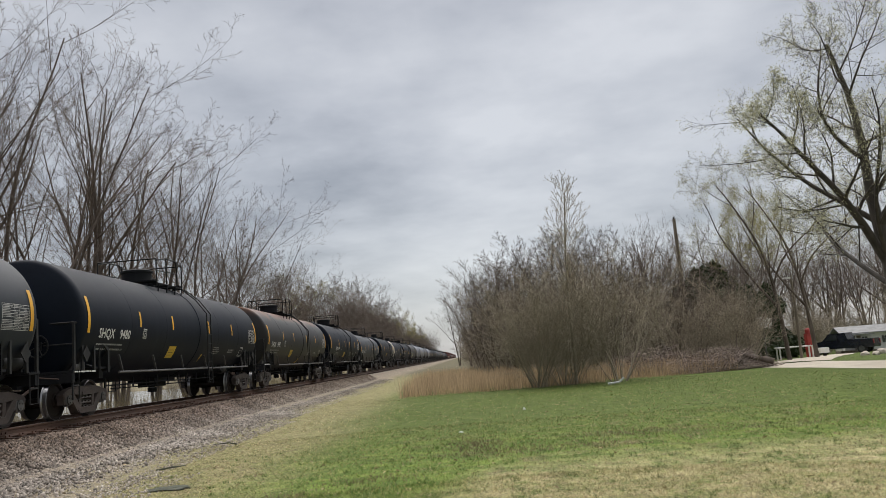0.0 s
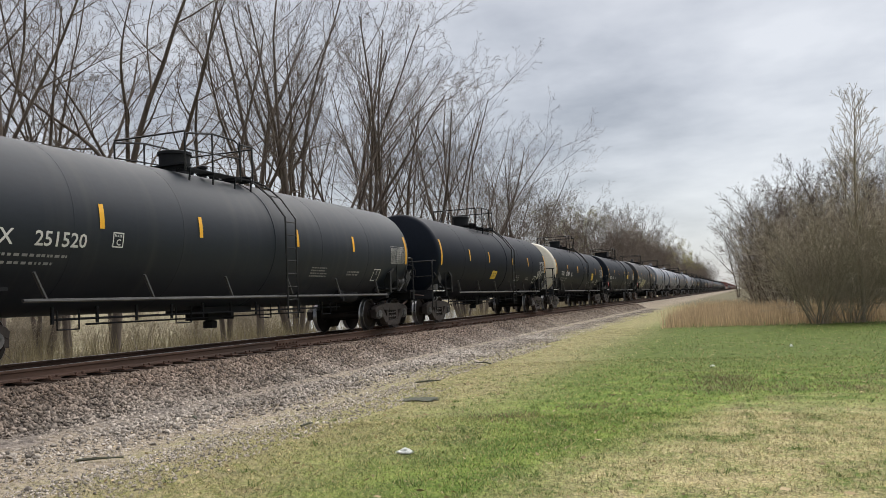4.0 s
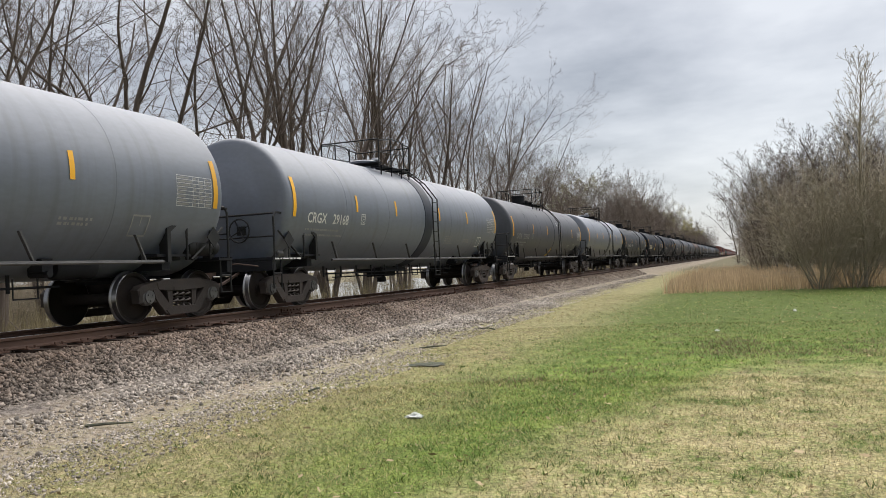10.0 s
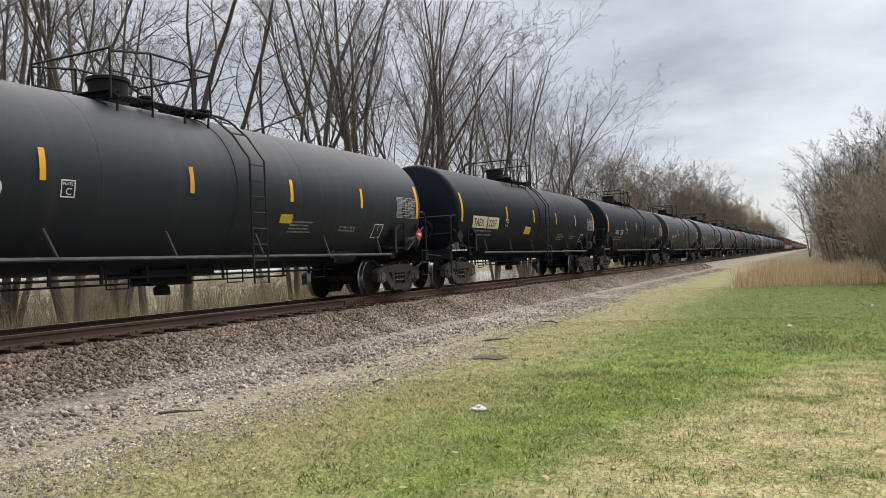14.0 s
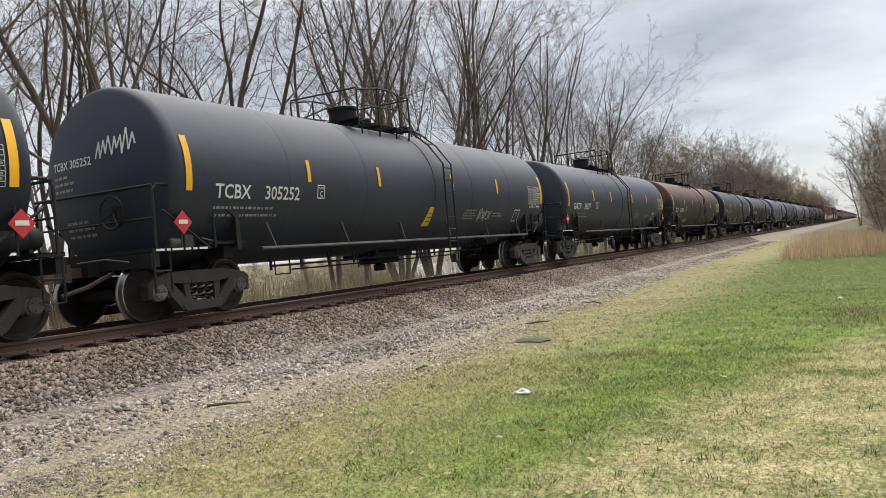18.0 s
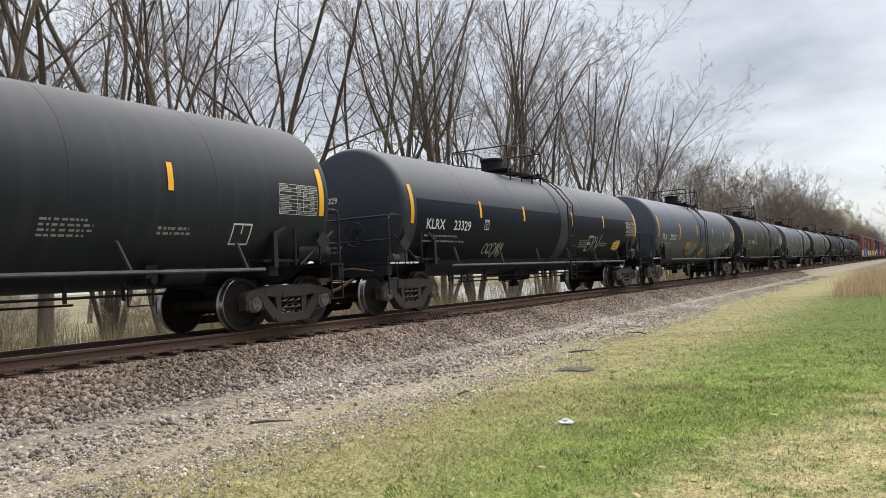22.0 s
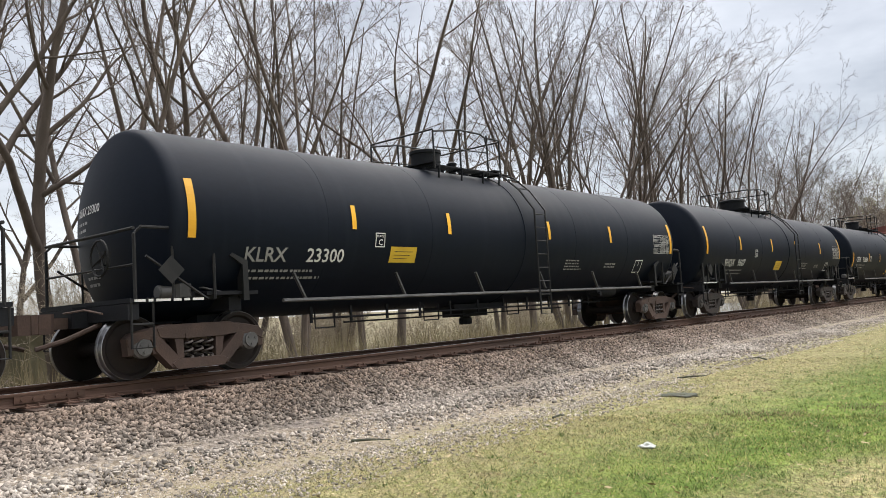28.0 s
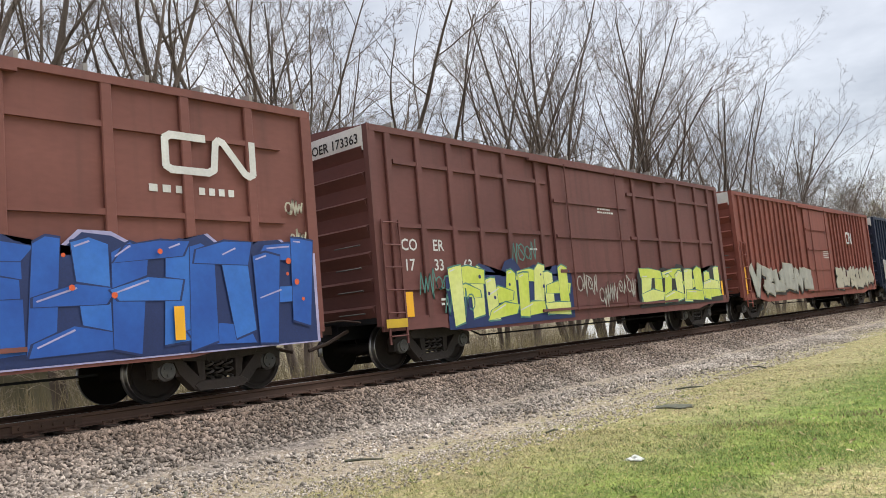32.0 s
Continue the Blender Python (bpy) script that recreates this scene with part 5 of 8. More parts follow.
def brake_mesh():
    k = Kit()
    k.lathe([(0.17, -0.42), (0.20, -0.38), (0.20, 0.38), (0.17, 0.42)], "y", 14, (0.75, 0, 1.02))
    k.box(0.72, 0, 1.22, 0.3, 0.5, 0.05)
    k.lathe([(0.06, -0.2), (0.06, 0.2)], "x", 8, (0.9, -0.75, 0.92))
    k.box(0.9, -0.75, 1.05, 0.3, 0.2, 0.2)
    return k.mesh("brake_reservoir", M_FRAME, smooth=40)


def outlet_mesh():
    """Bottom outlet with its skid."""
    k = Kit()
    k.prism([(-0.45, -0.9), (0.45, -0.9), (0.45, 0.9), (-0.45, 0.9)], 0.70, 0.84)
    k.prism([(-0.3, -0.45), (0.3, -0.45), (0.3, 0.45), (-0.3, 0.45)], 0.56, 0.70)
    k.lathe([(0.13, 0.38), (0.15, 0.40), (0.15, 0.52), (0.10, 0.56)], "z", 10)
    return k.mesh("bottom_outlet", M_FRAME)


def rigging_mesh(length):
    """Brake pipe, rods and hangers slung under the tank."""
    k = Kit()
    hl = length / 2 - 3.4
    k.tube([(0.62, -hl, 0.72), (0.62, hl, 0.72)], 0.022, 5)
    k.tube([(0.35, -hl * 0.8, 0.62), (0.35, hl * 0.7, 0.62)], 0.018, 5)
    q = -hl
    i = 0
    while q < hl:
        k.box(0.62, q, 0.78, 0.03, 0.05, 0.28)
        if i % 3 == 0:
            k.tube([(0.72, q, 0.86), (0.72, q, 0.55), (0.72, q + 0.45, 0.55), (0.72, q + 0.45, 0.86)], 0.016, 4)
        q += 0.95
        i += 1
    return k.mesh("brake_rigging", M_FRAME)


def coupler_mesh():
    k = Kit()
    k.box(0, 0.28, 0.86, 0.16, 0.85, 0.16)
    k.chamfer(0, -0.16, 0.86, 0.36, 0.30, 0.28, 0.07)
    k.chamfer(0.12, -0.30, 0.86, 0.12, 0.16, 0.26, 0.04)
    k.tube([(0.45, 0.5, 0.82), (0.42, 0.0, 0.62), (0.30, -0.35, 0.52)], 0.035, 6)
    k.tube([(0.05, 0.15, 1.0), (0.7, 0.15, 1.02), (1.2, 0.15, 0.95)], 0.016, 5)
    return k.mesh("coupler", M_TRUCK_RUST, smooth=40)


# --- trucks ---
def cast_plate(k, ring, x0, x1, c=0.022):
    """A cast bar: an outline in (y, z) with its outer edges rounded off."""
    n = len(ring)
    cy, cz = sum(p[0] for p in ring) / n, sum(p[1] for p in ring) / n
    inner = []
    for a, b in ring:
        L = math.hypot(a - cy, b - cz) or 1
        inner.append((a - (a - cy) / L * c, b - (b - cz) / L * c))
    rows = [(x0, ring), (x1 - c, ring), (x1, inner)]
    k.add([(x, a, b) for x, rg in rows for a, b in rg],
          [tuple(range(n - 1, -1, -1)), tuple(range(2 * n, 3 * n))] + [(q * n + i, q * n + (i + 1) % n, (q + 1) * n + (i + 1) % n, (q + 1) * n + i) for q in range(2) for i in range(n)])


def sideframe_mesh():
    """Cast side frame with its two windows and spring opening, built about the truck's centre, plate along y."""
    k = Kit()
    cast_plate(k, [(-0.66, 0.58), (-0.40, 0.55), (0.40, 0.55), (0.66, 0.58), (0.70, 0.70), (0.52, 0.76), (-0.52, 0.76), (-0.70, 0.70)], 0.95, 1.15)
    for s in (-1, 1):
        # arm that sweeps down to the bearing, and the pedestal jaws round it
        ring = [(s * 0.60, 0.74), (s * 0.82, 0.71), (s * 1.06, 0.66), (s * 1.14, 0.58), (s * 1.12, 0.46), (s * 1.00, 0.52), (s * 0.80, 0.55), (s * 0.60, 0.57)]
        cast_plate(k, ring if s < 0 else ring[::-1], 0.96, 1.14)
        ring = [(s * 0.80, 0.60), (s * 0.66, 0.62), (s * 0.30, 0.25), (s * 0.34, 0.13), (s * 0.46, 0.13), (s * 0.72, 0.40)]
        cast_plate(k, ring if s < 0 else ring[::-1], 0.955, 1.145)
        ring = [(s * 0.42, 0.60), (s * 0.27, 0.60), (s * 0.26, 0.22), (s * 0.36, 0.22)]
        cast_plate(k, ring if s < 0 else ring[::-1], 0.96, 1.135, 0.012)
        for d in (-0.185, 0.185):
            cast_plate(k, [(s * 0.89 + d - 0.045, 0.35), (s * 0.89 + d + 0.045, 0.35), (s * 0.89 + d + 0.055, 0.60), (s * 0.89 + d - 0.055, 0.60)], 0.965, 1.125, 0.012)
    cast_plate(k, [(-0.48, 0.20), (-0.40, 0.11), (0.40, 0.11), (0.48, 0.20), (0.38, 0.26), (-0.38, 0.26)], 0.93, 1.16)
    k.box(1.09, 0, 0.585, 0.14, 0.50, 0.07)
    return k.mesh("side_frame", M_TRUCK, smooth=35)


def springs_mesh():
    k = Kit()
    pts = [(1.07 + 0.070 * math.cos(a * 0.7), 0.072 * math.sin(a * 0.7), 0.255 + 0.0128 * a) for a in range(0, 24)]
    k.tube(pts, 0.020, 5)
    return k.mesh("coil_spring", M_SPRING, smooth=60)


def bolster_mesh():
    k = Kit()
    k.chamfer(0, 0, 0.62, 2.1, 0.42, 0.24, 0.05)
    k.lathe([(0.2, 0.72), (0.2, 0.80)], "z", 14)
    for s in (-1, 1):
        k.box(0.0, s * 0.42, 0.36, 1.7, 0.10, 0.10)
        for x in (-0.753, 0.753):
            k.box(x, s * 0.42, 0.44, 0.12, 0.10, 0.3)
    return k.mesh("truck", M_TRUCK, smooth=40)


def wheelset_mesh():
    """Axle with two flanged wheels, turned in one piece, about its own centre."""
    k = Kit()
    half = [(0.10, 0.0), (0.10, 0.60), (0.13, 0.665), (0.16, 0.69), (0.36, 0.70), (0.385, 0.685), (0.47, 0.680), (0.483, 0.69), (0.478, 0.705), (0.4572, 0.722), (0.452, 0.815), (0.442, 0.822), (0.39, 0.815), (0.36, 0.775), (0.16, 0.80), (0.14, 0.835), (0.10, 0.84), (0.085, 0.86), (0.085, 1.05)]
    prof = [(r, -x) for r, x in half[:0:-1]] + half
    k.lathe(prof, "x", 40)
    for q in range(len(prof) - 1):
        x = abs(prof[q][1] + prof[q + 1][1]) / 2
        r = min(prof[q][0], prof[q + 1][0])
        if r > 0.44 and 0.68 < x < 0.82:
            for i in range(40):
                k.m[q * 40 + i] = 1
    return k.mesh("wheelset", M_WHEEL, M_TREAD, smooth=35)


def bearing_mesh():
    k = Kit()
    k.lathe([(0.14, 1.0), (0.15, 1.02), (0.15, 1.12), (0.115, 1.14), (0.115, 1.17), (0.03, 1.175)], "x", 16)
    for q in range(3):
        a = 2 * math.pi * q / 3 + 0.4
        k.lathe([(0.018, 1.165), (0.018, 1.19)], "x", 6, (0, 0.065 * math.cos(a), 0.065 * math.sin(a)))
    return k.mesh("bearing_cap", M_CAP, smooth=40)


WHEELSETS = []


def add_truck(car, y, rusty=False):
    body = M_TRUCK_RUST if rusty else M_TRUCK
    truck = put("truck", cached("bolster", bolster_mesh), car, (0, y, 0), body)
    for s in (0, math.pi):
        put("side_frame", cached("sideframe", sideframe_mesh), truck, turn=(0, 0, s), mat=body)
        for yy in (-0.17, 0.0, 0.17):
            put("coil_spring", cached("springs", springs_mesh), truck, (0, yy, 0), turn=(0, 0, s))
    for yy in (-0.89, 0.89):
        w = put("wheelset", cached("wheelset", wheelset_mesh), truck, (0, yy, 0.4572), label="flanged steel wheels with a polished rim")
        WHEELSETS.append((w, yy))
        put("bearing_cap", cached("bearing", bearing_mesh), truck, (0, yy, 0.4572))


def side_strips(car, length, marks):
    for u, v0, v1, w in marks:
        k = Kit()
        side_quad(k, u - w / 2, v0, u + w / 2, v1, 0.012)
        put("reflector_strip", k.mesh("reflector_strip", M_YELLOW), car, (0, 0, Z_TANK), label="yellow reflective strip")


def placard(car, at, s, mat):
    """A hazard diamond in its holder."""
    k = Kit()
    k.plate([(0, -s), (s, 0), (0, s), (-s, 0)], 0, 0.012)
    pl = put("placard", k.mesh("placard", mat), car, at)
    k = Kit()
    k.plate([(-s * 0.5, -s * 0.14), (s * 0.5, -s * 0.14), (s * 0.5, s * 0.20), (-s * 0.5, s * 0.20)], 0.014, 0.018)
    put("placard_panel", k.mesh("placard_panel", M_WHITE), pl)


def stuff(*a, **b):
    return tagged(put(*a, **b), kind="stuff")


def tank_car(length, paint, look_words, mark="", number="", hump="drum", end_style=0, strips="even", square=None, seed=0, rusty=False, text=None, plain=False,
             hazard=None, detail=True, head_text=True, table=True, heads=None, band=None, boxed=False, top=3.8, ladder=0.8, lv=-0.42, deck=-0.6, dim_mark=False, extra=0.0, ring_paint=None, strip_at=None, shift=0.0, stencils=()):
    rnd = random.Random(seed + 77)
    car = tagged(new("tank_car"), look_words, "tank car", "freight train cars")
    tl = min(length, 18.5) - 1.8 + extra
    text = text or M_WHITE
    if hump == "drum" and mark != "SHQX":
        hump = "slim"
    key = round(tl, 1)
    put("tank", cached(("tank", key), lambda: tank_mesh(key)), car, (0, 0, Z_TANK), paint)
    if heads:
        k = Kit()
        prof = []
        prof += [(max(0.02, (R_TANK + 0.006) * r), -(key / 2 - HEAD) - (HEAD + 0.006) * d) for r, d in DISH]
        k.lathe(prof, "y", 72, caps=False)
        put("tank_head", k.mesh("tank_head", heads, smooth=40), car, (0, 0, Z_TANK), label="cream-white painted tank head")
    if band:
        # a darker lower flank, painted over in a broad band
        k = Kit()
        side_quad(k, -key / 2 + 0.75, -1.25, key / 2 - 0.75, band, 0.006)
        put("painted_band", k.mesh("painted_band", M_BLACK), car, (0, 0, Z_TANK), label="blacker repainted lower flank")
    # mid jacket ring by the ladder
    ring = cached("jacket_ring", lambda: jacket_ring())
    put("jacket_ring", ring, car, (0, ladder - 0.35, Z_TANK), ring_paint or paint)
    put("manway_housing", cached(("hump", hump), lambda: hump_mesh(hump)), car, (0, deck, Z_TANK), None if hump != "low" else paint)
    put("valve", cached("fittings", fittings_mesh), car, (0, deck, Z_TANK))
    put("walkway", cached("platform", platform_mesh), car, (0, deck, Z_TANK))
    for s in (-1, 1):
        put("top_railing", cached(("toprail", s), lambda: top_rail_mesh(s)), car, (0, deck, Z_TANK))
    for yy in (-1.22, 1.08):
        put("top_cross_rail", cached("crossrail", end_rail_mesh), car, (0, deck + yy, Z_TANK))
    rungs = put("ladder", cached("ladder", ladder_mesh), car, (0, ladder, Z_TANK))
    for s in (-1, 1):
        put("ladder_brace", cached(("brace", s), lambda: brace_mesh(s)), rungs)
    for rx, rz in RUNGS:
        put("rung", cached("rung", rung_mesh), rungs, (rx, 0, rz))
    put("side_railing", cached(("pipe", key), lambda: side_pipe_mesh(key)), car, (0, 0, Z_TANK))
    for q in range(6):
        put("railing_bracket", cached("strut", strut_mesh), car, (0, (-0.41 + 0.164 * q) * (key - 2.5), Z_TANK))
    put("brake_reservoir", cached("brake", brake_mesh), car, (0, key * 0.30, 0))
    put("bottom_outlet", cached("outlet", outlet_mesh), car)
    put("brake_rigging", cached(("rig", key), lambda: rigging_mesh(key)), car)
    for s, turn in ((-1, 0.0), (1, math.pi)):
        y = s * (length / 2 - 1.95)
        put("stub_sill", cached("sill", sill_mesh), car, (0, y, 0), turn=(0, 0, turn))
        put("end_platform", cached("endplat", end_platform_mesh), car, (0, y, 0), turn=(0, 0, turn))
        end_fittings(car, y, turn, end_style)
        for q in (-1, 1):
            put("tank_bracket", cached(("bracket", q), lambda: tank_bracket_mesh(q)), car, (0, y, 0), turn=(0, 0, turn))
        if s > 0:
            put("air_reservoir", cached("reservoir", reservoir_mesh), car, (0, y, 0), turn=(0, 0, turn))
        if s < 0:
            k = Kit()
            yy = -1.15
            for w in (0.16, 0.07, 0.22, 0.12, 0.09, 0.18):
                k.plate([(yy, 1.085), (yy + w, 1.085), (yy + w, 1.12), (yy, 1.12)], 1.405, 1.41)
                yy += w + 0.045
            stuff("small_lettering", k.mesh("small_lettering", M_WHITE), car, (0, y, 0))
        put("coupler", cached("coupler", coupler_mesh), car, (0, s * (length / 2 - 0.3), 0), turn=(0, 0, turn))
        add_truck(car, y, rusty)
    if not detail:
        return fatten(car, top)
    half = key / 2 - HEAD
    if strip_at:
        side_strips(car, key, [(-half + 0.12, -0.32, 0.56, 0.13)] + [(u, -0.16, 0.30, 0.10) for u in strip_at] + [(half - 0.10, -0.32, 0.56, 0.13)])
    elif strips == "even":
        side_strips(car, key, [(-half + 0.12, -0.32, 0.56, 0.13), (-half * 0.59, -0.08, 0.34, 0.10), (-half * 0.27, -0.08, 0.34, 0.10), (half * 0.18, -0.08, 0.34, 0.10), (half * 0.54, -0.08, 0.34, 0.10), (half - 0.10, -0.32, 0.56, 0.13)])
    elif strips == "low":
        side_strips(car, key, [(-half + 0.1, -0.80, 0.01, 0.13), (-half * 0.6, -0.40, 0.02, 0.10), (-half * 0.3, -0.40, 0.02, 0.10), (half * 0.15, -0.38, 0.04, 0.10), (half * 0.58, -0.38, 0.04, 0.10), (half - 0.1, -0.78, 0.03, 0.13)])
    if mark:
        u = -half + 0.70 + shift
        if boxed:
            k = Kit()
            side_quad(k, u - 0.08, lv - 0.07, u + 1.08, lv + 0.31, 0.008)
            side_quad(k, u + 1.16, lv - 0.07, u + 2.12, lv + 0.31, 0.008)
            put("mark_panel", k.mesh("mark_panel", M_CREAM), car, (0, 0, Z_TANK), label="cream number panel")
            ink = M_DARKTEXT
        else:
            ink = text
        put("lettering", side_letters(mark, 0.33, u, lv, M_WHITE_DIM if dim_mark else ink, 1.0), car, (0, 0, Z_TANK))
        put("lettering", side_letters(number, 0.33, u + 1.22, lv, ink, 1.0), car, (0, 0, Z_TANK))
        stuff("small_lettering", bars(2, u, lv - 0.14, 1.9, 0.13, M_WHITE_DIM, seed, 0.045), car, (0, 0, Z_TANK))
        if head_text:
            put("lettering", head_letters(mark + " " + number, 0.19, -1.12, 0.24, key, text), car, (0, 0, Z_TANK))
            k = Kit()
            for base, rows in ((0.14, 3), (-0.62, 3)):
                for q in range(rows):
                    a = -1.10 if base > 0 else -0.85
                    for p in range(rnd.choice((3, 4, 5))):
                        w, z = rnd.uniform(0.06, 0.17), base - q * 0.11
                        k.add([on_head(a, z, key), on_head(a + w, z, key), on_head(a + w, z - 0.045, key), on_head(a, z - 0.045, key)], [(0, 1, 2, 3)])
                        a += w + 0.035
            stuff("small_lettering", k.mesh("small_lettering", M_WHITE_DIM), car, (0, 0, Z_TANK))
        # plate-C box
        k = Kit()
        bx = u + 2.75
        for a, b, c, d in ((bx, -0.12, bx + 0.24, -0.14), (bx, -0.36, bx + 0.24, -0.38), (bx, -0.12, bx + 0.02, -0.38), (bx + 0.22, -0.12, bx + 0.24, -0.38)):
            side_quad(k, a, b, c, d, 0.010)
        put("stencil_box", k.mesh("stencil_box", text), car, (0, 0, Z_TANK))
        put("lettering", side_letters("C", 0.15, bx + 0.075, -0.34, text), car, (0, 0, Z_TANK))
        put("lettering", side_letters("PLATE", 0.06, bx + 0.03, -0.20, text), car, (0, 0, Z_TANK))
    stuff("small_lettering", bars(4, half * 0.28, -0.55, 0.85, 0.075, M_WHITE_DIM, seed + 1, 0.034), car, (0, 0, Z_TANK))
    stuff("small_lettering", bars(2, half * 0.52, -0.62, 0.7, 0.08, M_WHITE_DIM, seed + 2), car, (0, 0, Z_TANK))
    if table:
        put("data_table", data_table(half - 1.20, 0.20, 0.98, 0.52), car, (0, 0, Z_TANK))
        k = Kit()
        b0 = half - 2.2
        for a, b, c, d, s in ((b0, -0.55, b0 + 0.42, -0.52, 0), (b0, -0.90, b0 + 0.42, -0.87, 0), (b0, -0.90, b0 + 0.025, -0.53, 0), (b0 + 0.395, -0.90, b0 + 0.42, -0.53, 0), (b0 + 0.2, -0.70, b0 + 0.22, -0.53, 0)):
            side_quad(k, a, b, c, d, 0.010)
        put("stencil_box", k.mesh("stencil_box", text), car, (0, 0, Z_TANK))
    if square:
        for u, v, u1, v1, shear in square:
            w, hh = u1 - u, v1 - v
            k = Kit()
            side_quad(k, u, v, u1, v1, 0.010, shear)
            de = put("yellow_decal", k.mesh("yellow_decal", M_DECAL_ORANGE if paint == M_GREY_BLUE and not shear else M_DECAL_YEL), car, (0, 0, Z_TANK), label="printed warning decal")
            k = Kit()
            for q in range(3):
                f = 0.68 - q * 0.22
                side_quad(k, u + w * 0.14 + shear * f, v + hh * f, u + w * (0.86 - 0.1 * q) + shear * f, v + hh * (f + 0.035), 0.013)
            stuff("decal_print", k.mesh("decal_print", M_DARKTEXT), de)
    for body, size, u, v, ink in stencils:
        put("lettering", side_letters(body, size, u, v, ink), car, (0, 0, Z_TANK))
    for s in (-1, 1):
        if s not in (hazard or ()):
            k = Kit()
            k.plate([(0, -0.2), (0.2, 0), (0, 0.2), (-0.2, 0)], 0, 0.012)
            put("placard_holder", k.mesh("placard_holder", M_RAILING), car, (1.43, s * (length / 2 - 1.35), 1.52), label="empty diamond placard holder")
    for s in hazard or ():
        placard(car, (1.43, s * (length / 2 - 1.35), 1.52), 0.19, M_RED)
    return fatten(car, top)


def fit_shell(ob, car):
    """Sets a later part on the shell of its own car."""
    tank = next(c for c in car.children if c.name.split(".")[0] == "tank")
    ob.scale, ob.location = tank.scale, tank.location
    return ob


def fatten(car, top):
    """Fits the shell and all that sits on it to the tank's own girth."""
    f = 1 + (top - 3.8) / 2 / R_TANK * 0.9
    for ob in car.children:
        if abs(ob.location.z - Z_TANK) < 1e-4:
            ob.scale = (f, 1, f)
            ob.location.z = Z_TANK + (top - 3.8) * 0.55
    return car


def jacket_ring():
    """The broad strap of jacket plate under the ladder."""
    k = Kit()
    k.lathe([(R_TANK, 0.0), (R_TANK + 0.014, 0.012), (R_TANK + 0.014, 0.67), (R_TANK, 0.682)], "y", 72, caps=False)
    return k.mesh("jacket_ring", M_BLACK, smooth=30)


CARS = []


def couple(car, y):
    """Remembers a car and where its middle stands along the track at the start."""
    CARS.append((car, y))


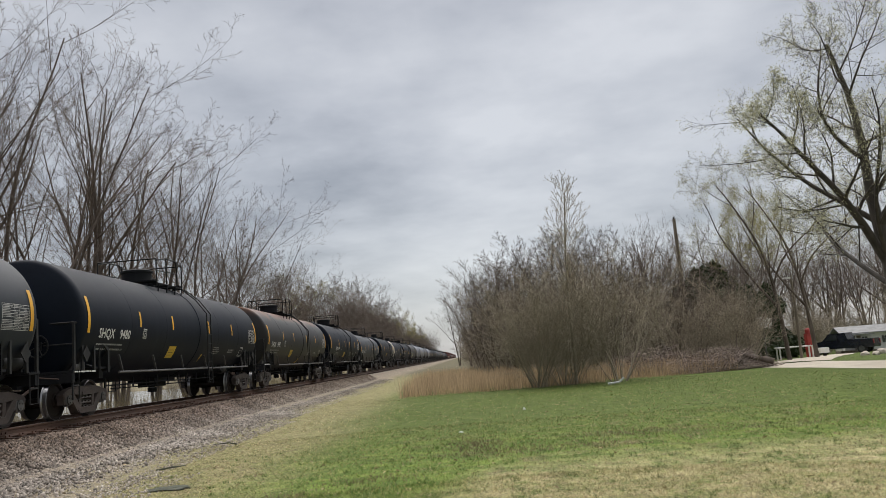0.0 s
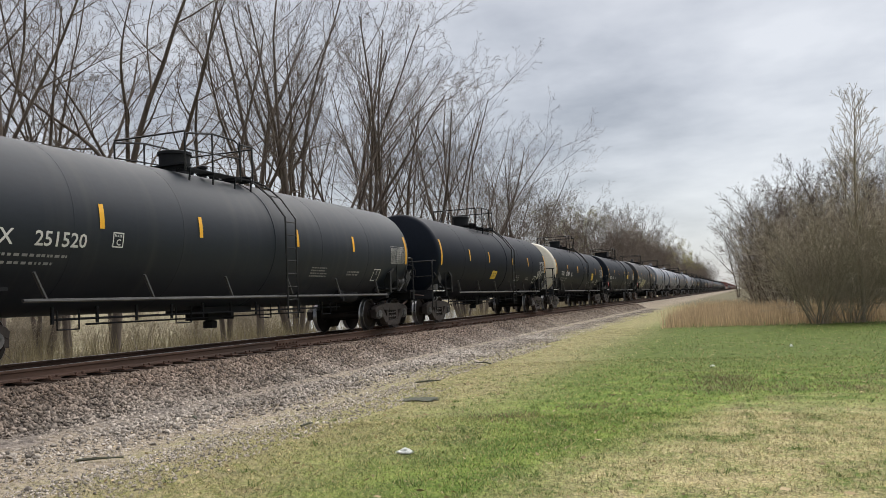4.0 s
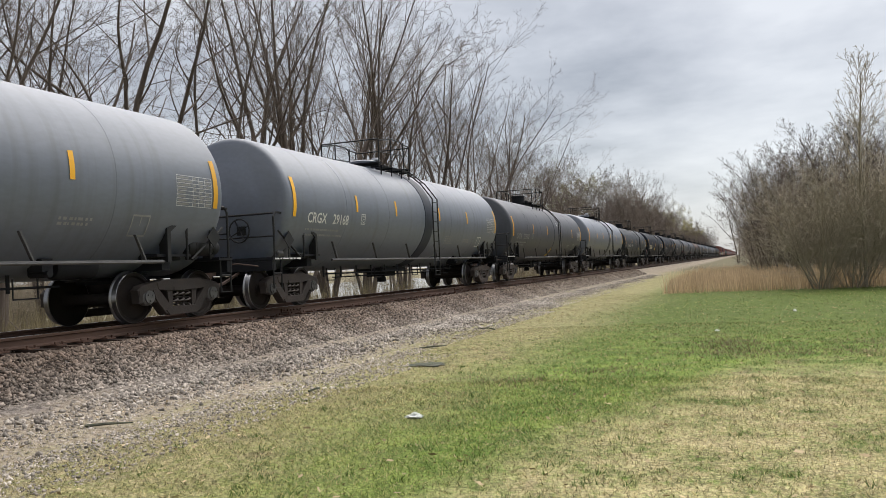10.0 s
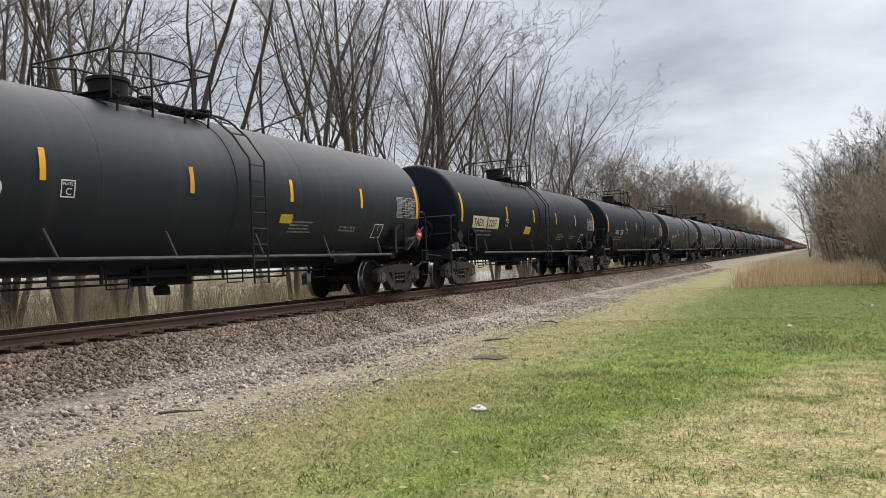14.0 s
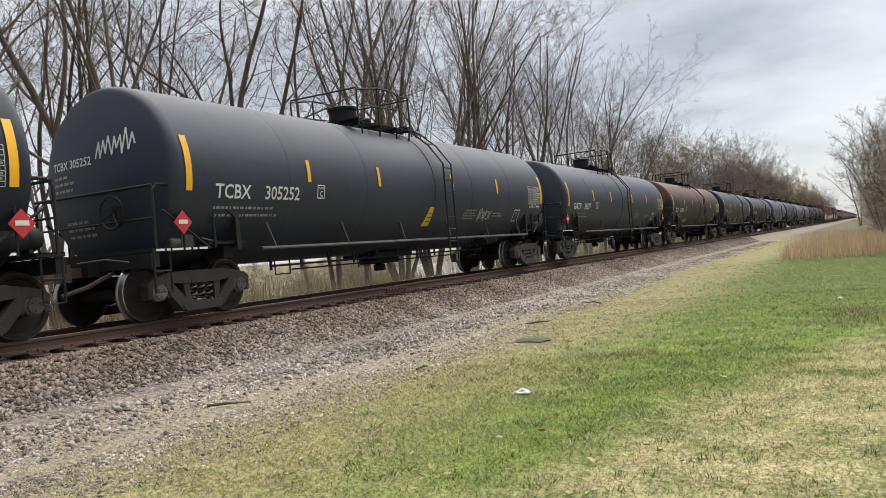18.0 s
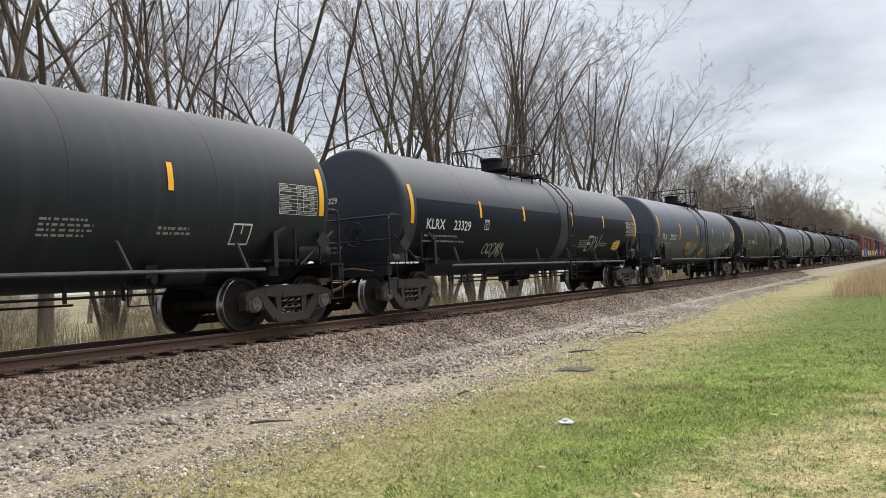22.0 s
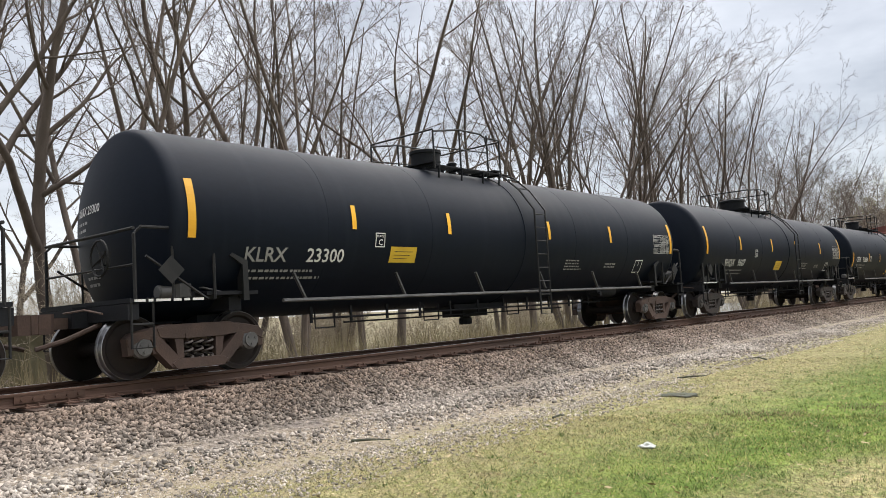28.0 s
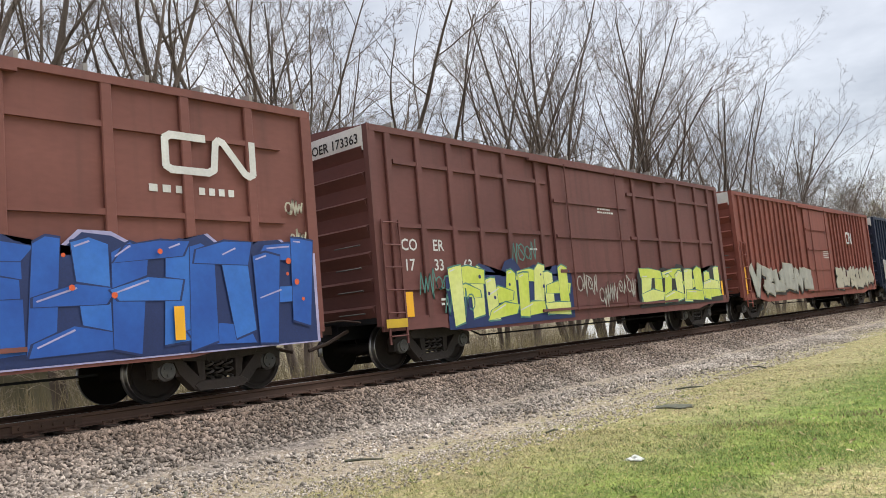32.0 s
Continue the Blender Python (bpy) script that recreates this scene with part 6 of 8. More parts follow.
COUPLINGS = [-0.4, 17.76, 35.91, 53.94, 71.35, 89.66, 107.6, 125.54, 143.34, 161.52, 179.61, 197.9, 216.24, 234.36, 252.46, 270.8, 289.1, 307.4,
             325.70, 343.62, 361.97, 379.87, 398.72, 417.12, 435.57, 454.6, 473.6, 492.7, 510.05, 529.28, 546.79, 564.25]
SHARE = dict(strips="even")
ROSTER = [
    dict(paint=M_BLACK_OLD, look_words="faded black tank car with white stencilled tables", end_style=1, mark="SHQX", number="9476", extra=0.4),
    dict(paint=M_BLACK, look_words="black tank car with yellow decals and white lettering", mark="SHQX", number="9480", top=3.89, end_style=1, square=[(-2.2, -0.96, -1.6, -0.57, 0), (0.65, -1.2, 1.1, -0.82, 0.15)], extra=0.4),
    dict(paint=M_RUSTSPOT, look_words="black tank car with rust patches on its crown", mark="SHQX", number="9492", top=3.90, end_style=1, square=[(-2.7, -0.93, -2.1, -0.54, 0), (0.25, -1.35, 0.7, -0.97, 0.15)], extra=0.4),
    dict(paint=M_BLACK, look_words="clean black tank car with a yellow decal", mark="SHQX", number="9487", top=3.92, end_style=1, square=[(-1.05, -0.95, -0.42, -0.56, 0)], extra=0.4, strip_at=(-3.9, -0.89, 1.61, 4.67), shift=1.4),
    dict(paint=M_BLACK_OLD, look_words="dusty black tank car with white lettering", mark="TCBX", number="251520", top=3.66),
    dict(paint=M_BLACK, look_words="black tank car with a yellow decal, scrawled tag", square=[(-1.6, -0.75, -0.95, -0.4, 0.1)]),
    dict(paint=M_BLACK, look_words="black tank car with cream-white heads", mark="TCIX", number="257885", top=3.75, heads=M_WHITE_END, end_style=1, square=[(3.2, -0.57, 3.8, -0.1, 0)], lv=-0.36, strip_at=(-4.6, -1.6, 1.12, 4.6), shift=0.65),
    dict(paint=M_BLACK, look_words="glossy black tank car with small yellow decal", mark="SOTX", number="1484", top=3.79, hump="box", hazard=(-1,), square=[(2.7, -0.3, 3.5, 0.03, 0)], extra=-0.3),
    dict(paint=M_BLACK_BROWN, look_words="brownish black tank car with cream bubble graffiti", mark="CRGX", number="29171", top=3.90, stencils=[("LD LMT  205300 LB  93100KG", 0.115, -6.45, -0.52, M_WHITE), ("LT WT     80700 LB  35600KG", 0.115, -6.45, -0.68, M_WHITE)], lv=-0.30, shift=-0.1, hump="low", hazard=(-1,), rusty=True),
    dict(paint=M_GREY, look_words="blue-grey tank car with dark streaks at the ladder", mark="CRGX", number="29126", top=3.97, hump="low", text=M_WHITE_DIM, ladder=-0.9, ring_paint=M_GREY_DARK),
    dict(paint=M_GREY, look_words="blue-grey tank car with dark jacket rings", mark="CRGX", number="29168", top=3.93, hump="low", ladder=0.5, ring_paint=M_GREY_DARK),
    dict(paint=M_GREY_SOOT, look_words="sooty dark grey tank car with a yellow decal", mark="GATX", number="225060", top=3.85, stencils=[("CAUTION", 0.10, 0.72, 0.62, M_WHITE), ("NITROGEN BLANKET", 0.10, 0.52, 0.50, M_WHITE), ("DO NOT ENTER", 0.10, 0.64, 0.38, M_WHITE)], text=M_WHITE_DIM, square=[(0.11, -1.35, 0.80, -0.8, 0.27)], strip_at=(-4.1, -1.2, 1.97, 5.05)),
    dict(paint=M_GREY, look_words="blue-grey tank car with faded lettering", mark="CRGX", number="29141", top=3.93, hump="low", text=M_WHITE_DIM, ladder=0.9, ring_paint=M_GREY_DARK),
    dict(paint=M_BLACK_OLD, look_words="faded black tank car with white lettering", mark="TAEX", number="2210", top=3.70, hazard=(1,), square=[(1.8, -0.61, 2.2, -0.42, 0)], strip_at=(-3.55, -0.7, 2.1, 4.8), shift=1.0),
    dict(paint=M_BLACK, look_words="black tank car with cream number panels", mark="TAEX", number="2237", top=3.74, boxed=True, ladder=0.0, square=[(-2.0, -0.62, -1.35, -0.34, 0)], strip_at=(-3.9, -1.05, 1.75, 4.6), shift=0.35),
    dict(paint=M_BLACK, look_words="black tank car with white lettering", mark="TAEX", number="2230", strip_at=(-3.55, -0.7, 2.1, 4.8), shift=1.0),
    dict(paint=M_BLACK_OLD, look_words="faded black tank car with red hazard placards", hazard=(1,), mark="TAEX", number="2218", strip_at=(-3.55, -0.7, 2.1, 4.8), shift=1.0),
    dict(paint=M_GREY_DARK, look_words="charcoal tank car with white scrawl on its head", mark="TCBX", number="305252", top=3.88, stencils=[("AAR ST-464", 0.17, 6.72, -0.46, M_WHITE)], hazard=(-1,), square=[(0.1, -1.0, 0.55, -0.5, 0.15)]),
    dict(paint=M_GREY_DARK, look_words="charcoal tank car with yellow reflectors", mark="GATX", number="36377", hazard=(-1, 1), ladder=0.1),
    dict(paint=M_RUSTTOP, look_words="tank car with rust-brown crown over black flanks", mark="TILX", number="290851", top=3.77),
    dict(paint=M_BLACK_OLD, look_words="faded black tank car with a yellow decal at its ladder", mark="VTGX", number="255012", square=[(-0.4, -1.32, -0.08, -0.74, 0.2)]),
    dict(paint=M_GREY_DARK, look_words="charcoal tank car with black lower flank and white scrawl", mark="KLRX", number="23329", top=3.74, band=0.25, square=[(5.5, -0.86, 6.2, -0.58, 0)]),
    dict(paint=M_GREY_BLUE, look_words="blue-grey tank car with white scrawled tags", mark="TILX", number="293322", top=3.85, hump="drum", square=[(-2.88, -0.83, -2.26, -0.51, 0), (0.15, -1.45, 0.68, -0.8, 0.25)], ladder=-0.1, deck=0.75, ring_paint=M_GREY_DARK, strip_at=(-4.3, -1.1, 2.25, 4.9)),
    dict(paint=M_BLACK_OLD, look_words="faded black tank car with white lettering", mark="CLIX", number="298029", top=3.85, strip_at=(-3.55, -0.7, 2.1, 4.8), shift=1.05),
    dict(paint=M_GREY_BLUE, look_words="blue-grey tank car with yellow reflectors", mark="GATX", number="215962", text=M_WHITE_DIM),
    dict(paint=M_GREY_DARK, look_words="charcoal tank car with hazard placard holders", mark="GATX", number="215940", text=M_WHITE_DIM),
    dict(paint=M_BLACK, look_words="black tank car with large grey and white lettering", mark="KLRX", number="23300", rusty=True, extra=0.2, shift=0.35, square=[(-3.8, -0.66, -3.1, -0.36, 0)], lv=-0.66, dim_mark=True),
    dict(paint=M_BLACK, look_words="clean black tank car with a yellow decal", mark="SHQX", number="9607", top=3.90, end_style=1, square=[(-1.0, -0.86, -0.31, -0.5, 0)], lv=-0.70, extra=0.95, shift=1.0, strip_at=(-4.78, -1.55, 1.25, 4.65)),
    dict(strips="low", paint=M_BLACK, extra=0.2, look_words="charcoal tank car with a pale yellow decal", mark="CBTX", number="720884", top=3.86, end_style=0, square=[(-0.3, -1.13, 0.22, -0.62, 0.18)]),
]
for i, spec in enumerate(ROSTER):
    a, b = COUPLINGS[i], COUPLINGS[i + 1]
    couple(tank_car(b - a, seed=i * 13, **spec), (a + b) / 2)

# ---- boxcars ----
def car_paint(name, c1, c2, c3):
    m = tank_paint(name, c1, c2, c3, 0.5, rough=0.65)
    return m


M_OXIDE = car_paint("oxide_brown_paint", (0.150, 0.056, 0.047), (0.215, 0.085, 0.071), (0.10, 0.046, 0.039))
M_MAROON = car_paint("dark_maroon_paint", (0.115, 0.044, 0.041), (0.165, 0.066, 0.060), (0.078, 0.036, 0.032))
M_REDBROWN = car_paint("red_brown_paint", (0.195, 0.060, 0.047), (0.27, 0.088, 0.067), (0.12, 0.048, 0.038))
M_NAVY = car_paint("navy_blue_paint", (0.014, 0.022, 0.045), (0.024, 0.036, 0.070), (0.03, 0.03, 0.035))
M_GALV = surf("galvanised_roof", (0.16, 0.15, 0.14), (0.26, 0.25, 0.24), 1.0, 0.6, 0.1)
M_SPRAY = {
    "blue": surf("blue_spray_paint", (0.009, 0.066, 0.33), (0.018, 0.115, 0.47), 1.2, 0.55, fine=0.15, fine_scale=12),
    "navy": surf("dark_blue_spray_paint", (0.006, 0.018, 0.09), (0.012, 0.03, 0.13), 1.2, 0.55),
    "white": surf("white_spray_paint", (0.62, 0.64, 0.66), (0.48, 0.50, 0.55), 2.0, 0.6, fine=0.2),
    "lime": surf("lime_spray_paint", (0.50, 0.60, 0.06), (0.60, 0.66, 0.14), 1.5, 0.6, fine=0.15, fine_scale=12),
    "cream": surf("cream_spray_paint", (0.52, 0.45, 0.28), (0.36, 0.38, 0.26), 0.8, 0.6, fine=0.15, fine_scale=12),
    "sage": surf("sage_spray_paint", (0.26, 0.34, 0.24), (0.40, 0.42, 0.30), 0.9, 0.6, fine=0.15, fine_scale=12),
    "char": surf("charcoal_spray_paint", (0.014, 0.014, 0.015), (0.03, 0.03, 0.03), 1.5, 0.6),
    "orange": surf("orange_spray_paint", (0.65, 0.11, 0.03), (0.55, 0.09, 0.03), 2.0, 0.6),
    "violet": surf("violet_spray_haze", (0.085, 0.045, 0.085), (0.13, 0.065, 0.13), 1.2, 0.7, fine=0.3, fine_scale=6),
    "sky": surf("light_blue_spray_paint", (0.016, 0.11, 0.46), (0.035, 0.17, 0.56), 1.2, 0.55, fine=0.2, fine_scale=10),
    "lemon": surf("pale_lime_spray_paint", (0.60, 0.66, 0.16), (0.66, 0.70, 0.28), 1.5, 0.6, fine=0.15, fine_scale=12),
    "halo": surf("lavender_spray_mist", (0.30, 0.29, 0.50), (0.42, 0.40, 0.60), 2.0, 0.6, fine=0.3, fine_scale=10),
    "teal": surf("teal_spray_paint", (0.05, 0.16, 0.14), (0.08, 0.22, 0.19), 1.5, 0.6),
    "pale": surf("faded_pale_spray_paint", (0.42, 0.42, 0.38), (0.30, 0.30, 0.27), 2.5, 0.6, fine=0.3, fine_scale=10),
    "bone": surf("bone_spray_paint", (0.50, 0.47, 0.38), (0.40, 0.37, 0.29), 1.5, 0.6, fine=0.2, fine_scale=12),
}
M_BLOT = surf("faded_blue_overpaint", (0.030, 0.075, 0.13), (0.045, 0.085, 0.125), 2.5, 0.6, fine=0.3, fine_scale=8)
M_SPRAY["fade"] = tank_paint("cream_to_sage_spray_paint", (0.56, 0.50, 0.29), (0.46, 0.41, 0.24), (0.40, 0.40, 0.28), 0.4, rough=0.6, top=(0.30, 0.40, 0.29), top_level=1.5)
SIDE_X = 1.52


def flat_poly(ring, x):
    """A flat sprayed shape on the car's side."""
    k = Kit()
    n = len(ring)
    cu, cz = sum(p[0] for p in ring) / n, sum(p[1] for p in ring) / n
    k.add([(x, cu, cz)] + [(x, a, b) for a, b in ring], [(0, 1 + i, 1 + (i + 1) % n) for i in range(n)])
    return k


def blob(rnd, u0, u1, z0, z1, jag=0.12, pts=14):
    """An uneven, angular block-letter outline inside a cell."""
    ring = []
    cu, cz, hu, hz = (u0 + u1) / 2, (z0 + z1) / 2, (u1 - u0) / 2, (z1 - z0) / 2
    for q in range(pts):
        a = 6.2832 * (q + rnd.uniform(-0.25, 0.25)) / pts
        c, s = math.cos(a), math.sin(a)
        m = 1 / max(abs(c), abs(s))
        k = m * (1 - rnd.uniform(0, jag * 2)) if rnd.random() < 0.75 else m * rnd.uniform(0.72, 0.9)
        ring.append((cu + hu * c * k * 1.06, cz + hz * s * k))
    return ring


def grow_ring(ring, d):
    n = len(ring)
    cu, cz = sum(p[0] for p in ring) / n, sum(p[1] for p in ring) / n
    out = []
    for u, z in ring:
        L = math.hypot(u - cu, z - cz) or 1
        out.append((u + (u - cu) / L * d, z + (z - cz) / L * d))
    return out


GLYPHS = (((0, 0, 0.12, 1), (0.12, 1, 0.80, 0.05), (0.80, 0.05, 0.95, 1)), ((0.05, 0, 0.35, 1), (0.35, 1, 0.95, 0), (0.18, 0.38, 0.78, 0.30)), ((0.08, 0, 0, 1), (0, 1, 0.95, 0.86), (0.05, 0.55, 0.75, 0.45), (0.08, 0.06, 1, 0)),
          ((0.1, 0, 0.1, 1), (0.1, 0.45, 0.9, 1), (0.2, 0.55, 0.95, 0)), ((0, 1, 0.95, 0.9), (0.95, 0.9, 0.1, 0.1), (0.1, 0.1, 1, 0)), ((0.9, 0.9, 0.1, 0.85), (0.1, 0.85, 0.15, 0.5), (0.15, 0.5, 0.9, 0.42), (0.9, 0.42, 0.8, 0.05), (0.8, 0.05, 0, 0.1)),
          ((0, 1, 0.4, 0), (0.4, 0, 0.95, 1)), ((0.1, 1, 0.1, 0.1), (0.1, 0.1, 0.9, 0), (0.9, 0, 0.85, 1)))


def bar_ring(a0, b0, a1, b1, w, grow):
    """A thick straight stroke with flared ends."""
    L = math.hypot(a1 - a0, b1 - b0) or 1
    du, dz = (a1 - a0) / L, (b1 - b0) / L
    e = w * 0.42 + grow
    h0, h1 = w * 0.5 + grow, w * 0.62 + grow
    return [(a0 - du * e + dz * h0, b0 - dz * e - du * h0), (a1 + du * e + dz * h1, b1 + dz * e - du * h1), (a1 + du * e * 0.6 - dz * h1, b1 + dz * e * 0.6 + du * h1), (a0 - du * e - dz * h0, b0 - dz * e + du * h0)]


def throw_up(car, u0, u1, z0, z1, letters, fill, edge, shade, seed, base_x, spots=None, label="", tall=0.12, solid=False):
    """Block graffiti: angular interlocking strokes on a dark shadow, with an outline and small highlights."""
    rnd = random.Random(seed)
    w = (u1 - u0) / letters
    piece = new("graffiti")
    piece.parent = car
    piece["label"] = label or "sprayed graffiti lettering"
    layer = {lay: Kit() for lay in range(7)}
    last = -1
    if solid:
        top = [(u1 - (u1 - u0) * q / 20, z1 - (0.02 if (q // 2) % 2 else 0.24) - rnd.uniform(0.0, 0.12)) for q in range(21)]
        ring = [(u0, z0), (u1, z0 + 0.03)] + top
        for lay, grow, lift in ((5, 0.13, -0.0035), (0, 0.07, -0.002), (4, 0.0, -0.0005)):
            kk = flat_poly(grow_ring(ring, grow), base_x + lift)
            layer[lay].add(kk.v, kk.f)
    if solid:
        # interlocking angular pieces, each over the last with its own dark line
        cells, step = [], 0.0007
        for q in range(letters):
            a = u0 + w * q
            mid = (z0 + z1) / 2 + rnd.uniform(-0.12, 0.12)
            bars_v = [(a + 0.02 * w, z0 + 0.06, a + 0.36 * w, z1 - rnd.uniform(0.1, 0.35)), (a + 0.62 * w, z0 + rnd.uniform(0.05, 0.3), a + 0.97 * w, z1 - rnd.uniform(0.05, 0.3))]
            bars_h = [(a + 0.05 * w, z1 - 0.42, a + 0.95 * w, z1 - 0.16), (a + 0.05 * w, mid - 0.13, a + 0.9 * w, mid + 0.13), (a + 0.05 * w, z0 + 0.08, a + 0.98 * w, z0 + 0.36)]
            pieces = bars_v + rnd.sample(bars_h, 2)
            rnd.shuffle(pieces)
            cells += pieces
        for i, (a, b, c, d) in enumerate(cells):
            lean = rnd.uniform(-0.10, 0.16)
            ring = [(a + rnd.uniform(-0.06, 0.06), b + rnd.uniform(-0.05, 0.08)), (c + rnd.uniform(-0.06, 0.06), b + rnd.uniform(-0.05, 0.10)), (c + lean + rnd.uniform(-0.05, 0.08), d + rnd.uniform(-0.10, 0.05)), ((a + c) / 2 + lean, d + rnd.uniform(-0.02, 0.10)), (a + lean + rnd.uniform(-0.08, 0.05), d + rnd.uniform(-0.10, 0.05))]
            ring = [(max(u0 - 0.05, min(u1 + 0.08, p)), max(z0, min(z1 + 0.04, r))) for p, r in ring]
            for lay, grow, lift in ((1, 0.035, 0.0), (2 if i % 3 else 6, 0.0, step * 0.5)):
                kk = flat_poly(grow_ring(ring, grow), base_x + 0.002 + i * step + lift)
                layer[lay].add(kk.v, kk.f)
            if rnd.random() < 0.55:
                p, r = ring[4]
                p2, r2 = ring[3]
                kk = flat_poly(bar_ring(p + 0.05, r - 0.05, p2, r2 - 0.05, 0.022, 0), base_x + 0.003 + (i + 2) * step)
                layer[3].add(kk.v, kk.f)
    for q in range(0 if solid else letters):
        thick = min(0.42 * w, 0.36)
        a, b = u0 + w * q + thick * 0.5, u0 + w * (q + 1) - thick * 0.35
        lo, hi = z0 + thick * 0.75 + rnd.uniform(0, tall), z1 - thick * 0.75 - rnd.uniform(0, tall)
        g = rnd.choice([i for i in range(len(GLYPHS)) if i != last])
        last = g
        slant = rnd.uniform(-0.12, 0.18)
        for j, (p0, q0, p1, q1) in enumerate(GLYPHS[g]):
            p0, p1 = a + (b - a) * p0 + slant * (q0 - 0.5), a + (b - a) * p1 + slant * (q1 - 0.5)
            q0, q1 = lo + (hi - lo) * q0 + rnd.uniform(-0.06, 0.06), lo + (hi - lo) * q1 + rnd.uniform(-0.06, 0.06)
            t = thick * rnd.uniform(0.85, 1.2)
            x = base_x + 0.0007 * (q * 4 + j) % 0.012
            for lay, grow, lift, dx, dz in ((0, 0.075, 0.0, 0.05, -0.05), (1, 0.03, 0.014, 0, 0), (2, 0.0, 0.028, 0, 0)):
                kk = flat_poly([(max(u0 - 0.1, min(u1 + 0.1, c + dx)), max(z0 - 0.02, d + dz)) for c, d in bar_ring(p0, q0, p1, q1, t, grow)], x + lift)
                layer[lay].add(kk.v, kk.f)
            if rnd.random() < 0.5:
                kk = flat_poly(bar_ring(p0 * 0.8 + p1 * 0.2 - t * 0.25, q0 * 0.8 + q1 * 0.2, p0 * 0.45 + p1 * 0.55 - t * 0.25, q0 * 0.45 + q1 * 0.55, 0.03, 0), x + 0.042)
                layer[3].add(kk.v, kk.f)
    for lay, (nm, m) in {0: ("shadow", shade), 1: ("outline", edge), 2: ("fill", fill), 3: ("highlight", "halo" if fill == "blue" else "white" if solid else edge), 4: ("ground", shade if solid else fill), 5: ("halo", "halo" if fill == "blue" else shade), 6: ("light_fill", {"blue": "sky", "lime": "lemon"}.get(fill, fill))}.items():
        if layer[lay].v:
            tagged(put("graffiti_" + nm, layer[lay].mesh("graffiti_" + nm, M_SPRAY[m]), piece), kind="stuff")
    if spots:
        k = Kit()
        for q in range(9):
            cu, cz, r = rnd.uniform(u0, u1), rnd.uniform(z0 + 0.2, z1 - 0.2), rnd.uniform(0.025, 0.055)
            kk = flat_poly([(cu + r * math.cos(i * 0.9), cz + r * math.sin(i * 0.9)) for i in range(7)], base_x + 0.058)
            k.add(kk.v, kk.f)
        stuff("graffiti_spots", k.mesh("graffiti_spots", M_SPRAY[spots]), piece)
    return piece


def plain_text(body, size, u, z, x, mat, squeeze=1.0):
    pts, faces = flat_text(body, size)
    k = Kit()
    k.add([(x, u + a * squeeze, z + b) for a, b in pts], faces)
    return k.mesh("lettering", mat)


def word_bars(car, u, z, widths, tall, x, mat):
    """A company's name as plain bars, letter by letter."""
    k = Kit()
    for w in widths:
        if w > 0:
            b = min(w, 0.13)
            k.plate([(u, z), (u + b, z), (u + b, z + tall), (u, z + tall)], x, x + 0.003)
        u += 0.33 if abs(w) > 0.15 else abs(w) + 0.07
    stuff("lettering_bars", k.mesh("lettering_bars", mat), car)


def panel(ring, x0, x1):
    k = Kit()
    k.plate(ring, x0, x1)
    return k


def rect(u0, z0, u1, z1):
    return [(u0, z0), (u1, z0), (u1, z1), (u0, z1)]


def roof_rib():
    k = Kit()
    k.box(0, 0, 0, 2 * SIDE_X - 0.1, 0.06, 0.12)
    return k.mesh("roof_rib", M_GALV)


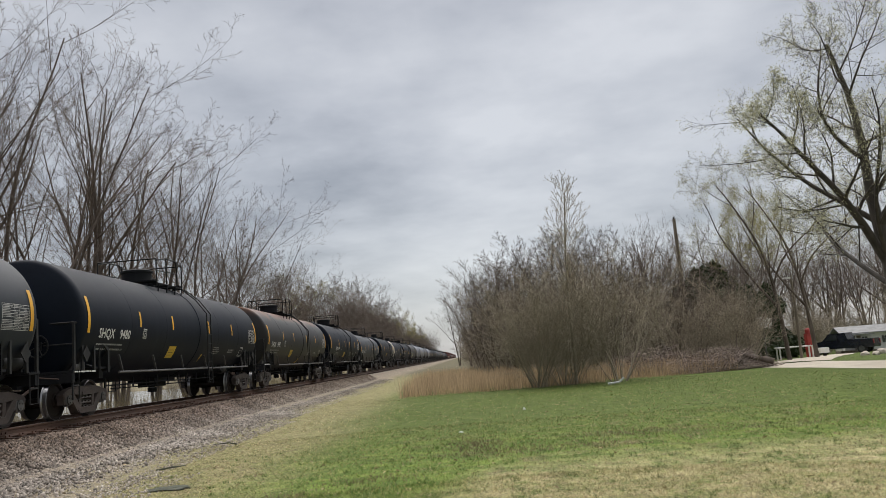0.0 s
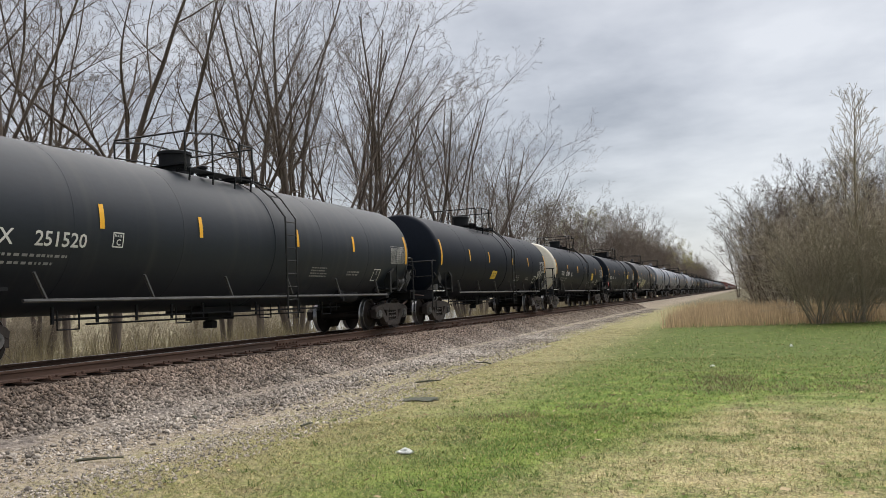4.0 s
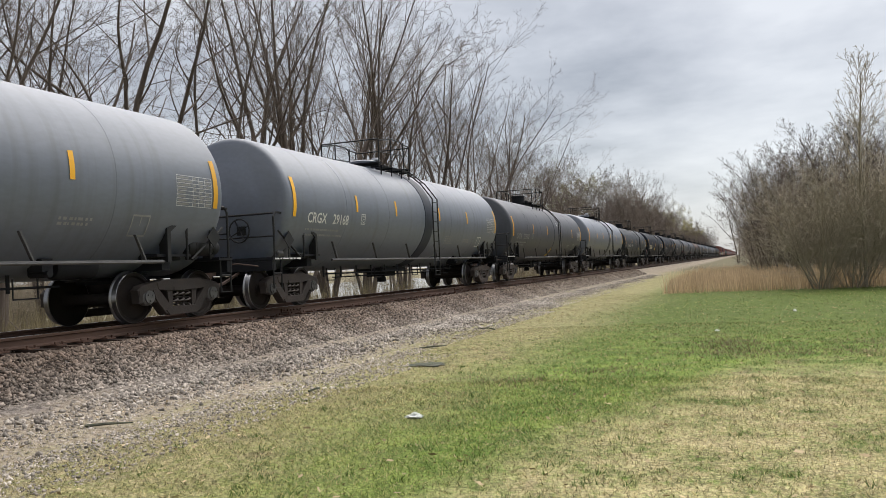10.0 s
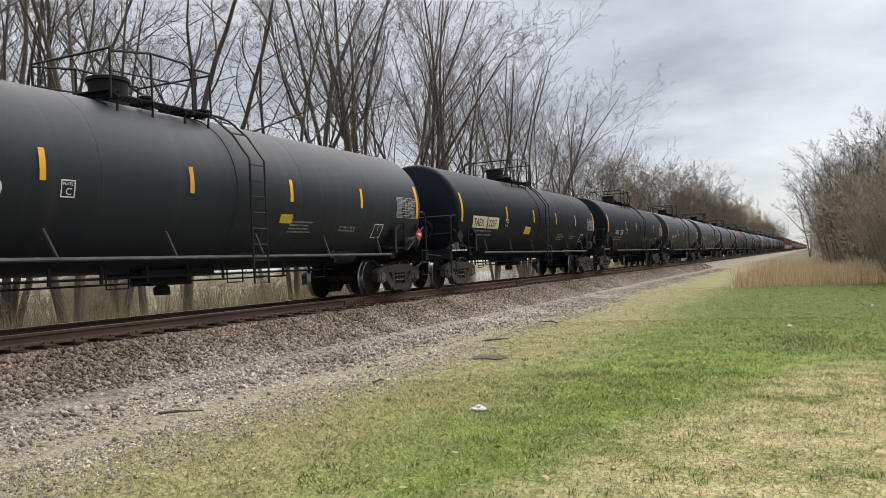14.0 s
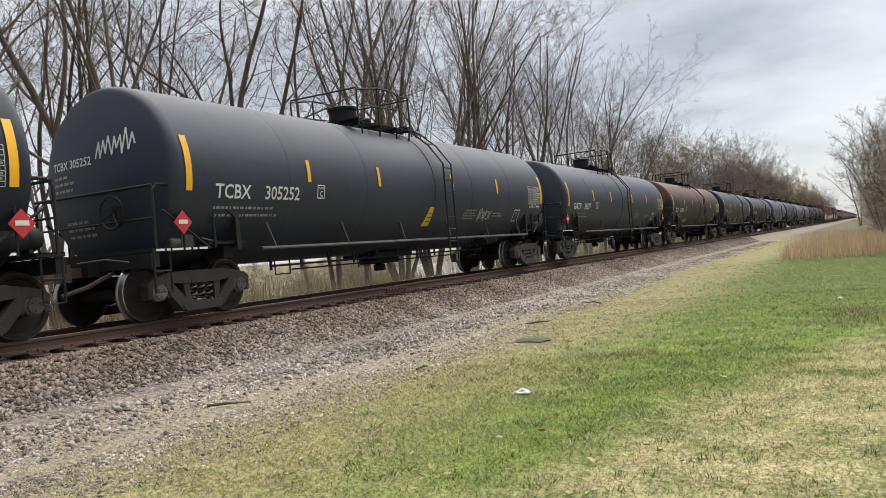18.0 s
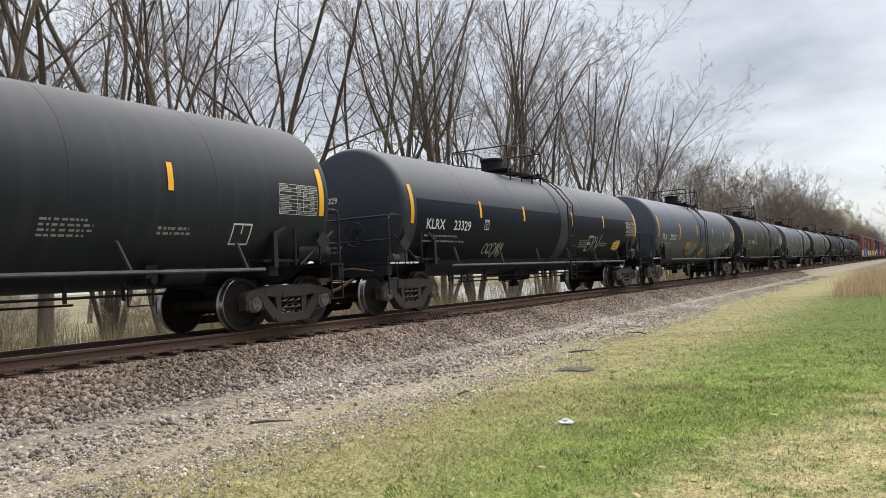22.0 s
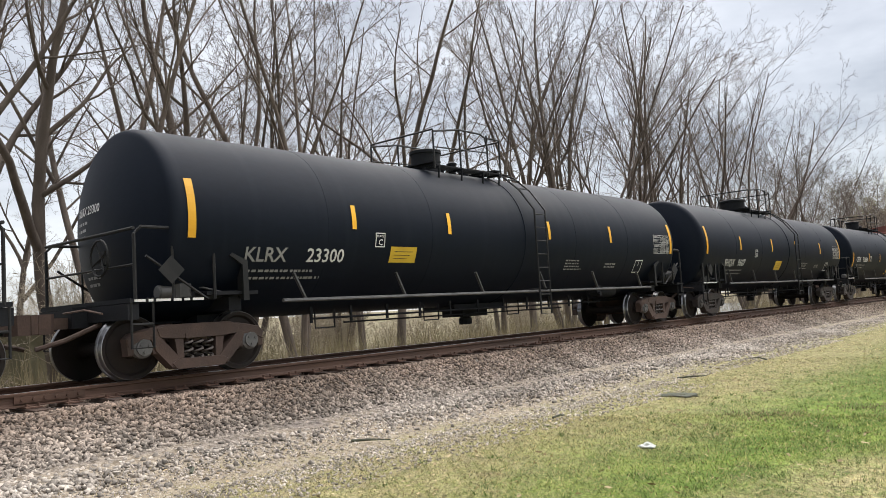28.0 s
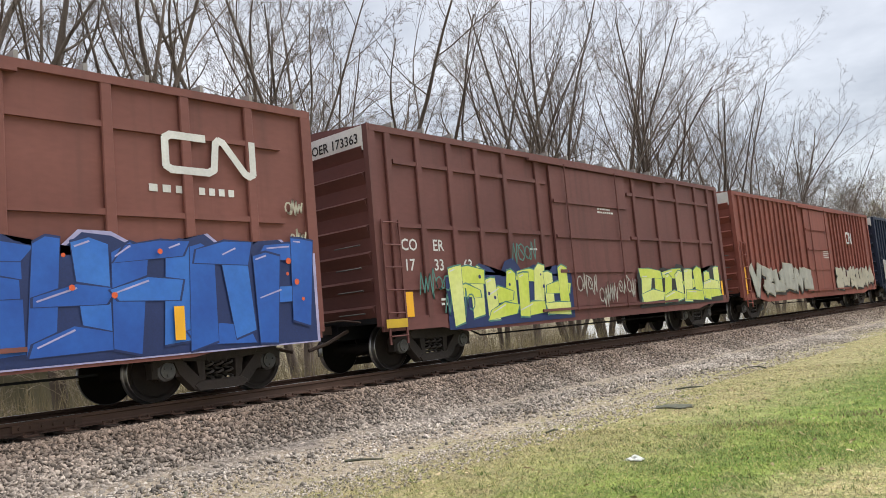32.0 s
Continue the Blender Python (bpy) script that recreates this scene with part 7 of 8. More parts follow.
def boxcar(length, paint, words, posts, ribs, door, end_white=False, door_ribs=2, fine_posts=None):
    car = tagged(new("boxcar"), words, "boxcar", "freight train cars")
    hb, z0, z1 = length / 2 - 0.72, 0.74, 4.60
    wall = panel(rect(-hb, z0 + 0.18, hb, z1), SIDE_X - 0.12, SIDE_X - 0.06).mesh("side_wall", paint)
    put("side_wall", wall, car)
    put("side_wall", wall, car, turn=(0, 0, math.pi))
    sill = panel([(-hb, z0 + 0.25), (-hb, z0), (-hb + 1.6, z0), (-hb + 2.4, z0 - 0.12), (hb - 2.4, z0 - 0.12), (hb - 1.6, z0), (hb, z0), (hb, z0 + 0.25)], SIDE_X - 0.06, SIDE_X - 0.005).mesh("side_sill", paint)
    put("side_sill", sill, car)
    put("side_sill", sill, car, turn=(0, 0, math.pi))
    # top chord and roof
    k = Kit()
    k.box(SIDE_X - 0.05, 0, z1 - 0.06, 0.12, 2 * hb, 0.12)
    ch = k.mesh("top_chord", paint)
    put("top_chord", ch, car)
    put("top_chord", ch, car, turn=(0, 0, math.pi))
    k = Kit()
    n = 18
    k.add([(-SIDE_X, -hb, z1), (0, -hb, z1 + 0.16), (SIDE_X, -hb, z1), (-SIDE_X, hb, z1), (0, hb, z1 + 0.16), (SIDE_X, hb, z1)], [(0, 1, 4, 3), (1, 2, 5, 4), (0, 2, 1), (3, 4, 5)])
    for q in range(n):
        put("roof_rib", cached("roof_rib", roof_rib), car, (0, -hb + 2 * hb * (q + 1) / n - 0.2, z1 + 0.07))
    put("roof", k.mesh("roof", paint), car)
    k = Kit()
    k.box(0, 0, 0.98, 2.9, 2 * hb, 0.14)
    k.box(0, 0, 0.80, 0.5, 2 * hb, 0.30)
    put("underframe", k.mesh("underframe", M_FRAME), car)
    # ribbed ends
    for s, turn in ((-1, 0.0), (1, math.pi)):
        k = Kit()
        k.box(0, -hb + 0.04, (z0 + z1) / 2 + 0.1, 2 * SIDE_X - 0.06, 0.06, z1 - z0 - 0.15)
        put("end_wall", k.mesh("end_wall", paint), car, turn=(0, 0, turn))
        for q in range(7):
            zz = z0 + 0.45 + q * 0.50
            k = Kit()
            k.add([(-1.35, -hb + 0.01, zz - 0.2), (1.35, -hb + 0.01, zz - 0.2), (1.35, -hb - 0.09, zz), (-1.35, -hb - 0.09, zz), (-1.35, -hb + 0.01, zz + 0.05), (1.35, -hb + 0.01, zz + 0.05)],
                  [(0, 1, 2, 3), (3, 2, 5, 4), (0, 3, 4), (1, 5, 2)])
            put("end_rib", k.mesh("end_rib", paint), car, turn=(0, 0, turn))
        if end_white and s < 0:
            k = Kit()
            k.box(0, -hb - 0.02, z1 - 0.24, 2 * SIDE_X - 0.1, 0.05, 0.46)
            put("end_panel", k.mesh("end_panel", M_WHITE), car, label="white top end panel")
        for cx in (-1.46, 1.46):
            k = Kit()
            k.box(cx, -hb + 0.05, (z0 + z1) / 2 + 0.05, 0.13, 0.20, z1 - z0 - 0.1)
            put("corner_post", k.mesh("corner_post", paint), car, turn=(0, 0, turn))
        k = Kit()
        for q in range(6):
            zz = 0.65 + q * 0.42
            k.tube([(SIDE_X + 0.07, -hb + 0.10, zz), (SIDE_X + 0.07, -hb + 0.55, zz)], 0.014, 5)
        for yy in (0.10, 0.55):
            k.box(SIDE_X + 0.045, -hb + yy, 1.65, 0.03, 0.04, 2.3)
        put("ladder", k.mesh("ladder", paint), car, turn=(0, 0, 0) if s < 0 else (0, 0, math.pi))
        k = Kit()
        for q in range(4):
            k.tube([(0.5, -hb - 0.14, 1.1 + q * 0.42), (1.2, -hb - 0.14, 1.1 + q * 0.42)], 0.013, 5)
        put("grab_iron", k.mesh("grab_iron", M_PIPE), car, turn=(0, 0, turn))
        y = s * (length / 2 - 2.45)
        add_truck(car, y)
        put("coupler", cached("coupler", coupler_mesh), car, (0, s * (length / 2 - 0.3), 0), turn=(0, 0, turn))
    for u in posts:
        k = Kit()
        k.chamfer(SIDE_X - 0.03, u, (z0 + z1) / 2 + 0.06, 0.07, 0.16 if not fine_posts else 0.09, z1 - z0 - 0.3, 0.015)
        put("side_post", k.mesh("side_post", paint), car)
    d0, d1 = door
    for zz in ribs:
        for a, b in ((-hb + 0.6, d0 - 0.15), (d1 + 0.15, hb - 0.6)):
            k = Kit()
            k.box(SIDE_X - 0.035, (a + b) / 2, zz, 0.05, b - a, 0.085)
            put("side_rib", k.mesh("side_rib", paint), car)
    # sliding door
    k = Kit()
    k.plate(rect(d0, z0 + 0.22, d1, z1 - 0.22), SIDE_X - 0.04, SIDE_X + 0.01)
    dr = put("door", k.mesh("door", paint), car)
    for q in range(1, door_ribs + 2):
        k = Kit()
        zz = z0 + 0.22 + (z1 - z0 - 0.44) * q / (door_ribs + 2)
        k.box(SIDE_X + 0.02, (d0 + d1) / 2, zz, 0.05, d1 - d0 - 0.1, 0.08)
        put("door_rib", k.mesh("door_rib", paint), dr)
    for u in (d0 + 0.6, d1 - 0.6):
        k = Kit()
        k.tube([(SIDE_X + 0.07, u, z0 + 0.1), (SIDE_X + 0.07, u, z1 - 0.15)], 0.02, 6)
        put("lock_rod", k.mesh("lock_rod", paint), dr)
    for zz in (z0 + 0.17, z1 - 0.16):
        k = Kit()
        k.box(SIDE_X + 0.03, (d0 + d1) / 2 + 0.8, zz, 0.07, (d1 - d0) * 1.9, 0.06)
        put("door_track", k.mesh("door_track", paint), car)
    k = Kit()
    k.tube([(0.9, -4.5, 0.50), (0.9, 4.5, 0.50)], 0.02, 5)
    k.tube([(0.9, -4.5, 0.50), (0.9, -5.3, 0.8)], 0.02, 5)
    put("brake_rod", k.mesh("brake_rod", M_FRAME), car)
    return car


def yellow_strip(car, u, z0, z1, w=0.14, x=SIDE_X + 0.012):
    k = Kit()
    k.plate(rect(u - w / 2, z0, u + w / 2, z1), x, x + 0.003)
    put("reflector_strip", k.mesh("reflector_strip", M_YELLOW), car, label="yellow reflective strip")


def small_lines(car, u, z, w, rows, seed, mat=None, x=SIDE_X + 0.01):
    rnd = random.Random(seed)
    k = Kit()
    for q in range(rows):
        a = u
        while a < u + w * rnd.uniform(0.7, 1):
            b = a + rnd.uniform(0.05, 0.14)
            k.plate(rect(a, z - q * 0.09 - 0.045, b, z - q * 0.09), x, x + 0.002)
            a = b + 0.03
    tagged(put("small_lettering", k.mesh("small_lettering", mat or M_WHITE), car), kind="stuff")


def rail_logo(car, u, z, s, x, wide=1.0):
    """The railway's mark, as one plain bent band of even width."""
    line = [(0.66, 0.84), (0.16, 0.84), (0.08, 0.76), (0.08, 0.16), (0.16, 0.08), (0.70, 0.08), (0.79, 0.16), (0.83, 0.76), (0.88, 0.84), (0.95, 0.80), (1.28, 0.14), (1.35, 0.08), (1.42, 0.14), (1.42, 0.88)]
    k, t = Kit(), 0.085
    for i, ((a, b), (c, d)) in enumerate(zip(line, line[1:])):
        a, c = a * wide, c * wide
        L = math.hypot(c - a, d - b)
        nu, nz = -(d - b) / L * t, (c - a) / L * t
        eu, ez = (c - a) / L * 0.03, (d - b) / L * 0.03
        ring = [(a - nu - eu, b - nz - ez), (c - nu + eu, d - nz + ez), (c + nu + eu, d + nz + ez), (a + nu - eu, b + nz - ez)]
        k.plate([(u + p * s, z + q * s) for p, q in ring], x, x + 0.003 + 0.0003 * i)
    put("mark", k.mesh("mark", M_WHITE), car, label="white painted band mark")


X1 = SIDE_X - 0.052
X2 = SIDE_X + 0.012


def boxcar_one(length):
    car = boxcar(length, M_OXIDE, "oxide-brown boxcar with blue and cream graffiti", (-7.45, -6.2, -5.33, -4.25, -3.27, -2.3, 1.3, 3.11, 4.51, 5.7, 6.83), (3.90, 2.68, 1.53), (-2.1, 1.1))
    for z, cells in ((3.36, ((-7.2, (0.24, 0.26, 0.26)), (-6.0, (0.26, 0.26, 0.12)), (-5.1, (0.26, 0.26)))), (2.96, ((-7.2, (0.26, 0.26, 0.24)), (-6.0, (0.10, 0.26, 0.26)), (-5.1, (0.26, 0.2))))):
        for u, widths in cells:
            word_bars(car, u, z, widths, 0.30, X1, M_WHITE)
    for body, u in (("CNA", -7.2), ("405", -6.0), ("625", -5.1)):
        put("lettering", plain_text(body, 0.38, u, 2.30, X1, M_WHITE, 0.95), car)
    small_lines(car, -7.2, 1.95, 1.0, 2, 3)
    small_lines(car, -1.5, 2.75, 0.9, 5, 4)
    small_lines(car, -0.6, 2.3, 0.7, 4, 5)
    rail_logo(car, 5.26, 3.30, 0.68, X1 + 0.055, 1.65)
    word_bars(car, 5.1, 3.02, (0.14, 0.14, 0.14, -0.1, 0.1, 0.1, 0.1, 0.1), 0.11, X1, M_WHITE)
    throw_up(car, 1.1, 7.85, 0.70, 2.42, 6, "blue", "navy", "navy", 3, X2 + 0.006, "orange", "solid blue block graffiti with dark blue lines", solid=True)
    throw_up(car, -7.7, -1.95, 0.72, 2.14, 5, "fade", "bone", "char", 8, X2 + 0.006, None, "cream graffiti fading to sage green, charcoal shadows", 0.2)
    tag_strokes(car, [(-7.5, 2.1), (-7.3, 1.2)], 3, M_SPRAY["bone"], 14, 0.16, flat=X2 + 0.05)
    for u in (-5.15, -1.95, 5.4):
        yellow_strip(car, u, 0.88, 1.36, 0.16, X2 + 0.05)
    yellow_strip(car, -7.95, 0.95, 1.95, 0.06)
    tag_strokes(car, [(7.45, 2.9), (7.5, 2.4)], 3, M_SPRAY["bone"], 12, 0.14, flat=X1 + 0.06)
    return car


def boxcar_two(length):
    car = boxcar(length, M_MAROON, "dark maroon boxcar with lime-green graffiti", (-7.53, -6.7, -5.76, -4.87, -3.88, -2.6, 2.14, 3.46, 4.9, 6.3, 7.3), (3.95, 2.72, 1.53), (-2.1, 1.6), end_white=True)
    for body, u, z in (("CO", -7.35, 2.25), ("ER", -6.45, 2.25), ("17", -7.30, 1.86), ("33", -6.45, 1.86), ("63", -5.55, 1.86)):
        put("lettering", plain_text(body, 0.32, u, z, X1, M_WHITE, 0.95), car)
    k = Kit()
    pts, faces = flat_text("COER 173363", 0.26)
    k.add([(-0.25 + a, -(length / 2 - 0.72) - 0.055, 4.28 + b) for a, b in pts], faces)
    put("lettering", k.mesh("lettering", M_DARKTEXT), car)
    small_lines(car, -6.4, 1.30, 0.9, 2, 6)
    small_lines(car, 0.0, 3.55, 0.9, 3, 7)
    small_lines(car, -3.2, 2.35, 0.35, 1, 8)
    throw_up(car, -6.1, -1.7, 0.72, 2.02, 4, "lime", "teal", "navy", 21, X2 + 0.006, "navy", "lime-green graffiti with dark blue shadows", 0.2, solid=True)
    throw_up(car, 1.9, 7.4, 0.82, 1.98, 4, "lime", "teal", "char", 22, X2 + 0.006, None, "lime-green graffiti letters", 0.1, solid=True)
    tag_strokes(car, [(-1.4, 1.5), (-0.4, 1.2), (0.6, 1.4)], 4, M_SPRAY["pale"], 15, flat=X2 + 0.06)
    tag_strokes(car, [(-7.0, 1.6), (-6.3, 1.2), (-3.9, 2.25)], 4, M_SPRAY["teal"], 16, flat=X2 + 0.01)
    yellow_strip(car, -7.3, 0.98, 1.45, 0.20, X2)
    yellow_strip(car, 7.55, 0.98, 1.45, 0.14, X2)
    k = Kit()
    k.plate(rect(-8.0, 0.80, -7.45, 0.96), X2 + 0.05, X2 + 0.054)
    put("yellow_decal", k.mesh("yellow_decal", M_DECAL_YEL), car)
    return car


def boxcar_three(length):
    hb = length / 2 - 0.72
    posts = [(-hb + 0.6) + q * 0.52 for q in range(int((hb - 2.2) / 0.52))] + [2.4 + q * 0.52 for q in range(int((hb - 2.6) / 0.52))]
    car = boxcar(length, M_REDBROWN, "ribbed red-brown boxcar with pale faded graffiti", posts, (), (-1.5, 1.9), end_white=True, fine_posts=True)
    throw_up(car, -hb + 0.7, -1.5, 0.76, 2.15, 6, "pale", "bone", "char", 31, X2 + 0.006, None, "pale grey faded graffiti", 0.25)
    throw_up(car, 2.0, hb - 0.4, 0.80, 2.05, 6, "bone", "pale", "char", 32, X2 + 0.006, None, "bone-white faded graffiti", 0.25)
    rail_logo(car, 4.6, 3.0, 0.62, X2)
    small_lines(car, 0.6, 2.7, 0.8, 5, 9, x=X2 + 0.01)
    yellow_strip(car, -hb + 0.3, 0.95, 1.9, 0.12, X2)
    return car


def boxcar_four(length, paint, words, seed):
    hb = length / 2 - 0.72
    posts = [(-hb + 0.6) + q * 0.55 for q in range(int((hb - 2.2) / 0.55))] + [2.4 + q * 0.55 for q in range(int((hb - 2.6) / 0.55))]
    car = boxcar(length, paint, words, posts, (), (-1.6, 1.8), end_white=True, fine_posts=True)
    throw_up(car, -hb + 0.6, -2.0, 0.9, 2.4, 5, "pale", "white", "violet", seed, X2 + 0.006, None, "faded pale graffiti", 0.3)
    return car


def tag_strokes(car, spots, loops, mat, seed, size=0.28, flat=None, width=0.016):
    """A scrawled tag: looping strokes, on the round shell or on a flat side."""
    rnd = random.Random(seed)
    k = Kit()
    for u, v in spots:
        pts = []
        for q in range(loops):
            c = u + q * size * 0.85
            if rnd.random() < 0.4:
                for i in range(4):
                    pts.append((c + i * size * 0.22 + rnd.uniform(-0.1, 0.1) * size, v + (1 if i % 2 else -1) * size * rnd.uniform(0.5, 1.15)))
            else:
                a, r = rnd.uniform(0, 6), size * rnd.uniform(0.45, 0.75)
                for i in range(8):
                    pts.append((c + size * 0.35 + 0.7 * r * math.cos(a - i * 0.85), v + r * math.sin(a - i * 0.85)))
        for (a0, b0), (a1, b1) in zip(pts, pts[1:]):
            du, dv = a1 - a0, b1 - b0
            L = math.hypot(du, dv) or 1
            nu, nv = -dv / L * width, du / L * width
            cuts = 1 if flat is not None else max(1, int(abs(dv) / 0.12))
            for c in range(cuts):
                f0, f1 = c / cuts, (c + 1) / cuts
                p0, q0, p1, q1 = a0 + du * f0, b0 + dv * f0, a0 + du * f1, b0 + dv * f1
                ring = [(p0 - nu, q0 - nv), (p1 - nu, q1 - nv), (p1 + nu, q1 + nv), (p0 + nu, q0 + nv)]
                k.add([(flat, p, q) if flat is not None else on_side(p, q, 0.016) for p, q in ring], [(0, 1, 2, 3)])
    z = 0 if flat is not None else Z_TANK
    ob = tagged(put("graffiti_tag", k.mesh("graffiti_tag", mat), car, (0, 0, z), label="scrawled spray-paint tag"), kind="stuff")
    return ob if flat is not None else fit_shell(ob, car)


def head_strokes(car, length, u, v, mat, seed):
    rnd = random.Random(seed)
    k = Kit()
    pts = []
    for i in range(15):
        pts.append((u + i * 0.055 + rnd.uniform(-0.02, 0.02), v + (1 if i % 2 else -1) * rnd.uniform(0.07, 0.20) + i * 0.008))
    for (a0, b0), (a1, b1) in zip(pts, pts[1:]):
        L = math.hypot(a1 - a0, b1 - b0) or 1
        nu, nv = -(b1 - b0) / L * 0.015, (a1 - a0) / L * 0.015
        k.add([on_head(p, q, length, 0.016) for p, q in ((a0 - nu, b0 - nv), (a1 - nu, b1 - nv), (a1 + nu, b1 + nv), (a0 + nu, b0 + nv))], [(0, 1, 2, 3)])
    fit_shell(put("graffiti_tag", k.mesh("graffiti_tag", mat), car, (0, 0, Z_TANK), label="scrawled spray-paint tag"), car)


def sprayed_word(car, body, size, u, v, squeeze):
    """Fat cream letters sprayed on a round flank, with a round blot before them."""
    for name, fat, lift, mat in (("graffiti_outline", 0.075, 0.009, M_SPRAY["char"]), ("graffiti_fill", 0.045, 0.015, M_SPRAY["cream"])):
        k, at = Kit(), u
        for i, letter in enumerate(body):
            pts, faces = flat_text(letter, size, fat)
            k.add([on_side(at + a * squeeze + 0.16 * b, v + b + (0.05 if i % 2 else -0.02), lift + 0.0004 * i) for a, b in pts], faces)
            at += (max(p[0] for p in pts) - min(p[0] for p in pts)) * squeeze * 0.93
        r = size * (0.20 if fat < 0.06 else 0.235)
        k.add([on_side(u - 0.30, v + 0.28 * size, lift)] + [on_side(u - 0.30 + r * math.cos(a * 0.524), v + 0.28 * size + 1.35 * r * math.sin(a * 0.524), lift) for a in range(12)], [(0, 1 + a, 1 + (a + 1) % 12) for a in range(12)])
        fit_shell(stuff(name, k.mesh(name, mat), car, (0, 0, Z_TANK), label="cream sprayed graffiti letters"), car)


more = [529.28, 546.79, 564.25, 584.0, 602.4, 620.2, 638.0, 656.0, 674.0, 692.0]
for i, make in enumerate((boxcar_one, boxcar_two, boxcar_three, lambda n: boxcar_four(n, M_NAVY, "navy-blue ribbed boxcar with faded graffiti", 41), lambda n: boxcar_four(n, M_OXIDE, "oxide-brown ribbed boxcar with faded graffiti", 42), lambda n: boxcar_four(n, M_REDBROWN, "red-brown ribbed boxcar with pale faded graffiti", 43))):
    couple(make(more[i + 1] - more[i]), (more[i] + more[i + 1]) / 2)
for i in range(6, 9):
    couple(tank_car(more[i + 1] - more[i], M_BLACK_OLD, "faded black tank car far along the train", seed=900 + i, detail=False), (more[i] + more[i + 1]) / 2)


def far_freight(length, paint, tank):
    """A car of the train's far tail."""
    car = tagged(new("tank_car" if tank else "boxcar"), "dark tank car far back in the train" if tank else "rust-brown boxcar far back in the train", "tank car" if tank else "boxcar", "freight train cars")
    if tank:
        put("tank", cached(("tank", 16.4), lambda: tank_mesh(16.4)), car, (0, 0, Z_TANK), paint)
        put("manway_housing", cached(("hump", "drum"), lambda: hump_mesh("drum")), car, (0, 0, Z_TANK))
    else:
        k = Kit()
        k.chamfer(0, 0, 2.65, 3.0, length - 1.4, 3.9, 0.04)
        put("body", k.mesh("body", paint), car)
        k = Kit()
        k.prism([(-1.52, -length / 2 + 0.7), (1.52, -length / 2 + 0.7), (1.52, length / 2 - 0.7), (-1.52, length / 2 - 0.7)], 4.6, 4.72)
        put("roof", k.mesh("roof", M_GALV), car)
    for s in (-1, 1):
        truck = put("truck", cached("bolster", bolster_mesh), car, (0, s * (length / 2 - 2.1), 0), M_TRUCK)
        put("side_frame", cached("sideframe", sideframe_mesh), truck, mat=M_TRUCK)
        put("coupler", cached("coupler", coupler_mesh), car, (0, s * (length / 2 - 0.3), 0), turn=(0, 0, 0 if s < 0 else math.pi))
    return car


for i in range(44):
    couple(far_freight(17.9, (M_BLACK_OLD, M_OXIDE, M_MAROON, M_GREY_DARK, M_BLACK)[i * 7 % 5], i * 7 % 5 in (0, 3, 4)), 692.0 + 17.9 * (i + 0.5))
by_number = {i: car for i, (car, y) in enumerate(CARS)}
sprayed_word(by_number[8], "MBARK", 1.12, -4.25, -1.13, 0.80)
tag_strokes(by_number[8], [(1.2, -0.6)], 3, M_SPRAY["pale"], 52, 0.2)
tag_strokes(by_number[21], [(-4.2, -0.9)], 5, M_SPRAY["pale"], 53, 0.26)
for u0, v0, u1, v1 in ((2.86, -0.95, 2.98, -0.42), (2.98, -0.44, 3.34, -0.40), (2.92, -0.68, 3.2, -0.64), (2.86, -0.93, 3.12, -0.90), (3.30, -0.98, 3.42, -0.40), (3.42, -0.40, 3.62, -0.52), (3.62, -0.52, 3.40, -0.70), (3.40, -0.70, 3.74, -0.98), (3.70, -0.42, 3.80, -0.94), (3.80, -0.94, 4.10, -0.36)):
    stroke = Kit()
    side_quad(stroke, u0, v0, u0 + 0.042, v1, 0.016, u1 - u0) if abs(v1 - v0) > 0.1 else side_quad(stroke, u0, v0 - 0.02, u1, v1 + 0.02, 0.016)
    fit_shell(stuff("graffiti_stroke", stroke.mesh("graffiti_stroke", M_SPRAY["pale"]), by_number[21], (0, 0, Z_TANK), label="white sprayed stroke"), by_number[21])

tag_strokes(by_number[22], [(-2.25, -0.72)], 7, M_SPRAY["pale"], 55, 0.27, width=0.013)
tag_strokes(by_number[22], [(-2.3, -1.02)], 6, M_SPRAY["pale"], 75, 0.24, width=0.012)
tag_strokes(by_number[22], [(2.55, -0.86)], 7, M_SPRAY["pale"], 56, 0.22, width=0.011)
blot = Kit()
ring = blob(random.Random(9), 0.95, 1.6, -0.86, -0.38, 0.18, 16)
blot.add([on_side(1.27, -0.62, 0.008)] + [on_side(p, q, 0.008) for p, q in ring], [(0, 1 + q, 1 + (q + 1) % 16) for q in range(16)])
fit_shell(put("paint_blot", blot.mesh("paint_blot", M_BLOT), by_number[22], (0, 0, Z_TANK), label="faded blue paint blot"), by_number[22])
tag_strokes(by_number[22], [(6.15, -0.6)], 3, M_SPRAY["pale"], 57, 0.2)
tag_strokes(by_number[19], [(-4.5, -0.95)], 9, M_SPRAY["pale"], 58, 0.16, width=0.012)
tag_strokes(by_number[5], [(6.0, -0.5)], 5, M_SPRAY["pale"], 59, 0.22)
tag_strokes(by_number[17], [(3.1, -0.7)], 5, M_SPRAY["pale"], 60, 0.2, width=0.012)
head_strokes(by_number[17], 16.5, 0.1, 0.45, M_SPRAY["white"], 61)
head_strokes(by_number[19], 16.6, 0.05, 0.55, M_SPRAY["white"], 62)
head_strokes(by_number[19], 16.6, 0.15, 0.20, M_SPRAY["white"], 63)

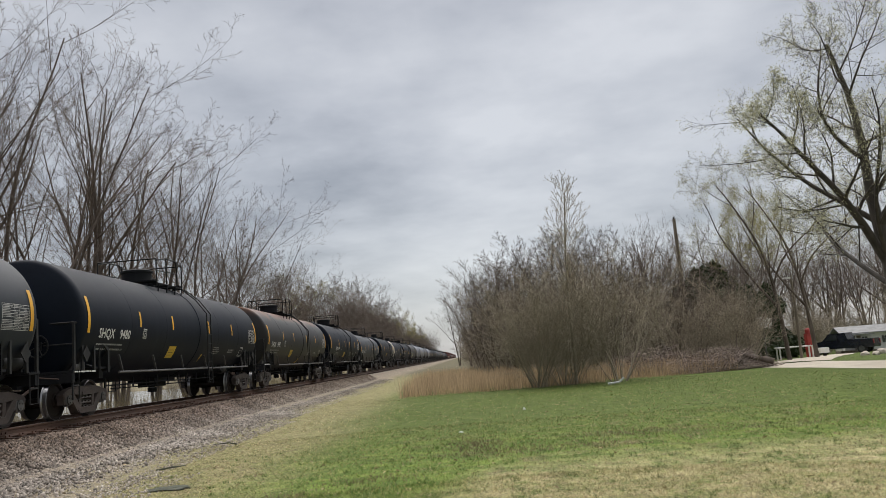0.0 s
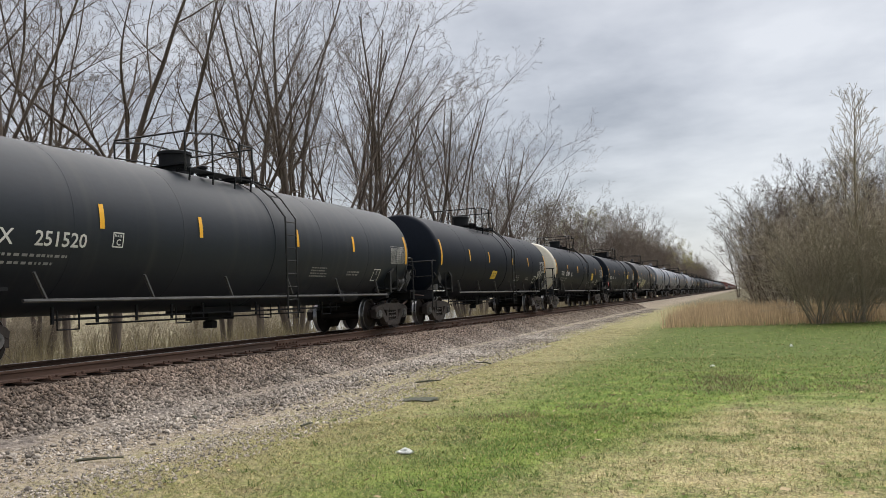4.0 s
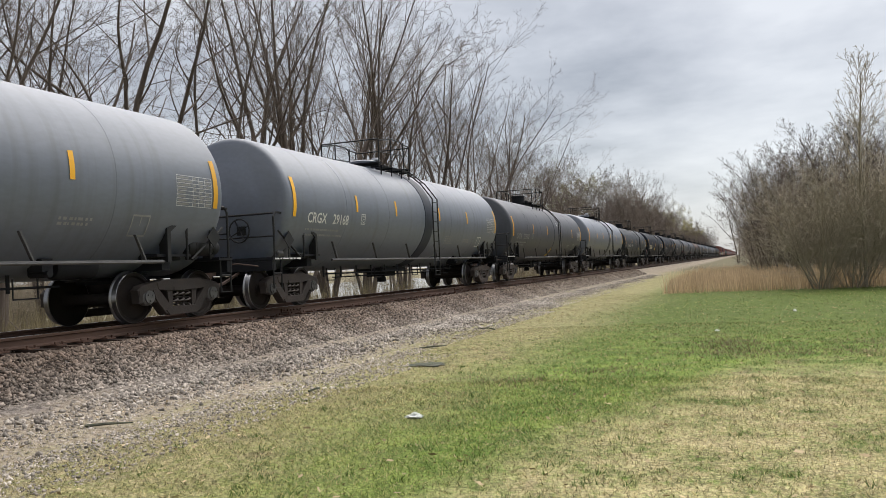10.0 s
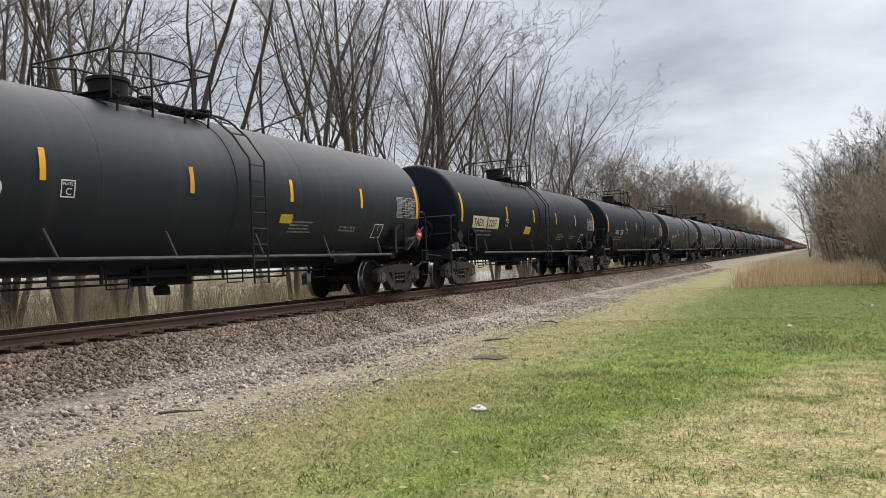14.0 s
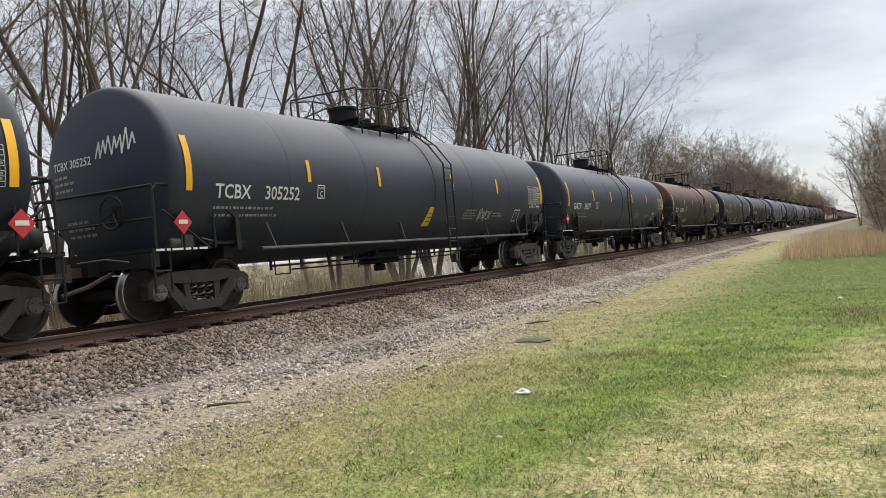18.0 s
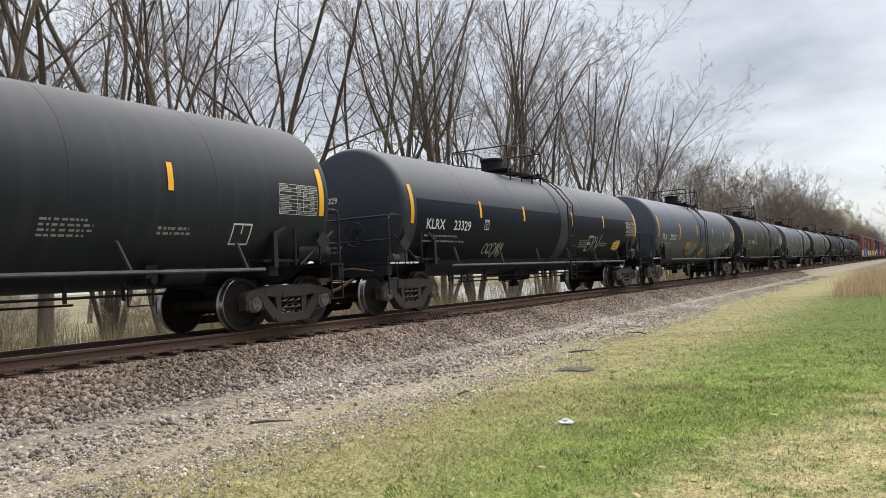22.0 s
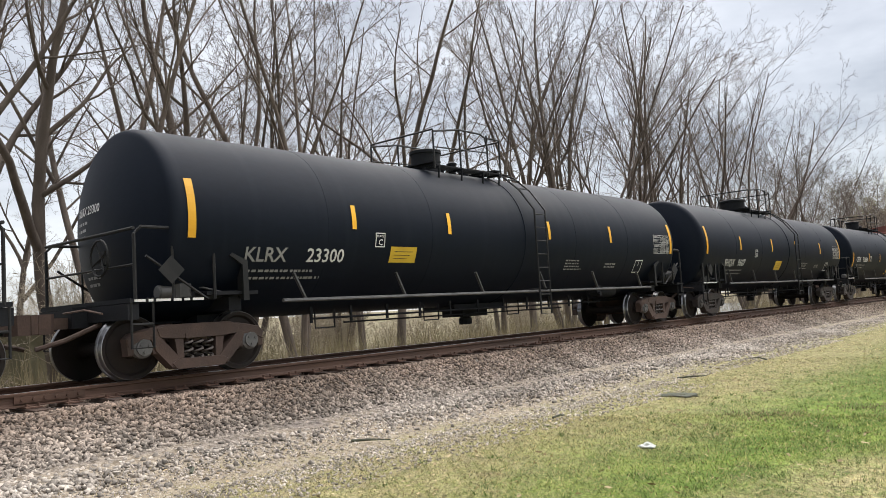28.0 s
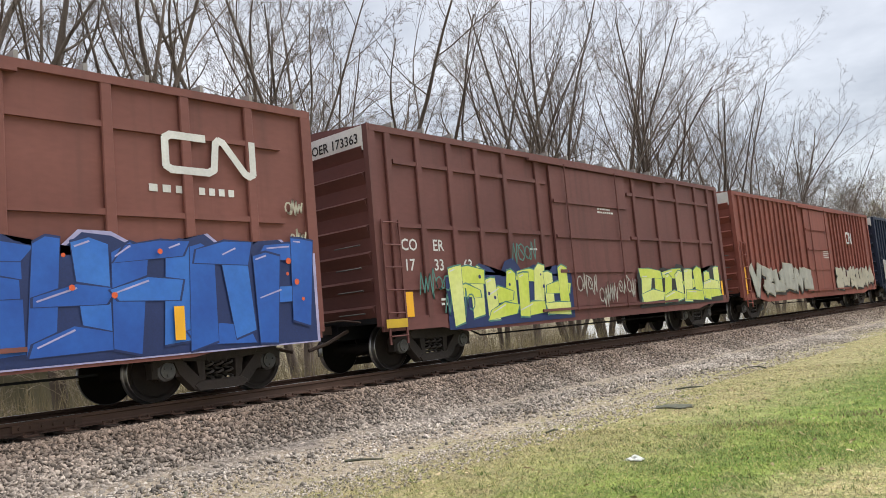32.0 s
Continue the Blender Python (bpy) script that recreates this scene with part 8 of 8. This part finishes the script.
# ---- across the lawn: drive, house, pickup, pole, brush ----
M_DRIVE = surf("pale_dirt_drive", (0.40, 0.35, 0.28), (0.54, 0.49, 0.40), 0.5, 0.95, 0.4, fine_scale=15)
M_SIDING = surf("white_house_siding", (0.66, 0.65, 0.62), (0.74, 0.73, 0.70), 1.0, 0.7)
M_ROOFING = surf("pale_grey_roofing", (0.22, 0.22, 0.22), (0.32, 0.32, 0.32), 1.5, 0.85, 0.2)
M_WINDOW = surf("dark_window_glass", (0.03, 0.035, 0.04), (0.05, 0.055, 0.06), 0.8, 0.12, spec=0.8)
M_NAVYCAR = surf("dark_blue_car_paint", (0.010, 0.012, 0.022), (0.016, 0.019, 0.032), 1.0, 0.22, spec=0.7)
M_TYRE = surf("black_tyre_rubber", (0.015, 0.015, 0.015), (0.03, 0.03, 0.03), 6.0, 0.9)
M_POLE = surf("weathered_pole_wood", (0.14, 0.115, 0.09), (0.24, 0.20, 0.16), 1.0, 0.9, 0.4, stretch=(6, 6, 0.4))
M_STICK = surf("dead_brush_sticks", (0.16, 0.125, 0.105), (0.30, 0.245, 0.21), 1.2, 0.95, island=0.45)
M_PAPER = surf("white_litter_paper", (0.55, 0.57, 0.54), (0.68, 0.69, 0.67), 9.0, 0.7, 0.2)
M_DEBRIS = surf("dark_rotten_debris", (0.045, 0.05, 0.036), (0.095, 0.10, 0.07), 8.0, 0.95, 0.5)
M_LEAF = surf("dead_tan_leaves", (0.28, 0.21, 0.12), (0.42, 0.33, 0.20), 4.0, 0.9, island=0.4)
M_REDPAINT = surf("faded_red_paint", (0.35, 0.04, 0.03), (0.25, 0.03, 0.03), 2.0, 0.6)
M_WATER = surf("still_marsh_water", (0.03, 0.032, 0.022), (0.05, 0.05, 0.035), 0.2, 0.06, spec=0.9)


def strip_mesh(name, pts, width, mat, lift=0.012):
    k = Kit()
    rows = []
    for i, (x, y) in enumerate(pts):
        a, b = pts[max(0, i - 1)], pts[min(len(pts) - 1, i + 1)]
        d = Vector((b[0] - a[0], b[1] - a[1])).normalized()
        w = width * (1 + 0.12 * noise.noise((x * 0.3, y * 0.3, 4)))
        for q in (-1, -0.5, 0, 0.5, 1):
            px, py = x - d.y * w / 2 * q, y + d.x * w / 2 * q
            rows.append((px, py, height(px, py) + lift + 0.02 * (1 - abs(q))))
    k.add(rows, [(i * 5 + j, i * 5 + j + 1, i * 5 + j + 6, i * 5 + j + 5) for i in range(len(pts) - 1) for j in range(4)])
    return k.mesh(name, mat, smooth=60)


def bezier(a, b, c, n=18):
    return [((1 - t) ** 2 * a[0] + 2 * t * (1 - t) * b[0] + t * t * c[0], (1 - t) ** 2 * a[1] + 2 * t * (1 - t) * b[1] + t * t * c[1]) for t in [q / n for q in range(n + 1)]]


tagged(new("drive", strip_mesh("drive", bezier((15.6, 41.0), (16.3, 31.0), (22.0, 18.0)), 4.4, M_DRIVE)), "pale dirt drive at the lawn's edge", "drive", kind="structure")
tagged(new("side_drive", strip_mesh("side_drive", bezier((17.0, 42.0), (21.0, 50.0), (30.0, 66.0)), 3.0, M_DRIVE, 0.03)), "narrow dirt lane to the white house", "drive", kind="structure")


def make_house():
    x, y = by_bearing(-26.2, far=79)
    z = height(x, y)
    h = tagged(new("house"), "small white-sided house with a porch and grey roof", "house")
    h.location, h.rotation_euler, h.scale = (x, y, z), (0, 0, radians(-8)), (0.66, 0.66, 0.66)
    k = Kit()
    k.box(1.0, 2.0, 1.25, 7.0, 4.0, 2.5)
    put("wall", k.mesh("wall", M_SIDING), h)
    for q in range(11):
        k = Kit()
        k.box(1.0, -0.012, 0.2 + q * 0.215, 7.0, 0.03, 0.03)
        put("siding_board", k.mesh("siding_board", M_SIDING), h)
    k = Kit()
    k.add([(-3.0, -0.5, 2.45), (5.0, -0.5, 2.45), (5.0, 2.0, 3.35), (-3.0, 2.0, 3.35), (-3.0, 4.4, 2.45), (5.0, 4.4, 2.45), (-3.0, -0.5, 2.55), (5.0, -0.5, 2.55), (5.0, 2.0, 3.47), (-3.0, 2.0, 3.47), (-3.0, 4.4, 2.55), (5.0, 4.4, 2.55)],
          [(0, 1, 2, 3), (3, 2, 5, 4), (6, 9, 8, 7), (9, 10, 11, 8), (0, 6, 7, 1), (4, 5, 11, 10), (0, 3, 9, 6), (3, 4, 10, 9), (1, 7, 8, 2), (2, 8, 11, 5)])
    put("roof", k.mesh("roof", M_ROOFING), h)
    k = Kit()
    k.box(-1.5, -1.0, 2.35, 4.4, 2.2, 0.10)
    put("porch_roof", k.mesh("porch_roof", M_ROOFING), h)
    for px in (-3.5, -1.6, 0.4):
        k = Kit()
        k.box(px, -1.95, 1.15, 0.10, 0.10, 2.3)
        put("porch_post", k.mesh("porch_post", M_SIDING), h)
    k = Kit()
    k.box(-1.5, -1.0, 0.15, 4.4, 2.2, 0.3)
    put("porch_deck", k.mesh("porch_deck", M_POLE), h)
    for wx in (-1.6, 0.1, 2.6):
        k = Kit()
        k.box(wx, -0.05, 1.5, 0.85, 0.06, 1.1)
        w = put("window", k.mesh("window", M_SIDING), h)
        k = Kit()
        for s in (-0.19, 0.19):
            k.box(wx + s, -0.09, 1.5, 0.34, 0.02, 0.95)
        put("pane", k.mesh("pane", M_WINDOW), w)
    k = Kit()
    k.box(-0.8, -0.05, 1.15, 0.85, 0.06, 2.0)
    put("door", k.mesh("door", M_POLE), h)


def wheel_part(parent, at, r=0.38, w=0.24):
    k = Kit()
    k.lathe([(r * 0.6, -w / 2), (r * 0.95, -w / 2), (r, -w / 2 + 0.04), (r, w / 2 - 0.04), (r * 0.95, w / 2), (r * 0.6, w / 2)], "x", 20)
    wh = put("wheel", k.mesh("wheel", M_TYRE, smooth=40), parent, at)
    k = Kit()
    k.lathe([(r * 0.62, -w / 2 - 0.005), (r * 0.5, -w / 2 + 0.03), (r * 0.5, w / 2 - 0.03), (r * 0.62, w / 2 + 0.005)], "x", 16)
    put("rim", k.mesh("rim", M_CAP), wh)


def make_pickup():
    x, y = by_bearing(-24.95, far=76)
    p = tagged(new("pickup_truck"), "dark blue pickup truck parked by the house", "pickup truck")
    p.location, p.rotation_euler = (x, y, height(x, y)), (0, 0, radians(46))
    k = Kit()
    side = [(-2.7, 0.45), (2.65, 0.45), (2.7, 0.95), (2.55, 1.05), (1.35, 1.12), (0.75, 1.72), (-0.55, 1.76), (-0.75, 1.18), (-2.65, 1.16), (-2.72, 0.6)]
    k.plate(side, -0.92, 0.92)
    put("body", k.mesh("body", M_NAVYCAR, smooth=30), p)
    for s in (-1, 1):
        k = Kit()
        k.plate([(0.70, 1.18), (1.12, 1.18), (0.66, 1.62), (0.1, 1.66), (0.1, 1.18)], s * 0.925 - 0.004, s * 0.925 + 0.004)
        put("side_window", k.mesh("side_window", M_WINDOW), p)
        for yy in (-1.75, 1.75):
            wheel_part(p, (s * 0.80, yy, 0.38))
        k = Kit()
        k.box(s * 0.7, 2.70, 0.82, 0.34, 0.05, 0.2)
        put("headlight", k.mesh("headlight", M_CAP), p)
        k = Kit()
        k.box(s * 0.80, -2.72, 0.92, 0.14, 0.04, 0.34)
        put("tail_light", k.mesh("tail_light", M_REDPAINT), p)
    k = Kit()
    k.box(0, 2.72, 0.52, 1.8, 0.12, 0.18)
    k2 = put("bumper", k.mesh("bumper", M_CAP), p)
    k = Kit()
    k.box(0, 1.07, 1.42, 1.5, 0.04, 0.55, Matrix.Rotation(radians(46), 3, "X"))
    put("windscreen", k.mesh("windscreen", M_WINDOW), p)


def make_pole():
    x, y = by_bearing(-15.45, far=55)
    p = tagged(new("utility_pole"), "weathered wooden utility pole by the woods", "utility pole")
    p.location, p.rotation_euler = (x, y, height(x, y)), (0, radians(-0.6), 0)
    k = Kit()
    k.lathe([(0.17, -0.3), (0.16, 2.0), (0.13, 7.0), (0.11, 9.9)], "z", 12)
    put("shaft", k.mesh("shaft", M_POLE, smooth=50), p)
    k = Kit()
    k.lathe([(0.05, 0), (0.07, 0.08), (0.04, 0.16)], "z", 8, (0, 0, 9.9))
    put("insulator", k.mesh("insulator", M_CAP), p)


def sticks(name, cx, cy, rx, ry, tall, n, seed, label):
    rnd = random.Random(seed)
    k = Kit()
    for q in range(n):
        a, r = rnd.uniform(0, 6.283), math.sqrt(rnd.random())
        x, y = cx + rx * r * math.cos(a), cy + ry * r * math.sin(a)
        z = height(x, y) + tall * (1 - r * r) * rnd.random()
        d = Vector((rnd.gauss(0, 1), rnd.gauss(0, 0.7), rnd.gauss(0.25, 0.35))).normalized()
        L = rnd.uniform(0.5, 1.7)
        b = Vector((x, y, z)) - d * L / 2
        b.z = max(b.z, height(x, y))
        m = b + d * L / 2 + Vector((rnd.gauss(0, 0.08), rnd.gauss(0, 0.08), rnd.gauss(0, 0.08)))
        k.tube([b, m, b + d * L], [rnd.uniform(0.012, 0.03), 0.014, 0.006], 4)
    tagged(new(name, k.mesh(name, M_STICK)), label, "brush pile", kind="stuff")


make_house()
make_pickup()
make_pole()
sticks("brush_pile", 12.2, 39.6, 2.4, 1.3, 1.25, 700, 4, "heap of cut dead branches at the lawn's corner")
sticks("brush_heap", 9.6, 41.5, 3.2, 1.6, 1.5, 600, 5, "low tangle of dead branches beside the thicket")
sticks("fallen_branches", -17.5, 14.0, 3.0, 16.0, 0.5, 420, 6, "fallen grey branches among the marsh reeds")
sticks("fallen_twigs", -18.5, 36.0, 3.0, 14.0, 0.5, 260, 7, "fallen branches in the marsh grass")


def make_log():
    k = Kit()
    pts = [(14.4, 38.6, -0.62), (13.9, 38.8, -0.45), (13.2, 39.2, -0.25)]
    k.tube(pts, [0.16, 0.14, 0.11], 9)
    tagged(new("log", k.mesh("log", M_BARK, smooth=50)), "dark cut log sticking out of the brush pile", "log")


make_log()


def make_hoop():
    x, y = by_bearing(-20.25, far=58)
    h = tagged(new("basketball_hoop"), "old basketball hoop on a leaning post", "basketball hoop")
    h.location = (x, y, height(x, y))
    k = Kit()
    k.tube([(0, 0, -0.1), (0, 0, 2.6)], 0.05, 8)
    put("post", k.mesh("post", M_CAP), h)
    k = Kit()
    k.box(0, -0.25, 2.6, 1.0, 0.04, 0.7, Matrix.Rotation(radians(12), 3, "Y"))
    put("backboard", k.mesh("backboard", M_SIDING), h)
    k = Kit()
    k.tube([(0.22 * math.cos(a * 0.523), -0.5 + 0.22 * math.sin(a * 0.523), 2.35) for a in range(13)], 0.012, 5)
    put("rim", k.mesh("rim", M_REDPAINT), h)


make_hoop()


def yard_bits():
    # things by the lane
    x, y = by_bearing(-22.0, far=62)
    t = tagged(new("yard_table"), "white plank table in the yard", "table")
    t.location = (x, y, height(x, y))
    k = Kit()
    k.box(0, 0, 0.85, 2.6, 0.7, 0.08)
    put("tabletop", k.mesh("tabletop", M_SIDING), t)
    for sx in (-1.15, 1.15):
        for sy in (-0.28, 0.28):
            k = Kit()
            k.box(sx, sy, 0.40, 0.09, 0.09, 0.82)
            put("leg", k.mesh("leg", M_SIDING), t)
    x, y = by_bearing(-22.95, far=66)
    t = tagged(new("fuel_stand"), "tall faded red painted stand in the yard", "stand")
    t.location = (x, y, height(x, y))
    k = Kit()
    k.chamfer(0, 0, 0.9, 0.5, 0.5, 1.8, 0.08)
    put("cabinet", k.mesh("cabinet", M_REDPAINT), t)
    k = Kit()
    k.lathe([(0.16, 1.8), (0.2, 1.85), (0.2, 2.1), (0.1, 2.2)], "z", 10)
    put("top", k.mesh("top", M_REDPAINT), t)
    x, y = by_bearing(-23.6, far=66)
    t = tagged(new("cargo_trailer"), "small white utility trailer in the yard", "trailer")
    t.location, t.rotation_euler, t.scale = (x, y, height(x, y)), (0, 0, 0.5), (0.55, 0.55, 0.55)
    k = Kit()
    k.chamfer(0, 0, 0.85, 1.9, 1.2, 0.7, 0.05)
    put("body", k.mesh("body", M_SIDING), t)
    for s in (-0.7, 0.7):
        wheel_part(t, (s, 0, 0.30), 0.30, 0.18)
    x, y = by_bearing(-22.35, far=58)
    t = tagged(new("lamp_post"), "slender dark yard pole with a small white lamp", "pole")
    t.location = (x, y, height(x, y))
    k = Kit()
    k.lathe([(0.10, -0.2), (0.09, 3.0), (0.07, 5.6)], "z", 10)
    put("shaft", k.mesh("shaft", M_POLE, smooth=50), t)
    k = Kit()
    k.box(-0.3, 0, 5.4, 0.5, 0.12, 0.10)
    put("lamp_head", k.mesh("lamp_head", M_SIDING), t)
    # boulders by the great tree
    rnd = random.Random(6)
    for q, (deg, far, s) in enumerate(((-26.0, 52, 0.26), (-27.0, 54, 0.34), (-26.6, 51, 0.22), (-17.0, 43, 0.24))):
        x, y = by_bearing(deg, far=far)
        bm = bmesh.new()
        bmesh.ops.create_icosphere(bm, subdivisions=2, radius=s)
        for v in bm.verts:
            v.co *= 1 + 0.28 * noise.noise(v.co * 2.1 / s + Vector((q * 3, 0, 0)))
            v.co.z *= 0.7
        me = bpy.data.meshes.new("boulder")
        bm.to_mesh(me)
        bm.free()
        me.materials.append(M_STONE)
        ob = tagged(new("boulder", me), "weathered grey boulder at the yard's edge", "boulder", "boulders")
        ob.location = (x, y, height(x, y) + s * 0.3)


yard_bits()


def litter():
    rnd = random.Random(2)

    def scrap(name, x, y, w, d, hgt, mat, label, category):
        k = Kit()
        n = 7
        vs = []
        for j in range(n):
            for i in range(n):
                u, v = i / (n - 1) - 0.5, j / (n - 1) - 0.5
                fall = max(0, 1 - 1.9 * max(abs(u), abs(v)))
                rag = 0.55 + 0.55 * rnd.random() if max(abs(u), abs(v)) > 0.3 else 1.0
                px, py = x + u * w * rag, y + v * d * rag
                vs.append((px, py, height(px, py) + 0.015 + hgt * (0.25 + fall) * rnd.uniform(0.4, 1.0)))
        k.add(vs, [(j * n + i, j * n + i + 1, (j + 1) * n + i + 1, (j + 1) * n + i) for j in range(n - 1) for i in range(n - 1)])
        o = len(k.v)
        k.add([(a, b, c - 0.012) for a, b, c in vs], [(j * n + i, (j + 1) * n + i, (j + 1) * n + i + 1, j * n + i + 1) for j in range(n - 1) for i in range(n - 1)])
        tagged(new(name, k.mesh(name, mat)), label, category)

    scrap("paper_scrap", -3.375, 7.81, 0.19, 0.12, 0.045, M_PAPER, "crumpled white paper lying on the grass", "paper")
    scrap("debris", -5.01, 12.27, 0.72, 0.46, 0.035, M_DEBRIS, "dark rotten debris on the grassy verge", "debris")
    scrap("cup", 1.2, 23.0, 0.10, 0.10, 0.07, M_PAPER, "small white cup lying on the lawn", "litter")
    scrap("paper_bit", -0.6, 17.6, 0.10, 0.08, 0.03, M_PAPER, "small scrap of white paper on the lawn", "litter")
    k = Kit()
    k.tube([(5.5, 33.4, height(5.5, 33.4) + 0.06), (5.95, 33.3, height(6, 33) + 0.10), (6.15, 33.25, height(6, 33) + 0.28)], [0.05, 0.05, 0.04], 7)
    tagged(new("branch", k.mesh("branch", M_PAPER, smooth=50)), "bleached white branch stub lying on the lawn", "branch")
    for x, y, L in ((-6.9, 6.8, 0.5), (-7.4, 9.5, 0.35), (-6.2, 14.8, 0.6), (-5.9, 19.0, 0.7), (-7.0, 4.6, 0.4), (-5.6, 9.4, 0.3)):
        a = rnd.uniform(0, 3.14)
        k = Kit()
        k.tube([(x, y, height(x, y) + 0.02), (x + L * 0.5 * math.cos(a), y + L * 0.5 * math.sin(a), height(x, y) + 0.04), (x + L * math.cos(a + 0.3), y + L * math.sin(a + 0.3), height(x, y) + 0.02)], [0.018, 0.015, 0.008], 5)
        tagged(new("stick", k.mesh("stick", M_DEBRIS)), "short dark stick lying on the verge", "stick", "sticks on the verge")
    # dead leaves and stems strewn over lawn and verge
    n = 2600
    px = rng.uniform(-7.5, 9, n)
    py = 4.5 + 22 * rng.uniform(0, 1, n) ** 1.5
    z = np.array([height(a, b) for a, b in zip(px, py)]) + rng.uniform(0.02, 0.06, n)
    c = np.column_stack([px, py, z])
    a = np.column_stack([rng.normal(0, 0.018, n), rng.normal(0, 0.018, n), rng.normal(0, 0.008, n)])
    b = np.column_stack([rng.normal(0, 0.011, n), rng.normal(0, 0.011, n), rng.normal(0, 0.006, n)])
    v = np.stack([c - a, c + b, c + a, c - b], 1).reshape(-1, 3)
    me = bpy.data.meshes.new("fallen_leaves")
    me.from_pydata(v.tolist(), [], np.arange(len(v)).reshape(-1, 4).tolist())
    me.materials.append(M_LEAF)
    tagged(new("fallen_leaves", me), "dead tan leaves and stems strewn over the lawn", "leaves", kind="stuff")


litter()


def make_marsh_water():
    k = Kit()
    ring = [(-19.5, 36), (-19, 46), (-20, 57), (-27, 78), (-36, 104), (-52, 158), (-74, 172), (-86, 160), (-76, 122), (-56, 90), (-38, 64), (-27, 45)]
    k.add([(a, b, -1.24) for a, b in ring], [tuple(range(len(ring) - 1, -1, -1))])
    me = k.mesh("marsh_water", M_WATER)
    tagged(new("marsh_water", me), "still sky-bright marsh water among the trees", "water", kind="structure")


make_marsh_water()


def make_shed():
    s = tagged(new("shed"), "low olive shed with two white-framed windows behind the track", "shed")
    s.location, s.rotation_euler = (-28.0, 11.0, height(-28, 11)), (0, 0, radians(-62))
    M_OLIVE = surf("olive_board_wall", (0.13, 0.12, 0.07), (0.19, 0.17, 0.11), 1.0, 0.85)
    k = Kit()
    k.box(0, 1.5, 1.1, 6.0, 3.0, 2.2)
    put("wall", k.mesh("wall", M_OLIVE), s)
    k = Kit()
    k.add([(-3.3, -0.3, 2.15), (3.3, -0.3, 2.15), (3.3, 3.3, 2.6), (-3.3, 3.3, 2.6), (-3.3, -0.3, 2.25), (3.3, -0.3, 2.25), (3.3, 3.3, 2.7), (-3.3, 3.3, 2.7)], [(3, 2, 1, 0), (4, 5, 6, 7), (0, 1, 5, 4), (1, 2, 6, 5), (2, 3, 7, 6), (3, 0, 4, 7)])
    put("roof", k.mesh("roof", M_ROOFING), s)
    for wx in (-0.9, 1.3):
        k = Kit()
        k.box(wx, -0.03, 1.2, 0.75, 0.06, 0.8)
        w = put("window", k.mesh("window", M_SIDING), s)
        k = Kit()
        for a in (-0.16, 0.16):
            for b in (-0.17, 0.17):
                k.box(wx + a, -0.065, 1.2 + b, 0.26, 0.01, 0.27)
        put("pane", k.mesh("pane", M_WINDOW), w)


make_shed()


# ---- what moves: the train rolls by, its wheels turn ----
SPEED, GAIN = 16.453, 0.0213


def rolled(t):
    return SPEED * t + GAIN * t * t / 2


def motions():
    times = [k * 2.0 for k in range(17)]
    for car, y in CARS:
        walk(car, [(t, pose(TRACK_X, y - rolled(t), 0)) for t in times])
    spin = {}
    ticks = [k / 30 for k in range(0, 961)]
    for w, yy in WHEELSETS:
        if yy not in spin:
            walk(w, [(t, pose(0, yy, 0.4572, math.degrees(rolled(t) / 0.4572) % 360.0)) for t in ticks])
            spin[yy] = (w.animation_data.action, w.animation_data.action_slot)
        else:
            w.rotation_mode = "QUATERNION"
            w.animation_data_create()
            w.animation_data.action, w.animation_data.action_slot = spin[yy]


motions()
